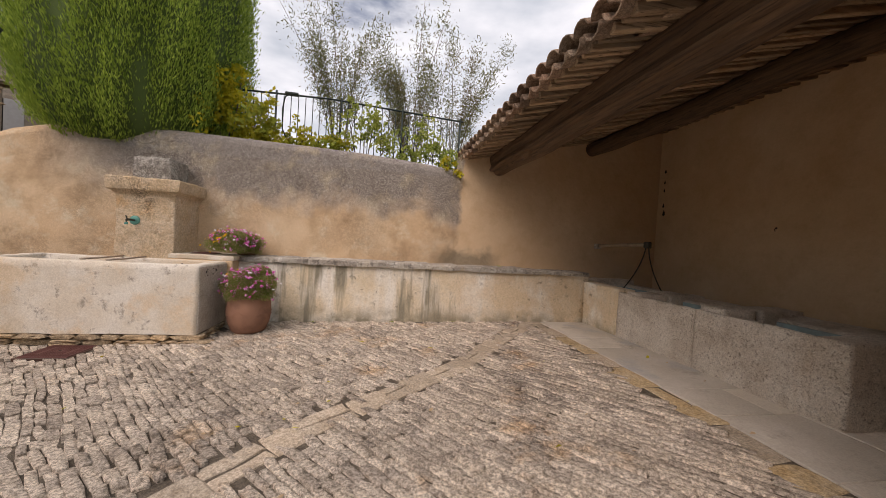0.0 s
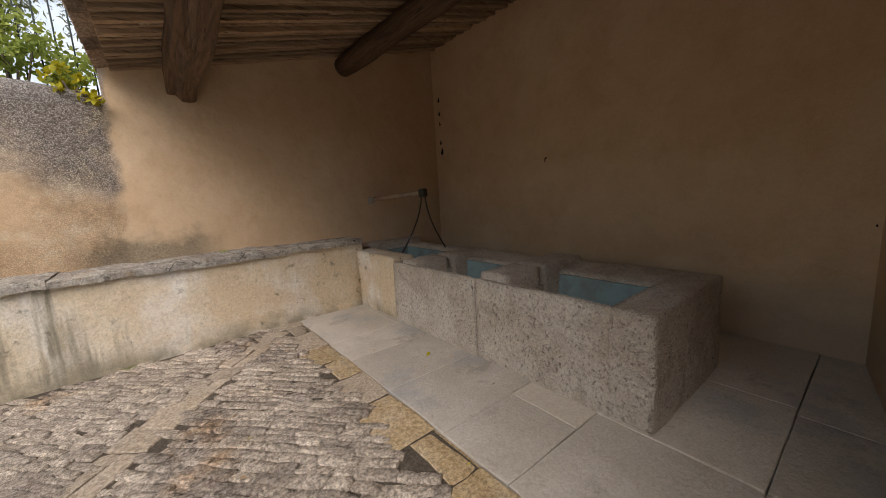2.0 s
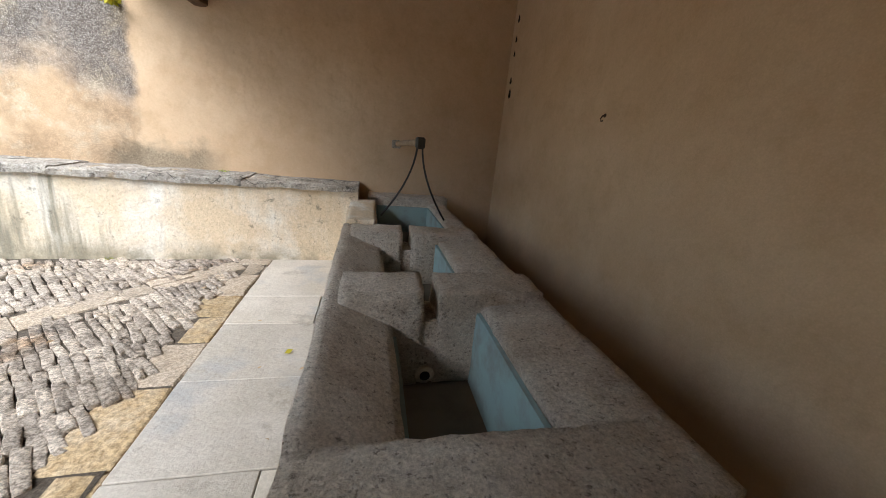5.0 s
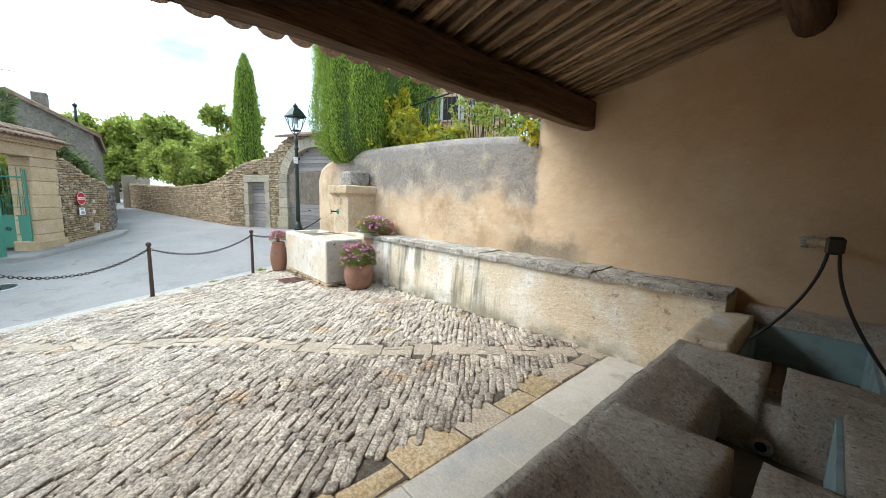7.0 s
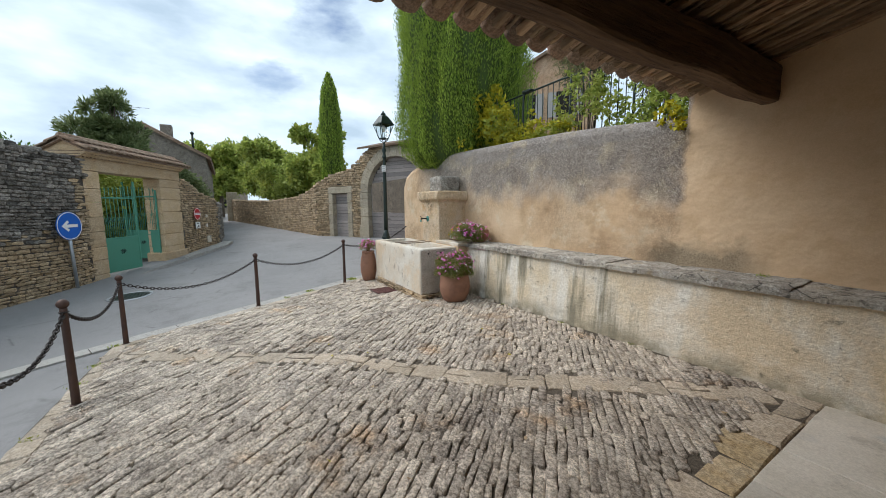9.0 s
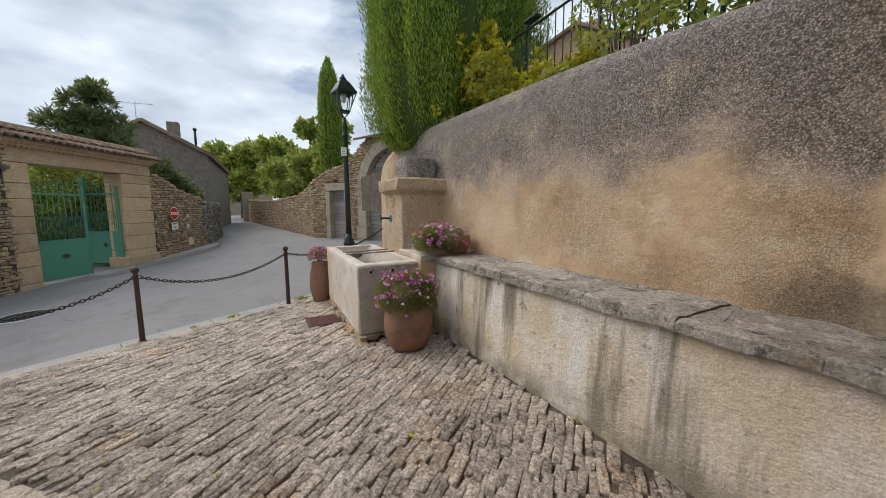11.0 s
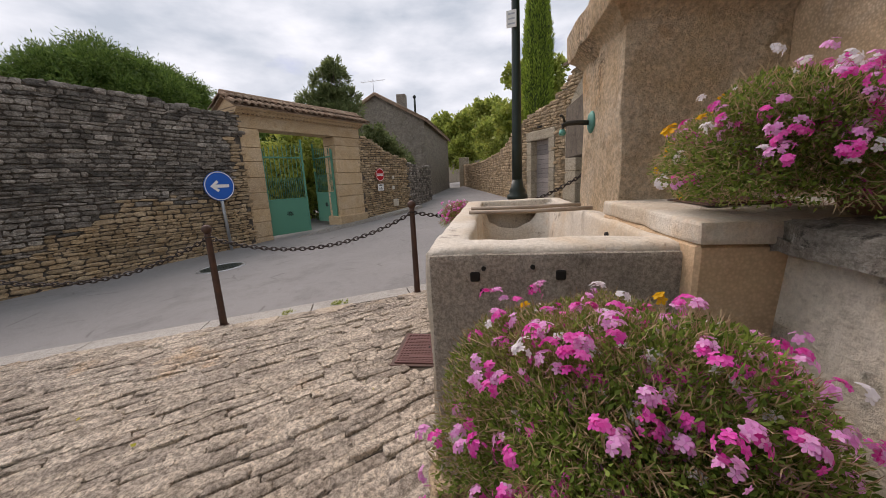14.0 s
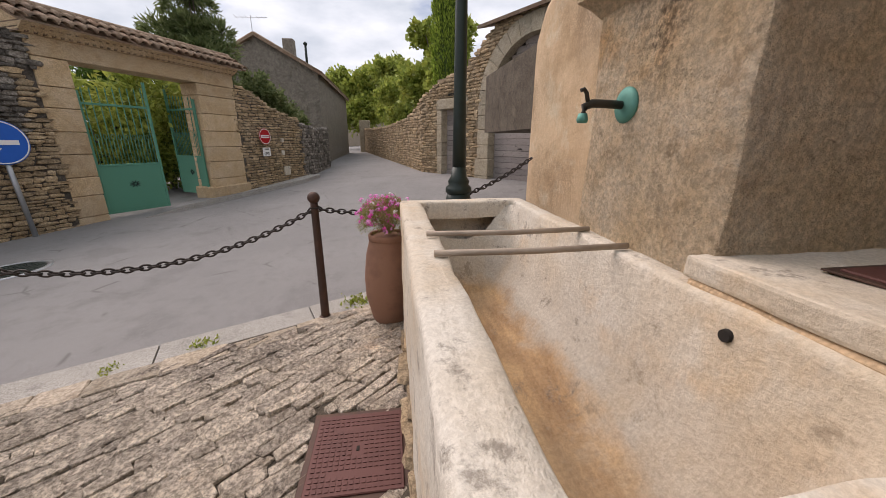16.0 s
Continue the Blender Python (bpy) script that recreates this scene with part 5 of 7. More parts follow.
flowering_plant((-4.28, 4.32, ground_z(-4.28, 4.32) + 0.74), 0.19, 0.16, 53, "small tuft of pink verbena in a tall jar", 8000, 110, 1, 0.2)


# ---- drain cover in the cobbles ----
def drain_cover():
    g = thing("drain_cover", "rust-red square cast-iron drain cover among cobbles", "drain cover", (-3.08, 4.18, 0), rz=0)
    zc = ground_z(-3.08, 4.18) + 0.026
    part("plate", box((-0.2, -0.185, zc - 0.03), (0.2, 0.185, zc), 0.003), M_GRATE, g)
    part("frame", box((-0.225, -0.21, zc - 0.04), (0.225, 0.21, zc - 0.008), 0.003), M_IRON, g)
    bm = bmesh.new()
    for i in range(17):
        for j in range(16):
            x, y = -0.176 + i * 0.022, -0.165 + j * 0.022
            if abs(x) < 0.03 and abs(y) < 0.03:
                continue
            if 0.10 < max(abs(x), abs(y)) < 0.118:
                continue
            add_box(bm, (x - 0.007, y - 0.007, zc - 0.001), (x + 0.007, y + 0.007, zc + 0.003))
    tagged(part("raised_studs", bm, M_GRATE, g), kind="stuff")
    part("key_hole", box((-0.012, -0.006, zc), (0.012, 0.006, zc + 0.002)), M_HOLE, g)


drain_cover()


# ---- posts and chains ----
POSTS = [(-4.42, 3.82), (-3.78, 2.09), (-3.03, 0.43), (-1.02, 0.47), (0.64, 0.50)]


def post_master():
    p = thing("chain_post", "slim rust-brown iron post with a ball top", "post", (POSTS[0][0], POSTS[0][1], ground_z(*POSTS[0])), "chain posts")
    part("shaft", lathe([(0.033, -0.05), (0.031, 0.1), (0.026, 0.86), (0.026, 0.89)], 12), M_IRON, p)
    part("foot_ring", lathe([(0.05, -0.01), (0.048, 0.018), (0.034, 0.03)], 14), M_IRON, p)
    ball = [(0.012, 0.875)] + [(0.042 * math.sin(a), 0.925 - 0.042 * math.cos(a)) for a in np.linspace(0.35, 3.1, 9)]
    part("ball_top", lathe(ball, 14), M_IRON, p)
    part("chain_eye", tube([(0.03 * math.cos(a), 0.03 * math.sin(a) + 0.0, 0.855) for a in np.linspace(0, 6.28, 12)], 0.006, 6), M_CHAIN, p)
    return p


first_post = post_master()
for px_, py_ in POSTS[1:]:
    copy_thing(first_post, pose(px_, py_, ground_z(px_, py_)))


def chain(a, b, sag):
    """Oval links hung in a slack curve, each turned a quarter from the last."""
    a, b = Vector(a), Vector(b)
    pts = [a.lerp(b, i / 60) - Vector((0, 0, sag * 4 * (i / 60) * (1 - i / 60))) for i in range(61)]
    d = [0.0]
    for u, v in zip(pts, pts[1:]):
        d.append(d[-1] + (v - u).length)
    step, n = 0.042, int(d[-1] / 0.042)
    vs, fs = [], []
    ring, m = 10, 5
    for k in range(n):
        s = (k + 0.5) * step
        i = max(j for j in range(60) if d[j] <= s)
        c = pts[i].lerp(pts[i + 1], (s - d[i]) / (d[i + 1] - d[i]))
        t = (pts[i + 1] - pts[i]).normalized()
        side = t.cross(Vector((0, 0, 1))).normalized()
        up = side.cross(t)
        w = side if k % 2 else up
        nn = up if k % 2 else side
        base = len(vs)
        for q in range(ring):
            th = 2 * math.pi * q / ring
            o = c + t * (0.030 * math.cos(th)) + w * (0.0165 * math.sin(th))
            e = (t * (math.cos(th) * 0.7) + w * math.sin(th)).normalized()
            for r in range(m):
                ph = 2 * math.pi * r / m
                vs.append(o + (e * math.cos(ph) + nn * math.sin(ph)) * 0.0062)
        for q in range(ring):
            for r in range(m):
                fs.append((base + q * m + r, base + q * m + (r + 1) % m, base + ((q + 1) % ring) * m + (r + 1) % m, base + ((q + 1) % ring) * m + r))
    ob = raw("chain", vs, fs, M_CHAIN, None, True)
    tagged(ob, "dark iron chain sagging between two posts", "chain", "chains between the posts")


TOPS = [(x, y, ground_z(x, y) + 0.85) for x, y in POSTS]
for u, v, s in zip(TOPS, TOPS[1:], (0.22, 0.24, 0.22, 0.26)):
    chain(u, v, s)
chain(TOPS[0], (-5.10, wall_y(-5.1) - 0.02, 1.20), 0.2)


# ---- lamp post ----
def street_lamp():
    x, y = -4.54, 4.86
    z0 = ground_z(x, y) - 0.02
    p = thing("street_lamp", "dark green cast-iron street lamp with a four-sided lantern", "street lamp", (x, y, z0))
    b = 0.96 - z0
    part("pedestal", lathe([(0.13, 0), (0.13, 0.08), (0.105, 0.12), (0.095, b - 0.12), (0.10, b - 0.06), (0.085, b)], 16), M_LAMP, p)
    part("base_ring", lathe([(0.085, b - 0.01), (0.10, b + 0.01), (0.098, b + 0.04), (0.075, b + 0.06), (0.082, b + 0.085), (0.06, b + 0.12), (0.05, b + 0.19)], 20), M_LAMP, p)
    part("column", lathe([(0.05, b + 0.17), (0.046, b + 0.5), (0.036, b + 1.75), (0.034, b + 1.82), (0.052, b + 1.84), (0.052, b + 1.87), (0.036, b + 1.89), (0.03, b + 1.93), (0.048, b + 2.0), (0.03, b + 2.06), (0.026, b + 2.16)], 18), M_LAMP, p)
    t = b + 2.20
    for k in range(4):
        a = math.pi / 4 + k * math.pi / 2
        c, s = math.cos(a), math.sin(a)
        part("bracket_arm", tube([(0.02 * c, 0.02 * s, t - 0.03), (0.09 * c, 0.09 * s, t + 0.02), (0.15 * c, 0.15 * s, t + 0.13), (0.185 * c, 0.185 * s, t + 0.36)], 0.009, 6), M_LAMP, p)
    lan = thing("lantern", "", "")
    lan.parent = p
    lan.matrix_local = pose(0, 0, 0, 0, 0, 12)
    z1, z2 = t + 0.06, t + 0.37

    def quad_ring(r, z):
        return [(r * math.cos(math.pi / 4 + k * math.pi / 2), r * math.sin(math.pi / 4 + k * math.pi / 2), z) for k in range(4)]

    def frustum(name, r0, za, r1, zb, m, par, lab=""):
        bm = bmesh.new()
        a = [bm.verts.new(c) for c in quad_ring(r0, za)]
        c = [bm.verts.new(q) for q in quad_ring(r1, zb)]
        for i in range(4):
            bm.faces.new((a[i], a[(i + 1) % 4], c[(i + 1) % 4], c[i]))
        bm.faces.new(a[::-1])
        bm.faces.new(c)
        return part(name, bm, m, par, lab)

    frustum("roof", 0.235, z2, 0.12, z2 + 0.15, M_LAMP, lan)
    frustum("roof_top", 0.12, z2 + 0.15, 0.07, z2 + 0.19, M_LAMP, lan)
    frustum("roof_rim", 0.245, z2 - 0.02, 0.24, z2 + 0.005, M_LAMP, lan)
    part("finial", lathe([(0.05, z2 + 0.19), (0.06, z2 + 0.22), (0.03, z2 + 0.25), (0.012, z2 + 0.29)], 10), M_LAMP, lan)
    glass = frustum("glass", 0.10, z1, 0.225, z2 - 0.02, M_GLASS, lan, "clear glass panes")
    glass.visible_shadow = False
    for a, c in zip(quad_ring(0.10, z1), quad_ring(0.228, z2 - 0.02)):
        part("corner_bar", tube([a, c], 0.008, 5), M_LAMP, lan)
    frustum("bottom_rim", 0.11, z1 - 0.02, 0.115, z1 + 0.008, M_LAMP, lan)
    part("bulb", lathe([(0.02, z2 - 0.17), (0.045, z2 - 0.12), (0.05, z2 - 0.08), (0.03, z2 - 0.03)], 12), M_WHITE, lan)
    n = thing("street_number_plate", "small white enamel plate strapped to the lamp", "plate", (x + 0.05, y - 0.04, 2.55), rz=75)
    part("plate", box((-0.045, -0.006, -0.07), (0.045, 0.0, 0.07), 0.002), M_WHITE, n)
    for z in (-0.04, 0.0, 0.04):
        part("line_of_print", box((-0.03, -0.0075, z - 0.006), (0.03, -0.0062, z + 0.006)), M_STEEL, n)


street_lamp()


# ---- gate across the road ----
G0, GD, GN = Vector((-9.41, -1.03, 0)), Vector((-0.913, 0.408, 0)), Vector((0.408, 0.913, 0))
def gp(a, z, out=0.0):
    return G0 + GD * a + GN * out + UP * z


def gate_box(name, a, b, z0, z1, m, parent, out=0.0, thick=0.5, bev=0.0, lab=""):
    bm = extrude_outline([gp(a, z0, out), gp(b, z0, out), gp(b, z1, out), gp(a, z1, out)], thick, -GN)
    if bev:
        bmesh.ops.bevel(bm, geom=bm.edges[:], offset=bev, segments=1, affect="EDGES")
    return part(name, bm, m, parent, lab)


def gateway():
    g = thing("gateway", "dressed yellow stone gateway with a small tiled roof", "gateway", kind="structure")
    rng = random.Random(3)
    for a, b in ((-0.50, -0.01), (2.36, 3.42)):
        z = -0.35
        while z < 2.60:
            h = min(rng.uniform(0.30, 0.42), 2.62 - z)
            if 2.62 - (z + h) < 0.15:
                h = 2.62 - z
            gate_box("ashlar_block", a + rng.uniform(-0.006, 0.006), b + rng.uniform(-0.006, 0.006), z + 0.004, z + h - 0.004, M_DRESSED, g, rng.uniform(0.0, 0.012), 0.5, 0.012)
            z += h
    gate_box("pier_foot", 2.28, 3.50, -0.35, 0.22, M_DRESSED, g, 0.05, 0.6, 0.03)
    gate_box("lintel", -0.52, 3.44, 2.625, 2.93, M_DRESSED, g, 0.012, 0.5, 0.012, "smooth long stone lintel")
    # two rows of small half-round tiles under the eaves
    for row, (z, o) in enumerate(((2.935, 0.06), (3.01, 0.14))):
        gate_box("cornice_board", -0.56, 3.48, z + 0.055, z + 0.075, M_TILE, g, o, 0.6 + o)
        k = 0
        a = -0.52 + 0.055 * row
        while a < 3.46:
            bm = bmesh.new()
            n = 6
            pts = [(0.052 * math.cos(math.pi * i / n), 0.052 * math.sin(math.pi * i / n)) for i in range(n + 1)]
            inn = [(0.038 * math.cos(math.pi * i / n), 0.038 * math.sin(math.pi * i / n)) for i in range(n + 1)][::-1]
            f0 = [bm.verts.new(gp(a + u, z + v, o)) for u, v in pts + inn]
            f1 = [bm.verts.new(gp(a + u, z + v, o - 0.3)) for u, v in pts + inn]
            for i in range(len(f0)):
                j = (i + 1) % len(f0)
                bm.faces.new((f0[i], f0[j], f1[j], f1[i]))
            bm.faces.new(f0[::-1])
            bmesh.ops.recalc_face_normals(bm, faces=bm.faces[:])
            part("cornice_tile", bm, M_TILE, g)
            a += 0.112
    # pitched tile roof
    half, rise = 0.52, 0.27
    ridge_out = -0.25
    for side in (1, -1):
        a = -0.62
        while a < 3.62:
            for s in range(2):
                o0, o1 = ridge_out + side * (half * (1 - s * 0.5) + 0.06), ridge_out + side * (half * (0.5 - s * 0.5) - 0.02)
                z0, z1 = 3.09 + rise * (s * 0.5), 3.09 + rise * (0.5 + s * 0.5) + 0.02
                bm = bmesh.new()
                n = 6
                wob = rng.gauss(0, 0.006)
                r0, r1 = [[bm.verts.new(gp(a + wob + 0.085 * k * math.cos(math.pi * i / n), z + 0.075 * k * math.sin(math.pi * i / n) + 0.02 * s, o)) for i in range(n + 1)] for o, z, k in ((o0, z0, 1.0), (o1, z1, 0.9))]
                for i in range(n):
                    bm.faces.new((r0[i], r0[i + 1], r1[i + 1], r1[i])).smooth = True
                geom = bm.faces[:]
                bmesh.ops.recalc_face_normals(bm, faces=geom)
                bmesh.ops.solidify(bm, geom=geom, thickness=0.014)
                part("roof_tile", bm, M_TILE, g)
            a += 0.175
        out = [gp(-0.66, 3.08, ridge_out + side * half), gp(3.66, 3.08, ridge_out + side * half), gp(3.66, 3.08 + rise, ridge_out), gp(-0.66, 3.08 + rise, ridge_out)]
        part("roof_bed", extrude_outline(out, 0.03, (0, 0, -1)), M_TILE, g)
    part("ridge", tube([gp(-0.66, 3.40, ridge_out), gp(1.5, 3.395, ridge_out), gp(3.66, 3.40, ridge_out)], 0.085, 10), M_TILE, g)
    gate_box("roof_gable", -0.54, -0.50, 2.93, 3.10, M_PLASTER, g, 0.0, 0.5)
    bm = extrude_outline([gp(-0.56, 2.93, 0.02), gp(-0.56, 3.09, 0.22), gp(-0.56, 3.36, ridge_out), gp(-0.56, 3.09, -0.72), gp(-0.56, 2.93, -0.5)], 4.04, GD)
    part("roof_core", bm, M_DRESSED, g)


gateway()


def gate_leaf(name, hinge, turn, width, mirror):
    """A green leaf: solid sheet below, round bars with pointed tips above."""
    base = gp(hinge, 0.0, -0.12)
    ang = math.degrees(math.atan2(GD.y, GD.x)) + (180 if mirror else 0) + turn
    t = thing(name, "jade green iron gate leaf, solid below with slim bars above", "gate", (base.x, base.y, ground_z(base.x, base.y) + 0.05), "gate leaves", rz=ang)
    part("sheet_panel", box((0.03, -0.012, 0.06), (width - 0.03, 0.012, 0.92), 0.004), M_GREEN, t)
    for x in (0.0, width - 0.045):
        part("stile", box((x, -0.022, 0.02), (x + 0.045, 0.022, 2.52 if x else 2.25), 0.005), M_GREEN, t)
    for z in (0.02, 0.92, 2.02):
        part("rail", box((0.03, -0.018, z), (width - 0.03, 0.018, z + 0.04), 0.004), M_GREEN, t)
    n = 9
    for k in range(n):
        x = 0.09 + (width - 0.18) * k / (n - 1)
        top = 2.22 + 0.1 * (k / n)
        part("bar", tube([(x, 0, 0.94), (x, 0, top)], 0.0085, 6), M_GREEN, t)
        part("spear_tip", lathe([(0.009, top), (0.016, top + 0.03), (0.002, top + 0.1)], 6, (x, 0, 0)), M_GREEN, t)
        if k < n - 1:
            xm = x + (width - 0.18) / (n - 1) / 2
            part("short_bar", tube([(xm, 0, 0.94), (xm, 0, 1.42)], 0.007, 6), M_GREEN, t)
            part("loop", tube([(xm + 0.026 * math.cos(a), 0, 1.46 + 0.05 * math.sin(a)) for a in np.linspace(0, 6.28, 11)], 0.006, 5), M_GREEN, t)
    for s in (1, -1):
        bm = bmesh.new()
        for k in range(9):
            a = k * 2 * math.pi / 9
            add_tube(bm, [(width / 2 + r * math.cos(a) * 1.4, s * 0.016, 0.56 + r * math.sin(a)) for r in (0.02, 0.05, 0.075)], 0.012, 6, 0.4)
        part("rosette", bm, M_LAMP, t, "dark cast rosette")


gate_leaf("gate_leaf", 0.04, -7, 1.13, False)
gate_leaf("gate_leaf", 2.32, -100, 1.13, True)


def gate_surroundings():
    rubble("wall_road", "dark lichened rubble garden wall, warm stone near its foot", (G0 + GD * -9.5).to_tuple(), (G0 + GD * -0.50).to_tuple(), -0.6,
           ((0, 2.75), (0.25, 2.9), (0.45, 3.0), (0.62, 3.02), (0.72, 3.06), (0.85, 2.98), (1, 2.88)), GN, M_RUBBLE_GREY, M_MORTAR_DARK, 41, (0.045, 0.10), (0.11, 0.34), 0.05,
           near=lambda s, z: s > 4.2, second=(M_RUBBLE_WARM, lambda s, z, r: z < 0.50 + 0.85 * max(0, (s - 5.2) / 3.4) + 0.15 * math.sin(s * 2.1) + r.gauss(0, 0.10) or (s > 8.72 and z < 2.4)))
    rubble("wall_beside_gate", "pale warm rubble wall stepping down beside the gateway", (G0 + GD * 3.42).to_tuple(), (G0 + GD * 5.95).to_tuple(), -0.4,
           ((0, 2.75), (0.2, 2.62), (0.5, 2.25), (1, 1.98)), GN, M_RUBBLE_WARM, M_MORTAR_DARK, 43, (0.05, 0.10), (0.12, 0.34), 0.045, singles=200)
    far = G0 + GD * 5.95
    rubble("wall_lane", "grey rubble wall running on along the lane", far.to_tuple(), (-19.5, 1.55), -0.3, ((0, 1.9), (0.5, 1.75), (1, 1.9)), (0.1, 0.99), M_RUBBLE_GREY, M_MORTAR_DARK, 44, (0.07, 0.13), (0.15, 0.4), 0.04, singles=60)
    # raised footway at the gate
    bm = extrude_outline([gp(-0.9, ground_z(-8.6, -1.4) - 0.1, 0.02), gp(6.2, 0.0, 0.02), gp(6.2, 0.0, 0.42), gp(5.0, 0.0, 0.75), gp(1.0, -0.08, 0.85), gp(-0.9, -0.22, 0.40)], 0.2, (0, 0, -1))
    for v in bm.verts:
        top = v.co.z > -0.2 - 0.05
        v.co.z = ground_z(v.co.x, v.co.y) + (0.10 if v.co.z > -0.19 and top else -0.15)
    tagged(part("footway", bm, M_KERB), "grey concrete footway along the gateway", "footway", kind="structure")


gate_surroundings()


def round_sign(name, a, zc, r, out, label, face, lean=0.0):
    c = gp(a, 0, out)
    ang = math.degrees(math.atan2(GN.y, GN.x)) + 90
    s = thing(name, label, "road sign", (c.x, c.y, 0), rz=ang)
    part("disc", lathe([(r, 0), (r, 0.012), (r - 0.008, 0.016)], 40), face, s).matrix_local = pose(0, 0, zc, 90, 0, 0)
    part("white_edge", lathe([(r - 0.03, 0.0), (r - 0.03, 0.0010), (r - 0.012, 0.0012), (r - 0.012, 0)], 40, cap=False), M_WHITE, s).matrix_local = pose(0, -0.0165, zc, 90, 0, 0)
    return s


def signs():
    s = round_sign("direction_sign", -1.22, 1.29, 0.325, 0.16, "round blue road sign with a white arrow on a leaning post", M_BLUE)
    L = 0.2
    out = [(-L, -0.0185, 1.29), (-L + 0.15, -0.0185, 1.29 + 0.13), (-L + 0.19, -0.0185, 1.29 + 0.085), (-L + 0.125, -0.0185, 1.29 + 0.035), (L, -0.0185, 1.29 + 0.035),
           (L, -0.0185, 1.29 - 0.035), (-L + 0.125, -0.0185, 1.29 - 0.035), (-L + 0.19, -0.0185, 1.29 - 0.085), (-L + 0.15, -0.0185, 1.29 - 0.13)]
    part("arrow", extrude_outline(out, 0.002, (0, -1, 0)), M_WHITE, s)
    part("post", tube([(0.06, 0.03, -0.35), (0.0, 0.03, 1.45)], 0.034, 10), M_STEEL, s)
    s = round_sign("no_entry_sign", 4.19, 1.45, 0.225, 0.10, "round red no-entry sign with a white bar on the wall", M_RED)
    part("white_bar", box((-0.16, -0.0195, 1.41), (0.16, -0.0170, 1.49)), M_WHITE, s)
    part("wall_bracket", box((-0.04, 0.0, 1.35), (0.04, 0.07, 1.55)), M_STEEL, s)
    bm = bmesh.new()
    for k in range(7):
        add_box(bm, (-0.135 + k * 0.042, -0.0202, 1.44), (-0.135 + k * 0.042 + 0.024, -0.0195, 1.462))
    part("line_of_print", bm, M_RED, s)
    p = thing("sign_plate", "small white plate with black bicycle drawing under the sign", "road sign", s.location, rz=math.degrees(math.atan2(GN.y, GN.x)) + 90)
    part("plate", box((-0.15, -0.012, 0.90), (0.15, 0.0, 1.14), 0.004), M_WHITE, p)
    part("wall_bracket", box((-0.04, 0.0, 0.95), (0.04, 0.07, 1.1)), M_STEEL, p)
    bm = bmesh.new()
    for cx in (-0.055, 0.055):
        add_tube(bm, [(cx + 0.035 * math.cos(a), -0.0135, 0.965 + 0.035 * math.sin(a)) for a in np.linspace(0, 6.28, 14)], 0.004, 4)
    add_tube(bm, [(-0.055, -0.0135, 0.965), (-0.02, -0.0135, 1.01), (0.04, -0.0135, 1.01), (0.055, -0.0135, 0.965)], 0.004, 4)
    add_tube(bm, [(-0.02, -0.0135, 1.01), (0.0, -0.0135, 0.965), (0.04, -0.0135, 1.01)], 0.004, 4)
    part("bicycle_drawing", bm, M_HOSE, p)
    bm = bmesh.new()
    for k in range(4):
        add_box(bm, (-0.08 + k * 0.043, -0.0145, 1.075), (-0.08 + k * 0.043 + 0.028, -0.0125, 1.115))
    part("word", bm, M_HOSE, p)
    for a, z, w, h in ((5.05, 0.42, 0.26, 0.26), (4.95, 0.98, 0.12, 0.13), (4.98, 1.35, 0.10, 0.12)):
        c = gp(a, z, 0.03)
        q = thing("meter_box", "small pale cover plate set in the rubble wall", "cover", c, rz=math.degrees(math.atan2(GN.y, GN.x)) + 90)
        part("cover", box((-w / 2, -0.03, -h / 2), (w / 2, 0.03, h / 2), 0.006), M_BASIN, q)


signs()


# ---- right-hand side of the street ----
F0, FD, FN = Vector((-14.75, 5.5, 0)), Vector((0.88, 0.475, 0)), Vector((0.475, -0.88, 0))


def fp(s, z, out=0.0):
    return F0 + FD * s + FN * out + UP * z


def planked_door(name, outline_top, s0, s1, z0, label):
    """A boarded garage door of level planks; outline_top(s) gives its height."""
    d = thing(name, label, "garage door", kind="structure")
    z, k = z0, 0
    while z < max(outline_top(s0 + (s1 - s0) * i / 20) for i in range(21)) - 0.02:
        h = 0.155
        ok = [s0 + (s1 - s0) * i / 40 for i in range(41) if outline_top(s0 + (s1 - s0) * i / 40) > z + h * 0.5]
        if not ok:
            break
        bm = extrude_outline([fp(ok[0], z + 0.004, -0.2), fp(ok[-1], z + 0.004, -0.2), fp(ok[-1], z + h - 0.004, -0.2), fp(ok[0], z + h - 0.004, -0.2)], 0.03, -FN)
        bmesh.ops.bevel(bm, geom=bm.edges[:], offset=0.006, segments=1, affect="EDGES")
        part("plank", bm, M_DOOR, d)
        z += h
        k += 1
    part("back_board", extrude_outline([fp(s0, z0, -0.235), fp(s1, z0, -0.235), fp(s1, z, -0.235), fp(s0, z, -0.235)], 0.02, -FN), M_HOLE, d)
    return d


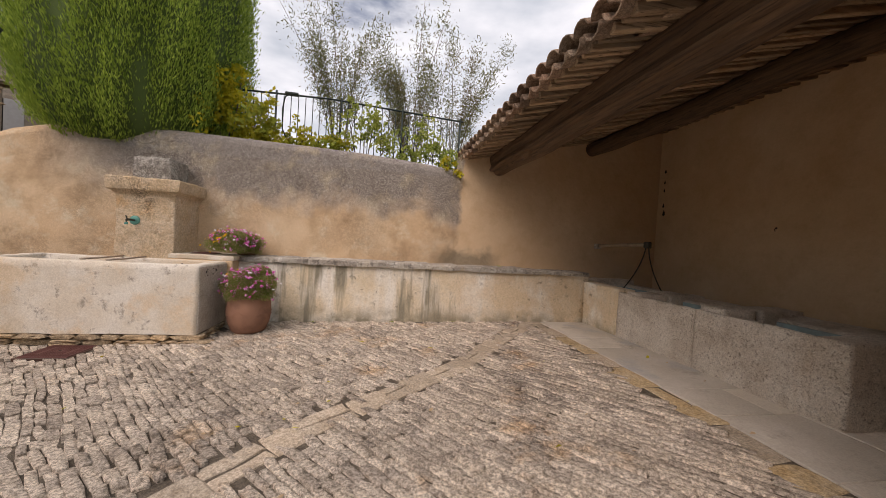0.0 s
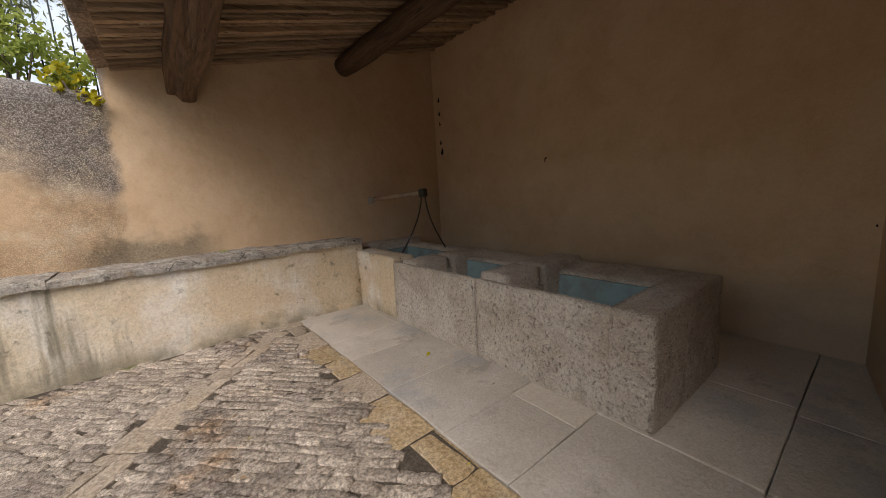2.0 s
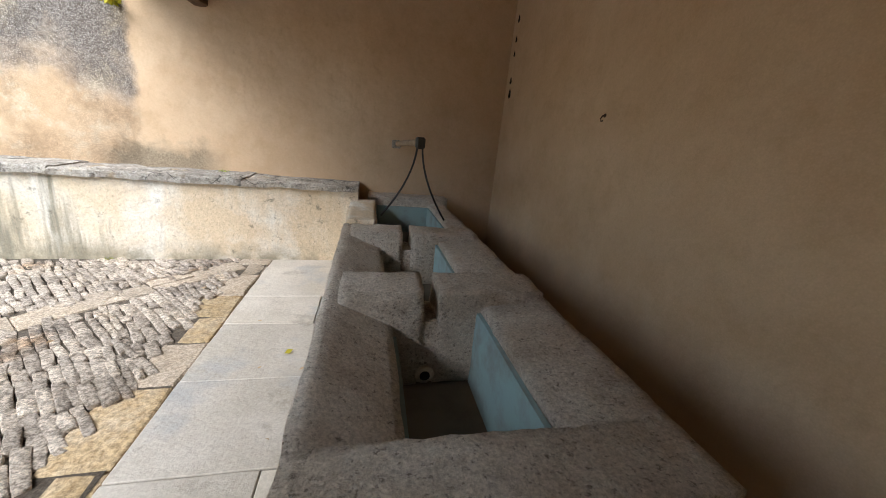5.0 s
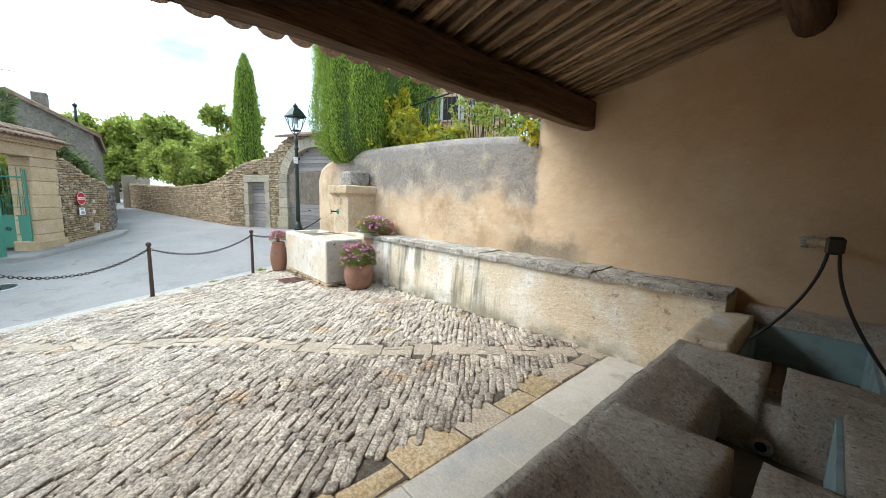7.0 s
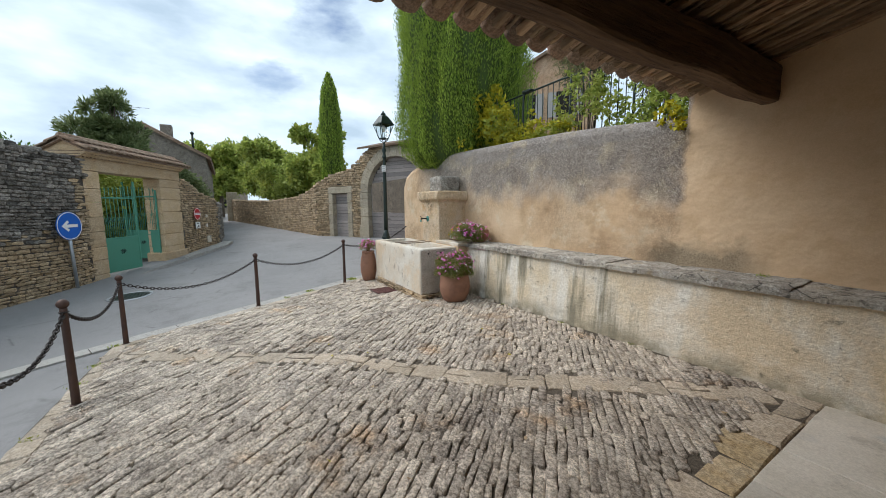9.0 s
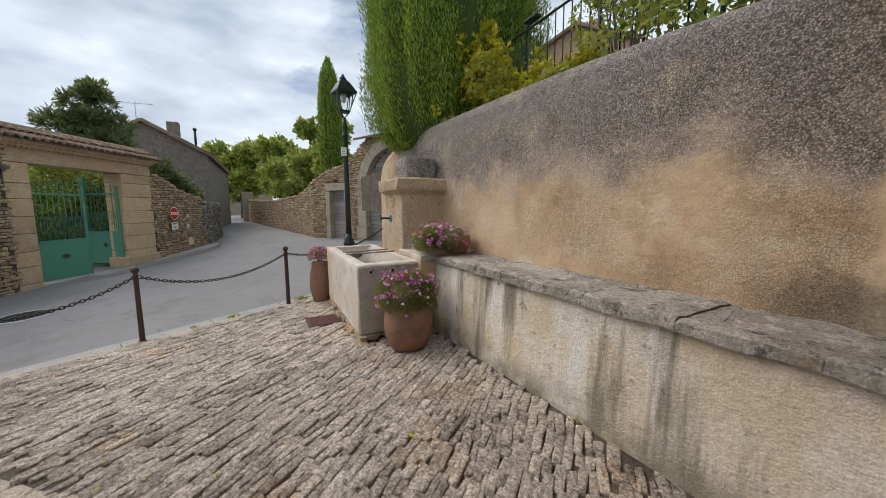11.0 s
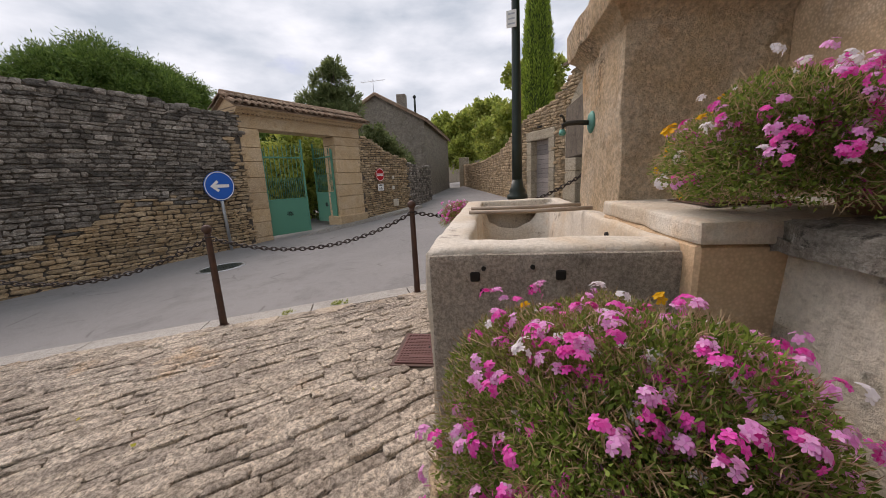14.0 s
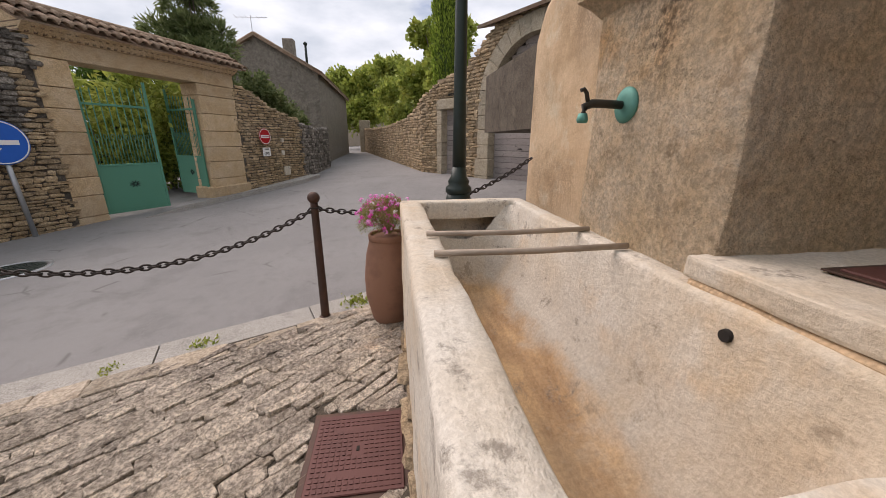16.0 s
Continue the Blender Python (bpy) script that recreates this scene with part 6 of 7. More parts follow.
def garages():
    base = 0.30
    cx, r = 4.75, 1.45
    spring = 2.30

    def arch(s):
        return spring + math.sqrt(max(0, r * r - (s - cx) ** 2))

    def drop(s, z):
        if 0.85 < s < 2.35 and z < 2.62:
            return True
        if cx - r - 0.5 < s < cx + r + 0.5 and z < spring:
            return True
        return (s - cx) ** 2 + (z - spring) ** 2 < (r + 0.42) ** 2

    def body(a, b, z0, z1, thick=0.5, out=0.0, m=M_ARCH, parent=None, name="cut_stone", bev=0.015):
        bm = extrude_outline([fp(a, z0, out), fp(b, z0, out), fp(b, z1, out), fp(a, z1, out)], thick, -FN)
        bmesh.ops.bevel(bm, geom=bm.edges[:], offset=bev, segments=1, affect="EDGES")
        return part(name, bm, m, parent)

    g = thing("garage_front", "old cut-stone garage front with a round arch and a small square door", "building front", kind="structure")
    # small door surround
    rng = random.Random(14)
    for a, b in ((0.86, 1.12), (2.06, 2.34)):
        z = base - 0.3
        while z < 2.28:
            h = min(rng.uniform(0.35, 0.6), 2.30 - z)
            body(a, b, z + 0.003, z + h - 0.003, 0.45, 0.03 + rng.uniform(0, 0.01), parent=g)
            z += h
    body(0.84, 2.36, 2.30, 2.60, 0.45, 0.035, parent=g)
    for z in (2.66, 2.70):
        body(1.45, 1.75, z, z + 0.03, 0.1, 0.045, M_HOLE, g, "slot", 0.004)
    # arch: piers and voussoirs
    for a, b in ((cx - r - 0.46, cx - r), (cx + r, cx + r + 0.46)):
        z = base - 0.3
        while z < spring - 0.02:
            h = min(rng.uniform(0.35, 0.55), spring - z)
            body(a - (0.06 if z < base + 0.2 else 0), b + (0.03 if z < base + 0.2 else 0), z + 0.003, z + h - 0.003, 0.45, 0.05 if z < base + 0.2 else 0.03, parent=g)
            z += h
    n = 15
    for i in range(n):
        t0, t1 = math.pi * i / n + 0.004, math.pi * (i + 1) / n - 0.004
        pts = [(r, t0), (r, (t0 + t1) / 2), (r, t1), (r + 0.42, t1), (r + 0.42, (t0 + t1) / 2), (r + 0.42, t0)]
        bm = extrude_outline([fp(cx + q * math.cos(t), spring + q * math.sin(t), 0.035) for q, t in pts], 0.45, -FN)
        part("voussoir", bm, M_ARCH, g)
    body(0.8, 7.2, base - 0.4, 2.6, 0.05, -0.26, M_MORTAR_DARK, g, "back_wall")
    rubble("wall_garage", "rough rubble masonry above the garage doors", (F0 + FN * 0.0).to_tuple(), fp(7.6, 0).to_tuple(), -0.1,
           ((0, 2.75), (0.06, 2.95), (0.16, 3.15), (0.3, 3.35), (0.45, 4.18), (0.8, 4.3), (1, 4.2)), FN, M_RUBBLE_WARM, M_MORTAR_WARM, 51, (0.06, 0.11), (0.14, 0.4), 0.05, 0.3, 200, drop=drop)
    core = bpy.data.objects["wall_garage"]
    # open the mortar core where the doors stand: rebuilt as stretches with the openings left free
    bm = bmesh.new()
    tops = ((0, 2.72), (0.45, 2.92), (1.2, 3.12), (2.3, 3.32), (3.4, 4.15), (6.1, 4.25), (7.6, 4.15))
    xs = [0.0, 0.45, 0.86, 2.34, 2.86] + [2.88 + 3.74 * i / 16 for i in range(17)] + [6.64, 7.6]
    for a, b in zip(xs, xs[1:]):
        mid = (a + b) / 2
        lo = 2.58 if 0.86 <= mid <= 2.34 else (spring + math.sqrt(max(0, (r + 0.40) ** 2 - (mid - cx) ** 2)) if abs(mid - cx) < r + 0.40 else -0.1)
        hi = float(np.interp(mid, [t for t, _ in tops], [h for _, h in tops]))
        if hi > lo:
            add = [bm.verts.new(fp(s, z, o)) for o in (0.0, -0.3) for s, z in ((a, lo), (b, lo), (b, hi), (a, hi))]
            for f in ((0, 1, 2, 3), (7, 6, 5, 4), (0, 4, 5, 1), (3, 2, 6, 7), (1, 5, 6, 2), (0, 3, 7, 4)):
                bm.faces.new([add[i] for i in f])
    me = core.data
    bm.normal_update()
    bm.to_mesh(me)
    bm.free()
    planked_door("door_small", lambda s: 2.30, 1.10, 2.08, base - 0.02, "small garage door of bleached grey level planks")
    planked_door("door_arched", arch, cx - r + 0.01, cx + r - 0.01, base + 0.02, "tall arched garage door of bleached grey level planks")
    h = fp(4.3, 1.15, -0.18)
    q = thing("door_pull", "small dark iron pull on the arched door", "handle", h, rz=28)
    part("pull", box((-0.07, -0.02, -0.012), (0.07, 0.0, 0.012), 0.004), M_HOLE, q)
    bm = extrude_outline([fp(2.9, 4.22, 0.18), fp(7.8, 4.28, 0.18), fp(7.8, 4.75, -1.6), fp(2.9, 4.70, -1.6)], 0.08, (0, 0, -1))
    tagged(part("garage_roof", bm, M_TILE), "low clay tile roof edge above the arch", "roof", kind="structure")


garages()
rubble("wall_lane_garden", "warm rubble garden wall curving along the lane", (-33.6, 2.25), (-14.78, 5.48), 0.0,
       ((0, 2.3), (0.3, 2.15), (0.6, 2.05), (0.85, 2.2), (0.95, 2.45), (1, 2.7)), (0.17, -0.985), M_RUBBLE_WARM, M_MORTAR_WARM, 61, (0.07, 0.14), (0.16, 0.45), 0.045, 0.45, 150, near=lambda s, z: s > 12)
tagged(part("wall_end_pillar", rough_up(box((-34.3, 1.85, 0.2), (-33.5, 2.7, 3.0), 0.03), 0.03, 2, 3), M_ARCH), "square stone pillar ending the garden wall", "pillar", kind="structure")


# ---- kerb, border stones, cobbles ----
def kerb():
    k = thing("kerb", "pale flush concrete kerb slabs beside the asphalt", "kerb", kind="structure")
    d = (Vector((-3.02, 0.28, 0)) - Vector((-4.95, 5.20, 0))).normalized()
    nrm = Vector((-d.y, d.x, 0))
    if nrm.x > 0:
        nrm = -nrm
    s = -0.4
    p0 = Vector((-4.95, 5.20, 0))
    rng = random.Random(2)
    while s < 7.4:
        ln = 0.98
        c = [p0 + d * (s + 0.006), p0 + d * (s + ln - 0.006), p0 + d * (s + ln - 0.006) + nrm * 0.27, p0 + d * (s + 0.006) + nrm * 0.27]
        bm = extrude_outline([Vector((q.x, q.y, ground_z(q.x, q.y) + 0.012 + (0.004 if i < 2 else 0))) for i, q in enumerate(c)], 0.12, (0, 0, -1))
        part("kerb_slab", bm, M_KERB, k)
        s += ln


kerb()


def flat_stone(parent, centre, along, ln, width, material, rng, name="flat_stone", lift=0.022):
    """One worn flat paving stone with uneven corners, dipping slightly at its edges."""
    d = Vector((along.x, along.y, 0)).normalized()
    n = Vector((-d.y, d.x, 0))
    ring = []
    for u, v in ((-0.5, -0.5), (-0.1, -0.52), (0.5, -0.5), (0.52, 0.05), (0.5, 0.5), (0.05, 0.51), (-0.5, 0.5), (-0.51, 0.0)):
        ring.append(centre + d * (u * (ln - 0.008) + rng.gauss(0, 0.007)) + n * (v * (width - 0.008) + rng.gauss(0, 0.007)))
    bm = bmesh.new()
    rows = []
    tilt = rng.gauss(0, 0.006)
    for k, dz in ((1.0, -0.05), (1.0, lift - 0.008), (0.93, lift)):
        rows.append([bm.verts.new((c.x, c.y, ground_z(c.x, c.y) + dz + (tilt if i < 3 else 0) + (rng.gauss(0, 0.002) if dz > 0 else 0))) for i, c in enumerate(centre + (q - centre) * k for q in ring)])
    for a, b in zip(rows, rows[1:]):
        for i in range(8):
            bm.faces.new((a[i], a[(i + 1) % 8], b[(i + 1) % 8], b[i]))
    bm.faces.new(rows[-1])
    part(name, bm, material, parent)


def cobbles():
    rng = random.Random(77)
    row_d = Vector((0.66, -0.75, 0)).normalized()
    row_n = Vector((0.75, 0.66, 0)).normalized()
    chan = [Vector((2.5, 5.42, 0)), Vector((1.6, 4.46, 0)), Vector((0.82, 3.55, 0)), Vector((-0.5, 2.55, 0)), Vector((-1.99, 0.95, 0)), Vector((-2.5, 0.5, 0))]

    def seg_dist(p, a, b):
        t = max(0, min(1, (p - a).dot(b - a) / (b - a).length_squared))
        return (p - a - (b - a) * t).length

    def blocked(p, pad=0.0):
        if -4.06 < p.x < -1.9 and p.y > 4.42 - pad:
            return True
        if -3.33 < p.x < -2.83 and 3.95 < p.y < 4.42:
            return True
        if p.x > 2.32 - pad or p.y > bench_y(p.x) - 0.05:
            return True
        return min(seg_dist(p, a, b) for a, b in zip(chan, chan[1:])) < 0.13 + pad

    places = []
    u = -6.0
    o = Vector((-1.0, 3.0, 0))
    while u < 6.0:
        w = rng.uniform(0.040, 0.074)
        s = -6.0 + rng.uniform(0, 0.2)
        while s < 6.0:
            ln = rng.uniform(0.08, 0.26)
            wav = 0.16 * noise.noise(Vector((s * 0.45, u * 0.45, 3.0))) + 0.035 * noise.noise(Vector((s * 1.9, u * 1.9, 5.0)))
            c = o + row_d * (s + ln / 2) + row_n * (u + w / 2 + wav)
            if in_court(c.x, c.y) and not blocked(c) and 0.936 * (c.x + 3.14) + 0.353 * (c.y - 0.38) > 0.10 and c.y > 0.42:
                yaw = rng.gauss(0, 0.07)
                a = row_d * math.cos(yaw) + row_n * math.sin(yaw)
                b = row_n * math.cos(yaw) - row_d * math.sin(yaw)
                n = (UP + row_n * rng.gauss(0.05, 0.06) + row_d * rng.gauss(0, 0.035)).normalized()
                a = (a - n * a.dot(n)).normalized()
                b = n.cross(a)
                h = rng.uniform(0.040, 0.058)
                z = ground_z(c.x, c.y) - 0.028 + 0.012 * noise.noise(Vector((c.x * 1.2, c.y * 1.2, 0)))
                places.append((frame3(a, b, n, Vector((c.x, c.y, z)), (ln * rng.uniform(0.92, 1.02), w * rng.uniform(0.89, 1.03), h)), -4.2 < c.x < -1.2 and 2.6 < c.y < 4.4))
            s += ln
        u += w
    lay_stones("cobble", places, M_COBBLE, pavement, 300, "rest_of_cobbles", SETTS)
    # flat drain course crossing the court
    for a, b in zip(chan, chan[1:]):
        d = (b - a).normalized()
        n = Vector((-d.y, d.x, 0))
        L, s = (b - a).length, 0.0
        while s < L:
            ln = rng.uniform(0.2, 0.42)
            c = a + d * (s + ln / 2)
            if in_court(c.x, c.y) and c.x < 2.3:
                for off, ww in ((-0.065, 0.12), (0.065, 0.12)) if rng.random() < 0.45 else ((0.0, 0.25),):
                    q = c + n * off
                    flat_stone(pavement, q, d, ln, ww, M_COBBLE_FLAT, rng, lift=0.014)
            s += ln
    # border stones along the kerb and the south edge
    p0, p1 = Vector((-4.95, 5.20, 0)), Vector((-3.02, 0.28, 0))
    d = (p1 - p0).normalized()
    n = Vector((-d.y, d.x, 0))
    if n.x < 0:
        n = -n
    s = 0.0
    while s < (p1 - p0).length - 0.1:
        ln = rng.uniform(0.22, 0.5)
        q = p0 + d * (s + ln / 2) + n * 0.09
        flat_stone(pavement, q, d, ln, 0.19, M_COBBLE_FLAT, rng)
        s += ln
    x = -2.95
    while x < 2.2:
        ln = rng.uniform(0.22, 0.45)
        q = Vector((x + ln / 2, 0.38, 0))
        flat_stone(pavement, q, Vector((1, 0, 0)), ln, 0.17, M_COBBLE_FLAT, rng)
        x += ln
    # ochre border before the shelter floor
    y = 0.45
    while y < 5.4:
        ln = min(rng.uniform(0.22, 0.5), 5.42 - y)
        q = Vector((2.425, y + ln / 2, 0))
        wd = rng.uniform(0.17, 0.30)
        flat_stone(pavement, Vector((2.532 - wd / 2, q.y, 0)), Vector((0, 1, 0)), ln, wd, M_YELLOW if rng.random() < 0.6 else M_COBBLE_FLAT, rng, "border_stone", 0.010)
        y += ln


M_COBBLE_FLAT = rough_stone("flat_worn_limestone", (0.44, 0.37, 0.28), (0.50, 0.44, 0.36), (0.27, 0.215, 0.155), 40, 0.003, 0.8, tone=((0.75, 0.74, 0.72), (1.1, 1.07, 1.04)))


def shelter_floor():
    f = tagged(part("floor", box((2.538, 0.9, -0.2), (5.1, 5.46, 0.165)), M_BED), "smooth grey stone slab floor of the wash house", "floor", kind="structure")
    rng = random.Random(6)
    y = 0.9
    while y < 5.44:
        h = min(rng.uniform(0.45, 0.8), 5.46 - y)
        if 5.46 - (y + h) < 0.2:
            h = 5.46 - y
        x = 2.54
        while x < 5.08:
            w = min(rng.uniform(0.4, 0.85), 5.09 - x)
            if 5.09 - (x + w) < 0.18:
                w = 5.09 - x
            g = [rng.uniform(0.001, 0.004) for _ in range(4)]
            bm = box((x + g[0], y + g[1], 0.12), (x + w - g[2], y + h - g[3], 0.230 + rng.uniform(-0.003, 0.003)), 0.004)
            bmesh.ops.subdivide_edges(bm, edges=[e for e in bm.edges if e.calc_length() > 0.2], cuts=4, use_grid_fill=True)
            for v in bm.verts:
                k = 0.005 * noise.noise(Vector((v.co.x * 4.1, v.co.y * 4.1, x + y)))
                v.co += Vector((k, k * 0.8, 0.004 * noise.noise(v.co * 5)))
                v.co.z += ground_z(2.53, min(max(v.co.y, 0.9), 5.4)) + 0.010 - 0.230
            part("slab", bm, M_SLAB, f)
            x += w
        y += h


shelter_floor()


# ---- manhole in the road ----
def manhole(x, y, r):
    m = thing("manhole_cover", "round dark iron manhole cover set in the asphalt", "manhole cover", (x, y, ground_z(x, y) - 0.006))
    part("cover", lathe([(r, -0.02), (r, 0.0), (r - 0.01, 0.002)], 32), M_LAMP, m)
    part("ring", lathe([(r + 0.01, -0.02), (r + 0.01, 0.003), (r + 0.06, 0.003), (r + 0.06, -0.02)], 32, cap=False), M_STEEL, m)
    bm = bmesh.new()
    for i in range(-4, 5):
        for j in range(-4, 5):
            if math.hypot(i, j) < 4.3:
                add_box(bm, (i * 0.065 - 0.02, j * 0.065 - 0.02, 0.0), (i * 0.065 + 0.02, j * 0.065 + 0.02, 0.006))
    tagged(part("raised_studs", bm, M_LAMP, m), kind="stuff")
    ob = m
    ob.rotation_euler = (radians(2.9), radians(1.0), 0)


manhole(-6.42, -0.12, 0.32)


# ---- greenery ----
def cypress(name, at, profile, leaves, seed, label, size=0.12):
    """Dense upright cypress: fluted outline of overlapping upswept sprays round a dark core. profile: (height, radius)."""
    rng = np.random.default_rng(seed)
    t = thing(name, label, "tree", at)
    hs, rs = [h for h, _ in profile], [r for _, r in profile]
    z = rng.uniform(hs[0], hs[-1], leaves * 2)
    keep = rng.uniform(0, 1, leaves * 2) < np.interp(z, hs, rs) / max(rs) + 0.1
    z = z[keep][:leaves]
    n = len(z)
    th = rng.uniform(0, 2 * math.pi, n)
    flute = 1 + 0.05 * np.sin(th * 9 + z * 0.7) + 0.05 * np.sin(th * 17 - z * 1.3) + 0.06 * np.sin(th * 4 + z * 2.1) + rng.normal(0, 0.035, n)
    r = np.interp(z, hs, rs) * flute * rng.uniform(0.90, 1.0, n)
    pts = np.c_[r * np.cos(th), r * np.sin(th), z]
    nrm = np.c_[np.cos(th) * 0.45, np.sin(th) * 0.45, np.full(n, 1.0)]
    v, f = leaf_cloud(pts, nrm, size, 0.28, rng, 4.2)
    tagged(leaf_mesh("crown", v, f, M_CYPRESS, t), kind="stuff")
    # solid core closes the crown to view, its shade painted as dark green
    part("inner_crown", lathe([(max(0.02, q * 0.9), h) for h, q in profile], 24), M_CYPRESS_IN, t, "solid core with the inner shade put into its dark colour")
    part("trunk", lathe([(0.12, -0.9), (0.1, hs[0] + 0.4)], 10), M_BARK, t)


cypress("cypress_tree", (-3.85, 6.55, 1.6), [(0.75, 0.35), (0.95, 0.95), (1.25, 1.22), (1.8, 1.36), (2.8, 1.42), (4.2, 1.38), (5.4, 1.15), (6.2, 0.6), (6.5, 0.1)], 150000, 71, "broad dense cypress spilling over the garden wall", 0.065)
cypress("cypress_tree", (-15.1, 6.4, 1.0), [(0.3, 0.3), (0.9, 0.42), (3.0, 0.5), (5.2, 0.46), (6.3, 0.32), (7.1, 0.03)], 16000, 72, "slim upright column cypress behind the garage", 0.13)


def tree(name, at, height, blobs, count, size, material, seed, label, aspect=1.8, spread=0.9, trunk=0.12, droop=0.0):
    """A tapered trunk with limbs to each clump of the crown, and leaves in uneven clumps with gaps."""
    rng = np.random.default_rng(seed)
    t = thing(name, label, "tree", at)
    part("trunk", tube([(0, 0, -0.3), (0.05, 0.03, height * 0.25), (-0.03, 0.05, height * 0.5), (0.02, 0, height * 0.62)], trunk, 10, 0.45), M_BARK, t)
    total = sum(b[3] ** 2 for b in blobs)
    vs, fs, base = [], [], 0
    for (bx, by, bz, br) in blobs:
        part("limb", tube([(0, 0, height * 0.4), (bx * 0.5, by * 0.5, height * 0.4 + (bz - height * 0.4) * 0.6), (bx, by, bz)], trunk * 0.38, 6, 0.35), M_BARK, t)
        n = int(count * br ** 2 / total)
        tw = max(10, n // 26)
        d = rng.normal(0, 1, (tw, 3))
        d /= np.linalg.norm(d, axis=1)[:, None]
        c = d * (rng.uniform(0.35, 1.05, tw)[:, None]) * br * (0.9, 0.9, 0.8) + (bx, by, bz)
        k = rng.integers(0, tw, n)
        pts = c[k] + rng.normal(0, br * 0.13, (n, 3))
        v, f = leaf_cloud(pts, d[k] + (0, 0, 0.3), size, spread, rng, aspect, droop)
        vs.append(v)
        fs.append(f + base)
        base += len(v)
    tagged(leaf_mesh("crown", np.concatenate(vs), np.concatenate(fs), material, t), kind="stuff")


def clumps(seed, n, rx, ry, z0, z1, r):
    q = random.Random(seed)
    return [(q.uniform(-rx, rx), q.uniform(-ry, ry), q.uniform(z0, z1), r * q.uniform(0.75, 1.25)) for _ in range(n)]


# behind the road wall and the gate
tree("pine_tree", (-15.4, -11.6, 0), 7.0, [(3.4 * r * math.cos(a), 3.4 * r * math.sin(a), 6.7 - 1.9 * r * r + 0.25 * math.sin(3 * a + 9 * r), 0.95) for r, a in [(0.15 + 0.85 * (k / 34) ** 0.5, k * 2.4) for k in range(34)]], 110000, 0.17, M_PINE, 81, "broad dark umbrella pine above the road wall", 4.0, trunk=0.2)
LAUREL = random.Random(19)
LAUREL_CLUMPS = []
for k in range(46):
    lift = LAUREL.uniform(0.0, 1.0)
    reach = (0.35 + 0.75 * math.sin(math.pi * min(1.0, 0.25 + lift * 0.75))) * LAUREL.uniform(0.3, 1.0)
    LAUREL_CLUMPS.append((reach * math.sin(k * 2.4), reach * math.cos(k * 2.4), 2.0 + 4.1 * lift, LAUREL.uniform(0.5, 0.8) * (1.1 - 0.5 * lift)))
tree("laurel_tree", (-16.4, -2.0, 0), 5.0, LAUREL_CLUMPS, 60000, 0.20, M_GREYGREEN, 82, "loose upright laurel behind the gateway", 4.5, 0.4)
for k, (hx, hy, hh, m) in enumerate(((-13.4, -1.7, 3.0, M_FIG), (-14.6, -2.7, 3.6, M_PINE), (-12.7, -3.3, 2.8, M_FIG), (-15.8, -4.6, 4.2, M_PINE), (-13.4, -5.2, 3.8, M_GREYGREEN))):
    tree("hedge_tree", (hx, hy, -0.1), hh, clumps(30 + k, 9, 1.1, 0.9, 0.8, hh - 0.4, 0.75), 11000, 0.15, m, 130 + k, "dark garden shrubbery seen through the gate", 2.0, trunk=0.07)
tree("ivy_shrub", (-15.3, 0.35, 0.1), 2.6, [(0, 0, 2.5, 0.6), (-0.6, 0.2, 2.2, 0.6), (-1.3, 0.3, 2.0, 0.5), (0.4, -0.2, 2.9, 0.5), (-2.1, 0.35, 1.9, 0.5)], 10000, 0.12, M_GREYGREEN, 85, "ivy and shrubs tumbling over the lane wall", 1.7, trunk=0.06)
# along the lane
tree("lane_tree", (-43, 1.4, 0.5), 7.6, clumps(6, 18, 3.4, 2.6, 3.0, 7.0, 1.5), 34000, 0.38, M_FIG, 86, "rounded green tree closing the lane", 1.6, trunk=0.25)
tree("lane_tree", (-36, 6.4, 0.5), 6.8, clumps(7, 16, 3.0, 2.4, 3.0, 6.6, 1.4), 28000, 0.34, M_FIG, 87, "broad green tree behind the lane wall", 1.6, trunk=0.22)
tree("fig_tree", (-19.2, 6.8, 0.3), 6.2, clumps(8, 15, 1.6, 1.3, 2.7, 5.9, 0.85), 17000, 0.24, M_FIG, 88, "leafy fig tree above the garden wall", 1.35, trunk=0.14)
tree("garden_shrub", (-22.5, 6.2, 0.3), 2.8, clumps(9, 9, 2.6, 0.9, 2.0, 3.2, 0.75), 12000, 0.18, M_YELLOWGREEN, 89, "light green shrubs behind the lane wall", 1.6, trunk=0.08)
tree("garden_shrub", (-29, 5.6, 0.3), 3.4, clumps(10, 9, 3.0, 1.3, 2.2, 4.2, 0.95), 12000, 0.22, M_FIG, 90, "green shrubs further along the lane wall", 1.6, trunk=0.1)


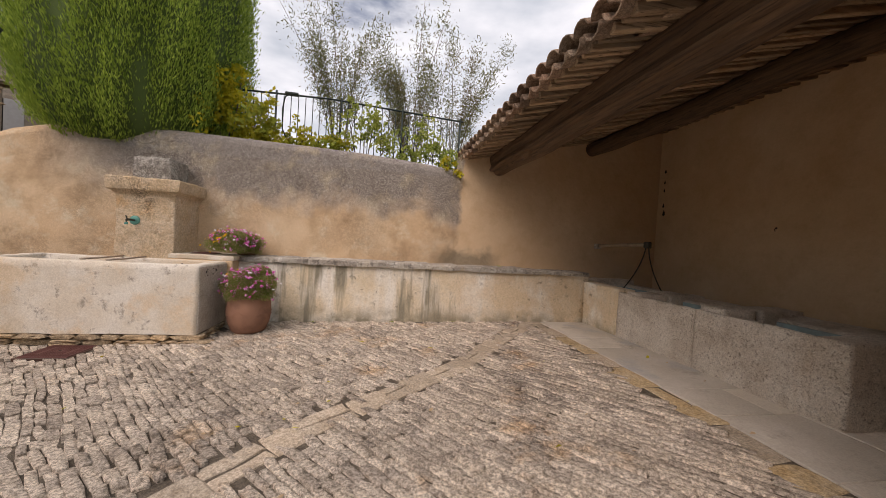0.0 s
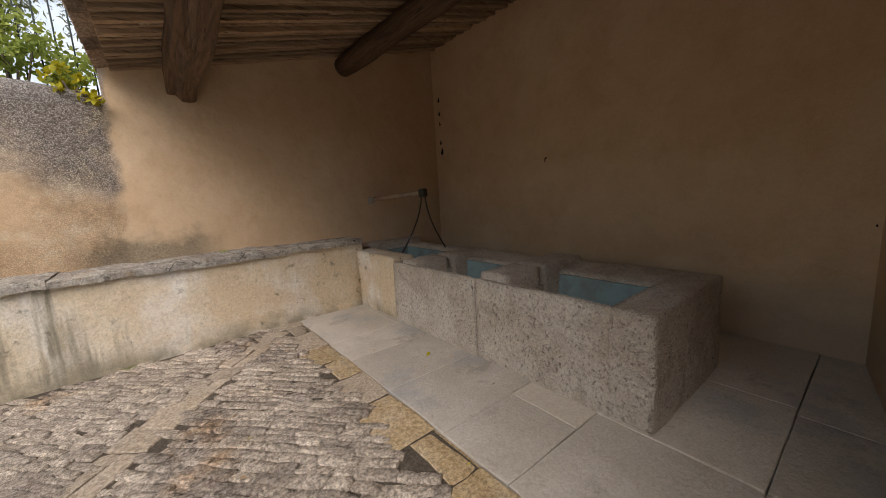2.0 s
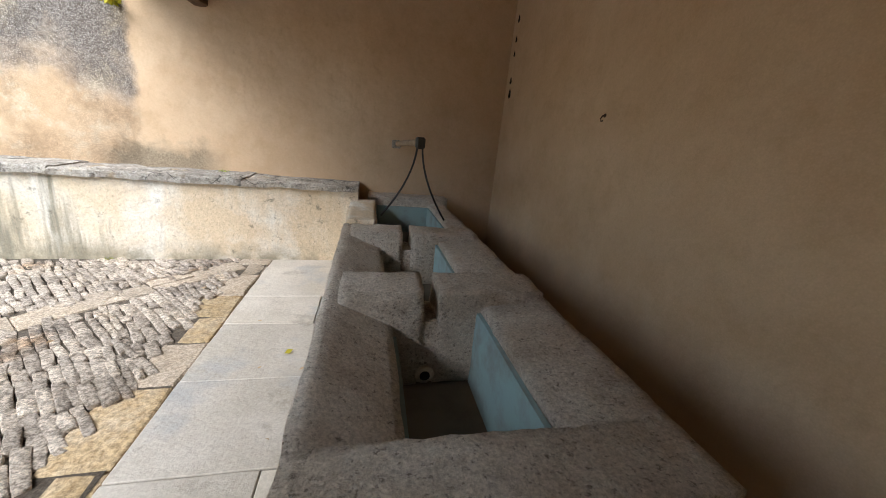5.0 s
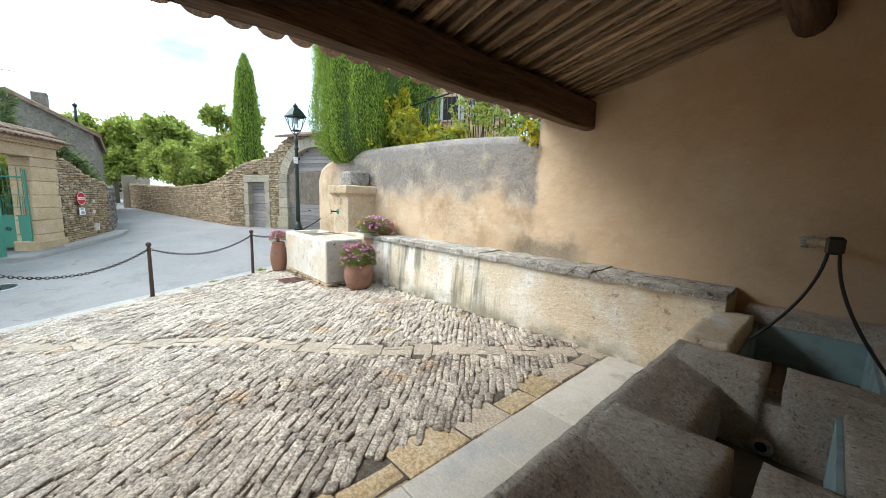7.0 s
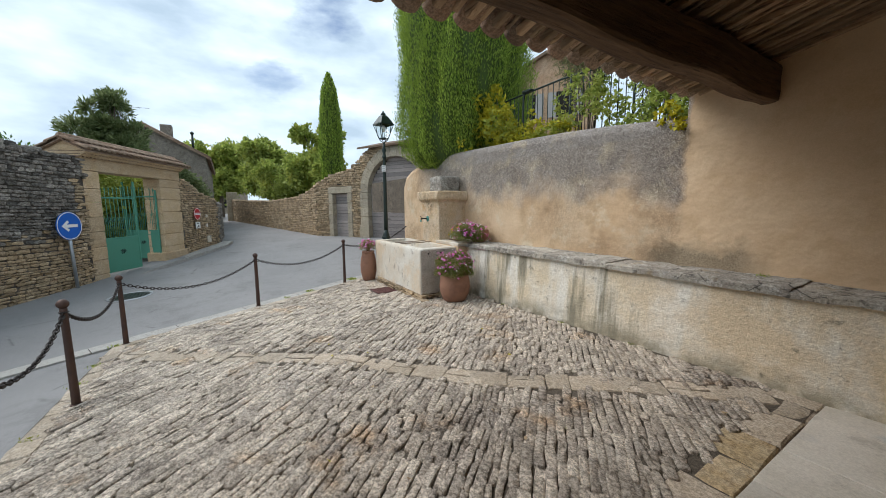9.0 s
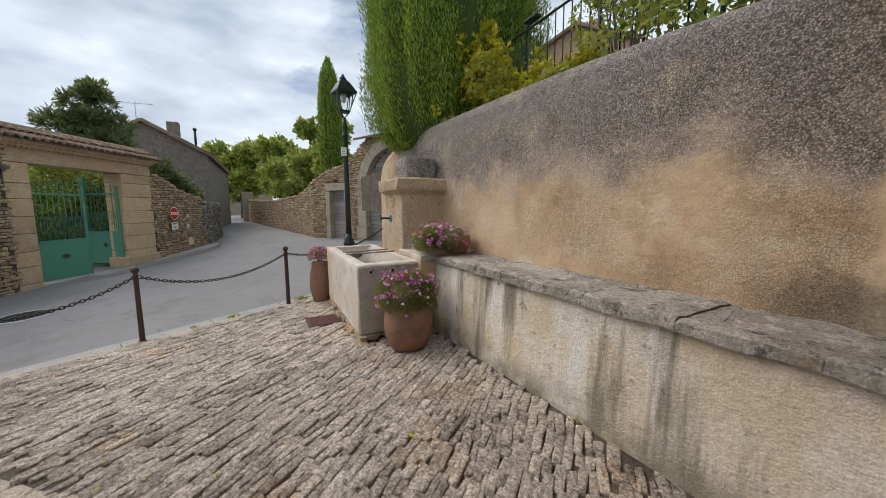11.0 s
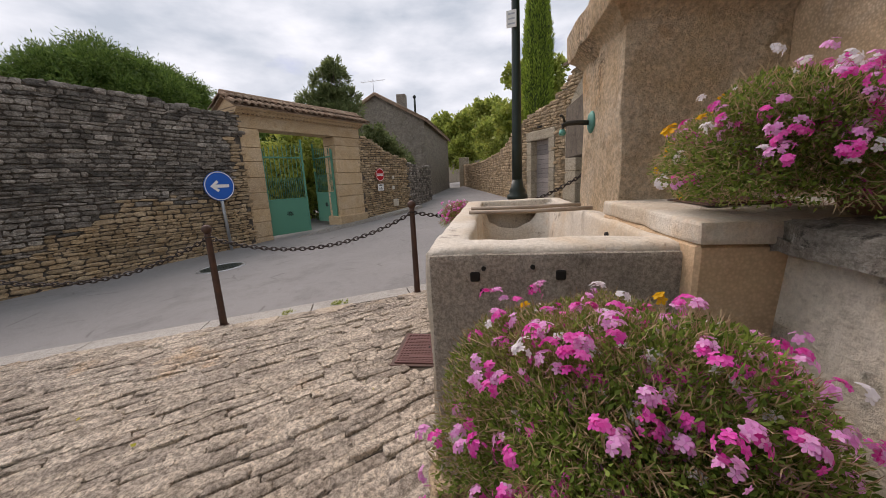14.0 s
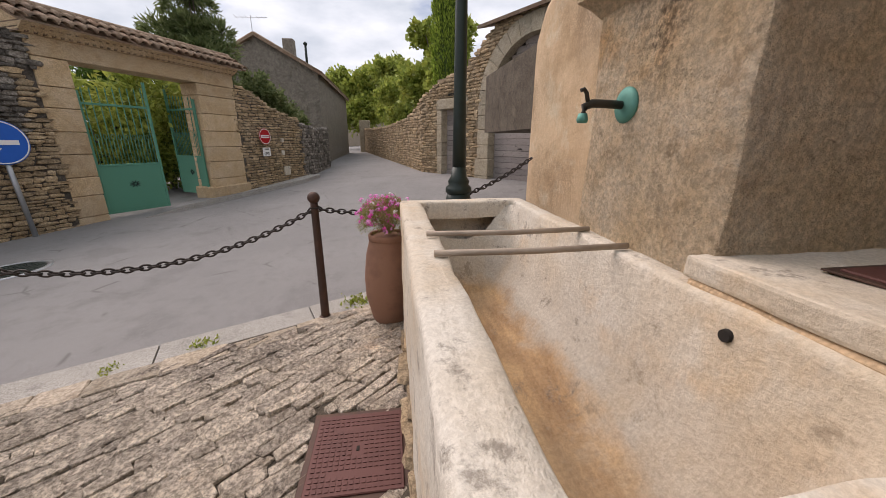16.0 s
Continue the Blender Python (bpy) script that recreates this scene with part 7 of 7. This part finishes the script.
# ---- terrace above the garden wall ----
def railing():
    r = thing("terrace_railing", "thin black iron railing with upright bars on the terrace", "railing")
    y, x0, x1 = 6.56, -2.95, 1.35

    def top(x):
        return 3.76 - 0.05 * (x + 1.0) if x > -1 else 3.76 + 0.02 * (x + 1.0)

    part("top_rail", tube([(x, y, top(x)) for x in np.linspace(x0, x1, 12)], 0.016, 6), M_LAMP, r)
    part("bottom_rail", tube([(x, y, top(x) - 0.92) for x in np.linspace(x0, x1, 12)], 0.012, 6), M_LAMP, r)
    x = x0
    k = 0
    while x < x1:
        if k % 9 == 0:
            part("post", tube([(x, y, 2.45), (x, y, top(x) + 0.05)], 0.018, 6), M_LAMP, r)
        else:
            part("bar", tube([(x, y, top(x) - 0.93), (x, y, top(x))], 0.0075, 5), M_LAMP, r)
        x += 0.118
        k += 1
    s = thing("rail_spotlight", "small black spotlight on a curved arm at the railing", "lamp", (-1.68, 6.46, 3.55))
    part("arm", tube([(0, 0, -0.55), (-0.06, -0.02, -0.42), (-0.07, -0.03, -0.1), (-0.03, -0.05, 0.1), (0.05, -0.08, 0.14)], 0.011, 6), M_LAMP, s)
    part("head", box((-0.02, -0.13, 0.125), (0.19, -0.03, 0.165), 0.01), M_LAMP, s)


railing()
tagged(part("terrace_ground", box((-9.0, 6.2, 1.5), (6.0, 14.0, 2.5)), M_BED), "raised earth terrace behind the garden wall", "terrace", kind="structure")


def shrub(at, blobs, count, size, m, seed, label, aspect=1.7, stems=10, h=1.0):
    """A low branching shrub with leaf clumps."""
    rng = np.random.default_rng(seed)
    t = thing("terrace_shrub", label, "shrub", at)
    bm = bmesh.new()
    vs, fs, base = [], [], 0
    tot = sum(b[3] ** 2 for b in blobs)
    for bx, by, bz, br in blobs:
        add_tube(bm, [(bx * 0.2, by * 0.2, 0), (bx * 0.7, by * 0.7, bz * 0.6), (bx, by, bz)], 0.012, 5, 0.5)
        n = int(count * br ** 2 / tot)
        tw = max(6, n // 14)
        c = rng.normal(0, br * 0.5, (tw, 3)) + (bx, by, bz)
        k = rng.integers(0, tw, n)
        pts = c[k] + rng.normal(0, br * 0.12, (n, 3))
        v, f = leaf_cloud(pts, rng.normal(0, 1, (n, 3)) + (0, 0, 0.2), size, 0.5, rng, aspect)
        vs.append(v)
        fs.append(f + base)
        base += len(v)
    part("branchwork", bm, M_BARK, t)
    tagged(leaf_mesh("leaves", np.concatenate(vs), np.concatenate(fs), m, t), kind="stuff")


shrub((-2.55, 6.38, 2.5), [(-0.1, -0.1, 0.7, 0.35), (0.1, -0.1, 1.0, 0.3), (-0.2, 0, 1.25, 0.22), (0.35, -0.1, 0.55, 0.3), (0.2, -0.05, 1.35, 0.15), (-0.35, -0.1, 1.0, 0.2), (0.55, -0.12, 0.8, 0.26), (0.7, -0.1, 0.45, 0.25)], 2900, 0.08, M_YELLEAF, 101, "yellowing shrub leaning on the railing")
shrub((-1.4, 6.35, 2.5), [(-0.6, 0, 0.35, 0.28), (-0.2, 0, 0.3, 0.28), (0.3, 0, 0.32, 0.25), (0.0, 0, 0.5, 0.2), (0.6, 0, 0.4, 0.22)], 2300, 0.07, M_YELLEAF, 102, "low yellow-green plants along the wall top")
shrub((-0.4, 6.45, 2.5), [(-0.5, 0, 0.5, 0.28), (0.0, 0, 0.7, 0.32), (0.4, 0, 0.55, 0.3), (0.15, 0.05, 1.0, 0.22), (-0.3, 0, 1.05, 0.16)], 1500, 0.07, M_FIG, 103, "green vine climbing the railing bars")
shrub((0.6, 6.45, 2.45), [(-0.2, 0, 0.5, 0.3), (0.2, -0.05, 0.6, 0.3), (0.5, 0, 0.5, 0.25), (0.0, 0, 0.9, 0.22), (0.45, -0.35, 0.28, 0.14)], 1500, 0.07, M_FIG, 104, "green climbing plant by the shelter roof")
shrub((1.05, 5.98, 2.58), [(0.05, -0.1, 0.05, 0.10), (0.12, -0.15, -0.08, 0.07), (-0.05, 0, 0.12, 0.12)], 220, 0.06, M_YELLEAF, 105, "pale sprig hanging over the wall corner")


def wispy(at, h, n, seed, label):
    """Tall whippy stems with feathery tufts near their ends."""
    rng = np.random.default_rng(seed)
    t = thing("tamarisk_shrub", label, "shrub", at)
    bm = bmesh.new()
    pts = []
    for k in range(n):
        a = rng.uniform(0, 6.28)
        lean = rng.uniform(0.1, 0.42)
        hh = h * rng.uniform(0.6, 1.05)
        p = [np.array([0.1 * math.cos(a) + lean * hh * f * f * math.cos(a), 0.1 * math.sin(a) + lean * hh * f * f * math.sin(a) * 0.6, hh * f]) for f in np.linspace(0, 1, 7)]
        add_tube(bm, [tuple(q) for q in p], 0.011, 5, 0.25)
        for f in rng.uniform(0.45, 1.02, 9):
            i = min(5, int(f * 6))
            c = p[i] + (p[i + 1] - p[i]) * (f * 6 - i)
            m = 62
            pts.append(c + rng.normal(0, (0.09, 0.09, 0.16), (m, 3)))
    part("stemwork", bm, M_BARK, t)
    pts = np.concatenate(pts)
    v, f = leaf_cloud(pts, rng.normal(0, 1, pts.shape) + (0, 0, 0.6), 0.075, 0.4, rng, 5.0)
    tagged(leaf_mesh("feathery_foliage", v, f, M_WISP, t), kind="stuff")


wispy((-0.9, 7.1, 2.4), 3.2, 13, 111, "tall bare-stemmed tamarisk with feathery tufts")
wispy((0.45, 7.0, 2.4), 3.3, 16, 112, "tall tamarisk with bronze feathery tips")
wispy((1.3, 7.3, 2.4), 2.9, 10, 113, "wispy tamarisk rising behind the shelter roof")


# ---- houses ----
def house(name, at, rz, w, d, h, rise, m, label, windows=()):
    """A plain village house: walls, pitched tile roof with overhang, windows with shutters."""
    t = thing(name, label, "house", at, rz=rz)
    bm = extrude_outline([(-w / 2, 0, 0), (w / 2, 0, 0), (w / 2, 0, h), (0, 0, h + rise), (-w / 2, 0, h)], d, (0, 1, 0))
    part("wall", bm, m, t)
    o = 0.22
    k = rise / (w / 2)
    for s in (1, -1):
        r = part("roof", extrude_outline([(0, -o, h + rise + 0.10), (s * (w / 2 + o), -o, h - k * o + 0.10), (s * (w / 2 + o), -o, h - k * o), (0, -o, h + rise)], d + 2 * o, (0, 1, 0)), M_TILE, t)
        n = int(d / 0.24)
        bm = bmesh.new()
        for i in range(n):
            y = -o + (d + 2 * o) * (i + 0.5) / n
            add_tube(bm, [(0.0, y, h + rise + 0.12), (s * (w / 2 + o), y, h - k * o + 0.12)], 0.075, 6)
        part("tile_row", bm, M_TILE, r)
    part("chimney", box((-0.3 + w * 0.12, d * 0.3, h + rise * 0.6), (0.3 + w * 0.12, d * 0.3 + 0.5, h + rise + 0.8), 0.03), m, t)
    for x, z, ww, hh in windows:
        win = part("window", box((x - ww / 2, -0.02, z), (x + ww / 2, 0.1, z + hh)), M_HOLE, t)
        part("sill", box((x - ww / 2 - 0.08, -0.1, z - 0.08), (x + ww / 2 + 0.08, 0.02, z)), M_ARCH, win)
        for s in (-1, 1):
            part("shutter", box((x + s * ww * 0.75 - ww * 0.24, -0.05, z), (x + s * ww * 0.75 + ww * 0.24, -0.005, z + hh), 0.01), M_SHUTTER, win)


house("lane_house", (-21.6, -1.75, -0.2), 90, 5.4, 11.5, 4.7, 1.5, M_HOUSE_GREY, "grey rendered old house with a tiled gable on the lane")
house("terrace_house", (-9.7, 15.6, 2.0), 33, 4.2, 5.0, 6.0, 1.0, M_HOUSE_WARM, "tall warm stone house above the terrace", ((-0.9, 4.0, 0.8, 1.2), (0.9, 4.0, 0.8, 1.2)))
house("upper_house", (-11.6, 11.6, 0.2), 35, 5.0, 5.0, 5.3, 1.0, M_HOUSE, "warm stone house behind the lamp with a shuttered window", ((0.7, 3.3, 0.8, 1.2), (-1.3, 3.3, 0.8, 1.2)))
house("lane_end_house", (-58, 1.2, 0.6), 90, 7.0, 6.0, 3.2, 1.2, M_HOUSE, "pale low house at the far end of the lane", ((0.5, 1.0, 0.9, 1.2),))


# ---- aerial and small growth ----
def aerial():
    a = thing("tv_aerial", "thin grey television aerial on a house roof", "aerial", (-23.5, -2.4, 6.1))
    part("mast", tube([(0, 0, 0), (0, 0, 1.3)], 0.018, 6), M_STEEL, a)
    part("boom", tube([(-0.1, -0.8, 1.2), (0.1, 0.8, 1.2)], 0.012, 5), M_STEEL, a)
    for k in range(6):
        part("element", tube([(-0.3, -0.7 + k * 0.26, 1.2), (0.3, -0.7 + k * 0.26, 1.2)], 0.007, 4), M_STEEL, a)
    f = thing("stove_pipe", "thin dark metal flue on the lane house roof", "flue", (-22.4, 0.35, 5.1))
    part("pipe", lathe([(0.06, -0.2), (0.06, 0.8)], 8), M_LAMP, f)
    part("cowl", lathe([(0.09, 0.8), (0.1, 0.88), (0.03, 0.95)], 8), M_LAMP, f)


aerial()


def weeds():
    rng = np.random.default_rng(9)
    spots = [(-4.62, 4.05, 0.10, 40), (-4.2, 3.05, 0.08, 26), (-4.0, 2.6, 0.06, 22), (-3.0, 0.33, 0.07, 20), (-2.2, 0.32, 0.06, 24), (-1.6, 0.33, 0.06, 24), (-0.5, 0.35, 0.05, 18), (1.98, 5.84, 0.045, 26), (1.1, 5.33, 0.04, 14), (0.2, 5.30, 0.04, 14), (-0.9, 5.28, 0.04, 12)]
    for x, y, s, n in spots:
        n *= 3
        z = 1.05 if y > 5.6 else ground_z(x, y) + 0.015
        t = thing("weed_tuft", "small green weed in a joint", "weed", (x, y, z), "weeds in the joints")
        pts = rng.normal(0, s * 0.55, (n, 3)) * (1, 1, 0.05)
        v, f = leaf_cloud(pts, rng.normal(0, 0.8, (n, 3)) + (0, 0, 0.7), s * 0.4, 0.3, rng, 2.2)
        tagged(leaf_mesh("grass", v, f, M_FIG, t), kind="stuff")
    for k in range(70):
        x, y = rng.uniform(-3.2, 4.8), rng.uniform(1.6, 5.2)
        if not (x < 3.3 and (x > 2.6 or in_court(x, y))) and not (x > 4.5):
            continue
        if -4.1 < x < -1.8 and y > 4.3:
            continue
        z = ground_z(2.53, y) + 0.012 if x > 2.54 else ground_z(x, y) + 0.035
        v, f = leaf_cloud(np.array([(x, y, z)]), np.array([(1.0, 0.2, 0.08)]), rng.uniform(0.03, 0.055), 0.4, rng, 1.8)
        v[:, 2] = np.maximum(v[:, 2], z)
        ob = leaf_mesh("fallen_leaf", v, f, M_DRY if k % 3 else M_YELLEAF, None)
        tagged(ob, "single dry fallen leaf on the paving", "leaf", "fallen leaves")


weeds()
cobbles()
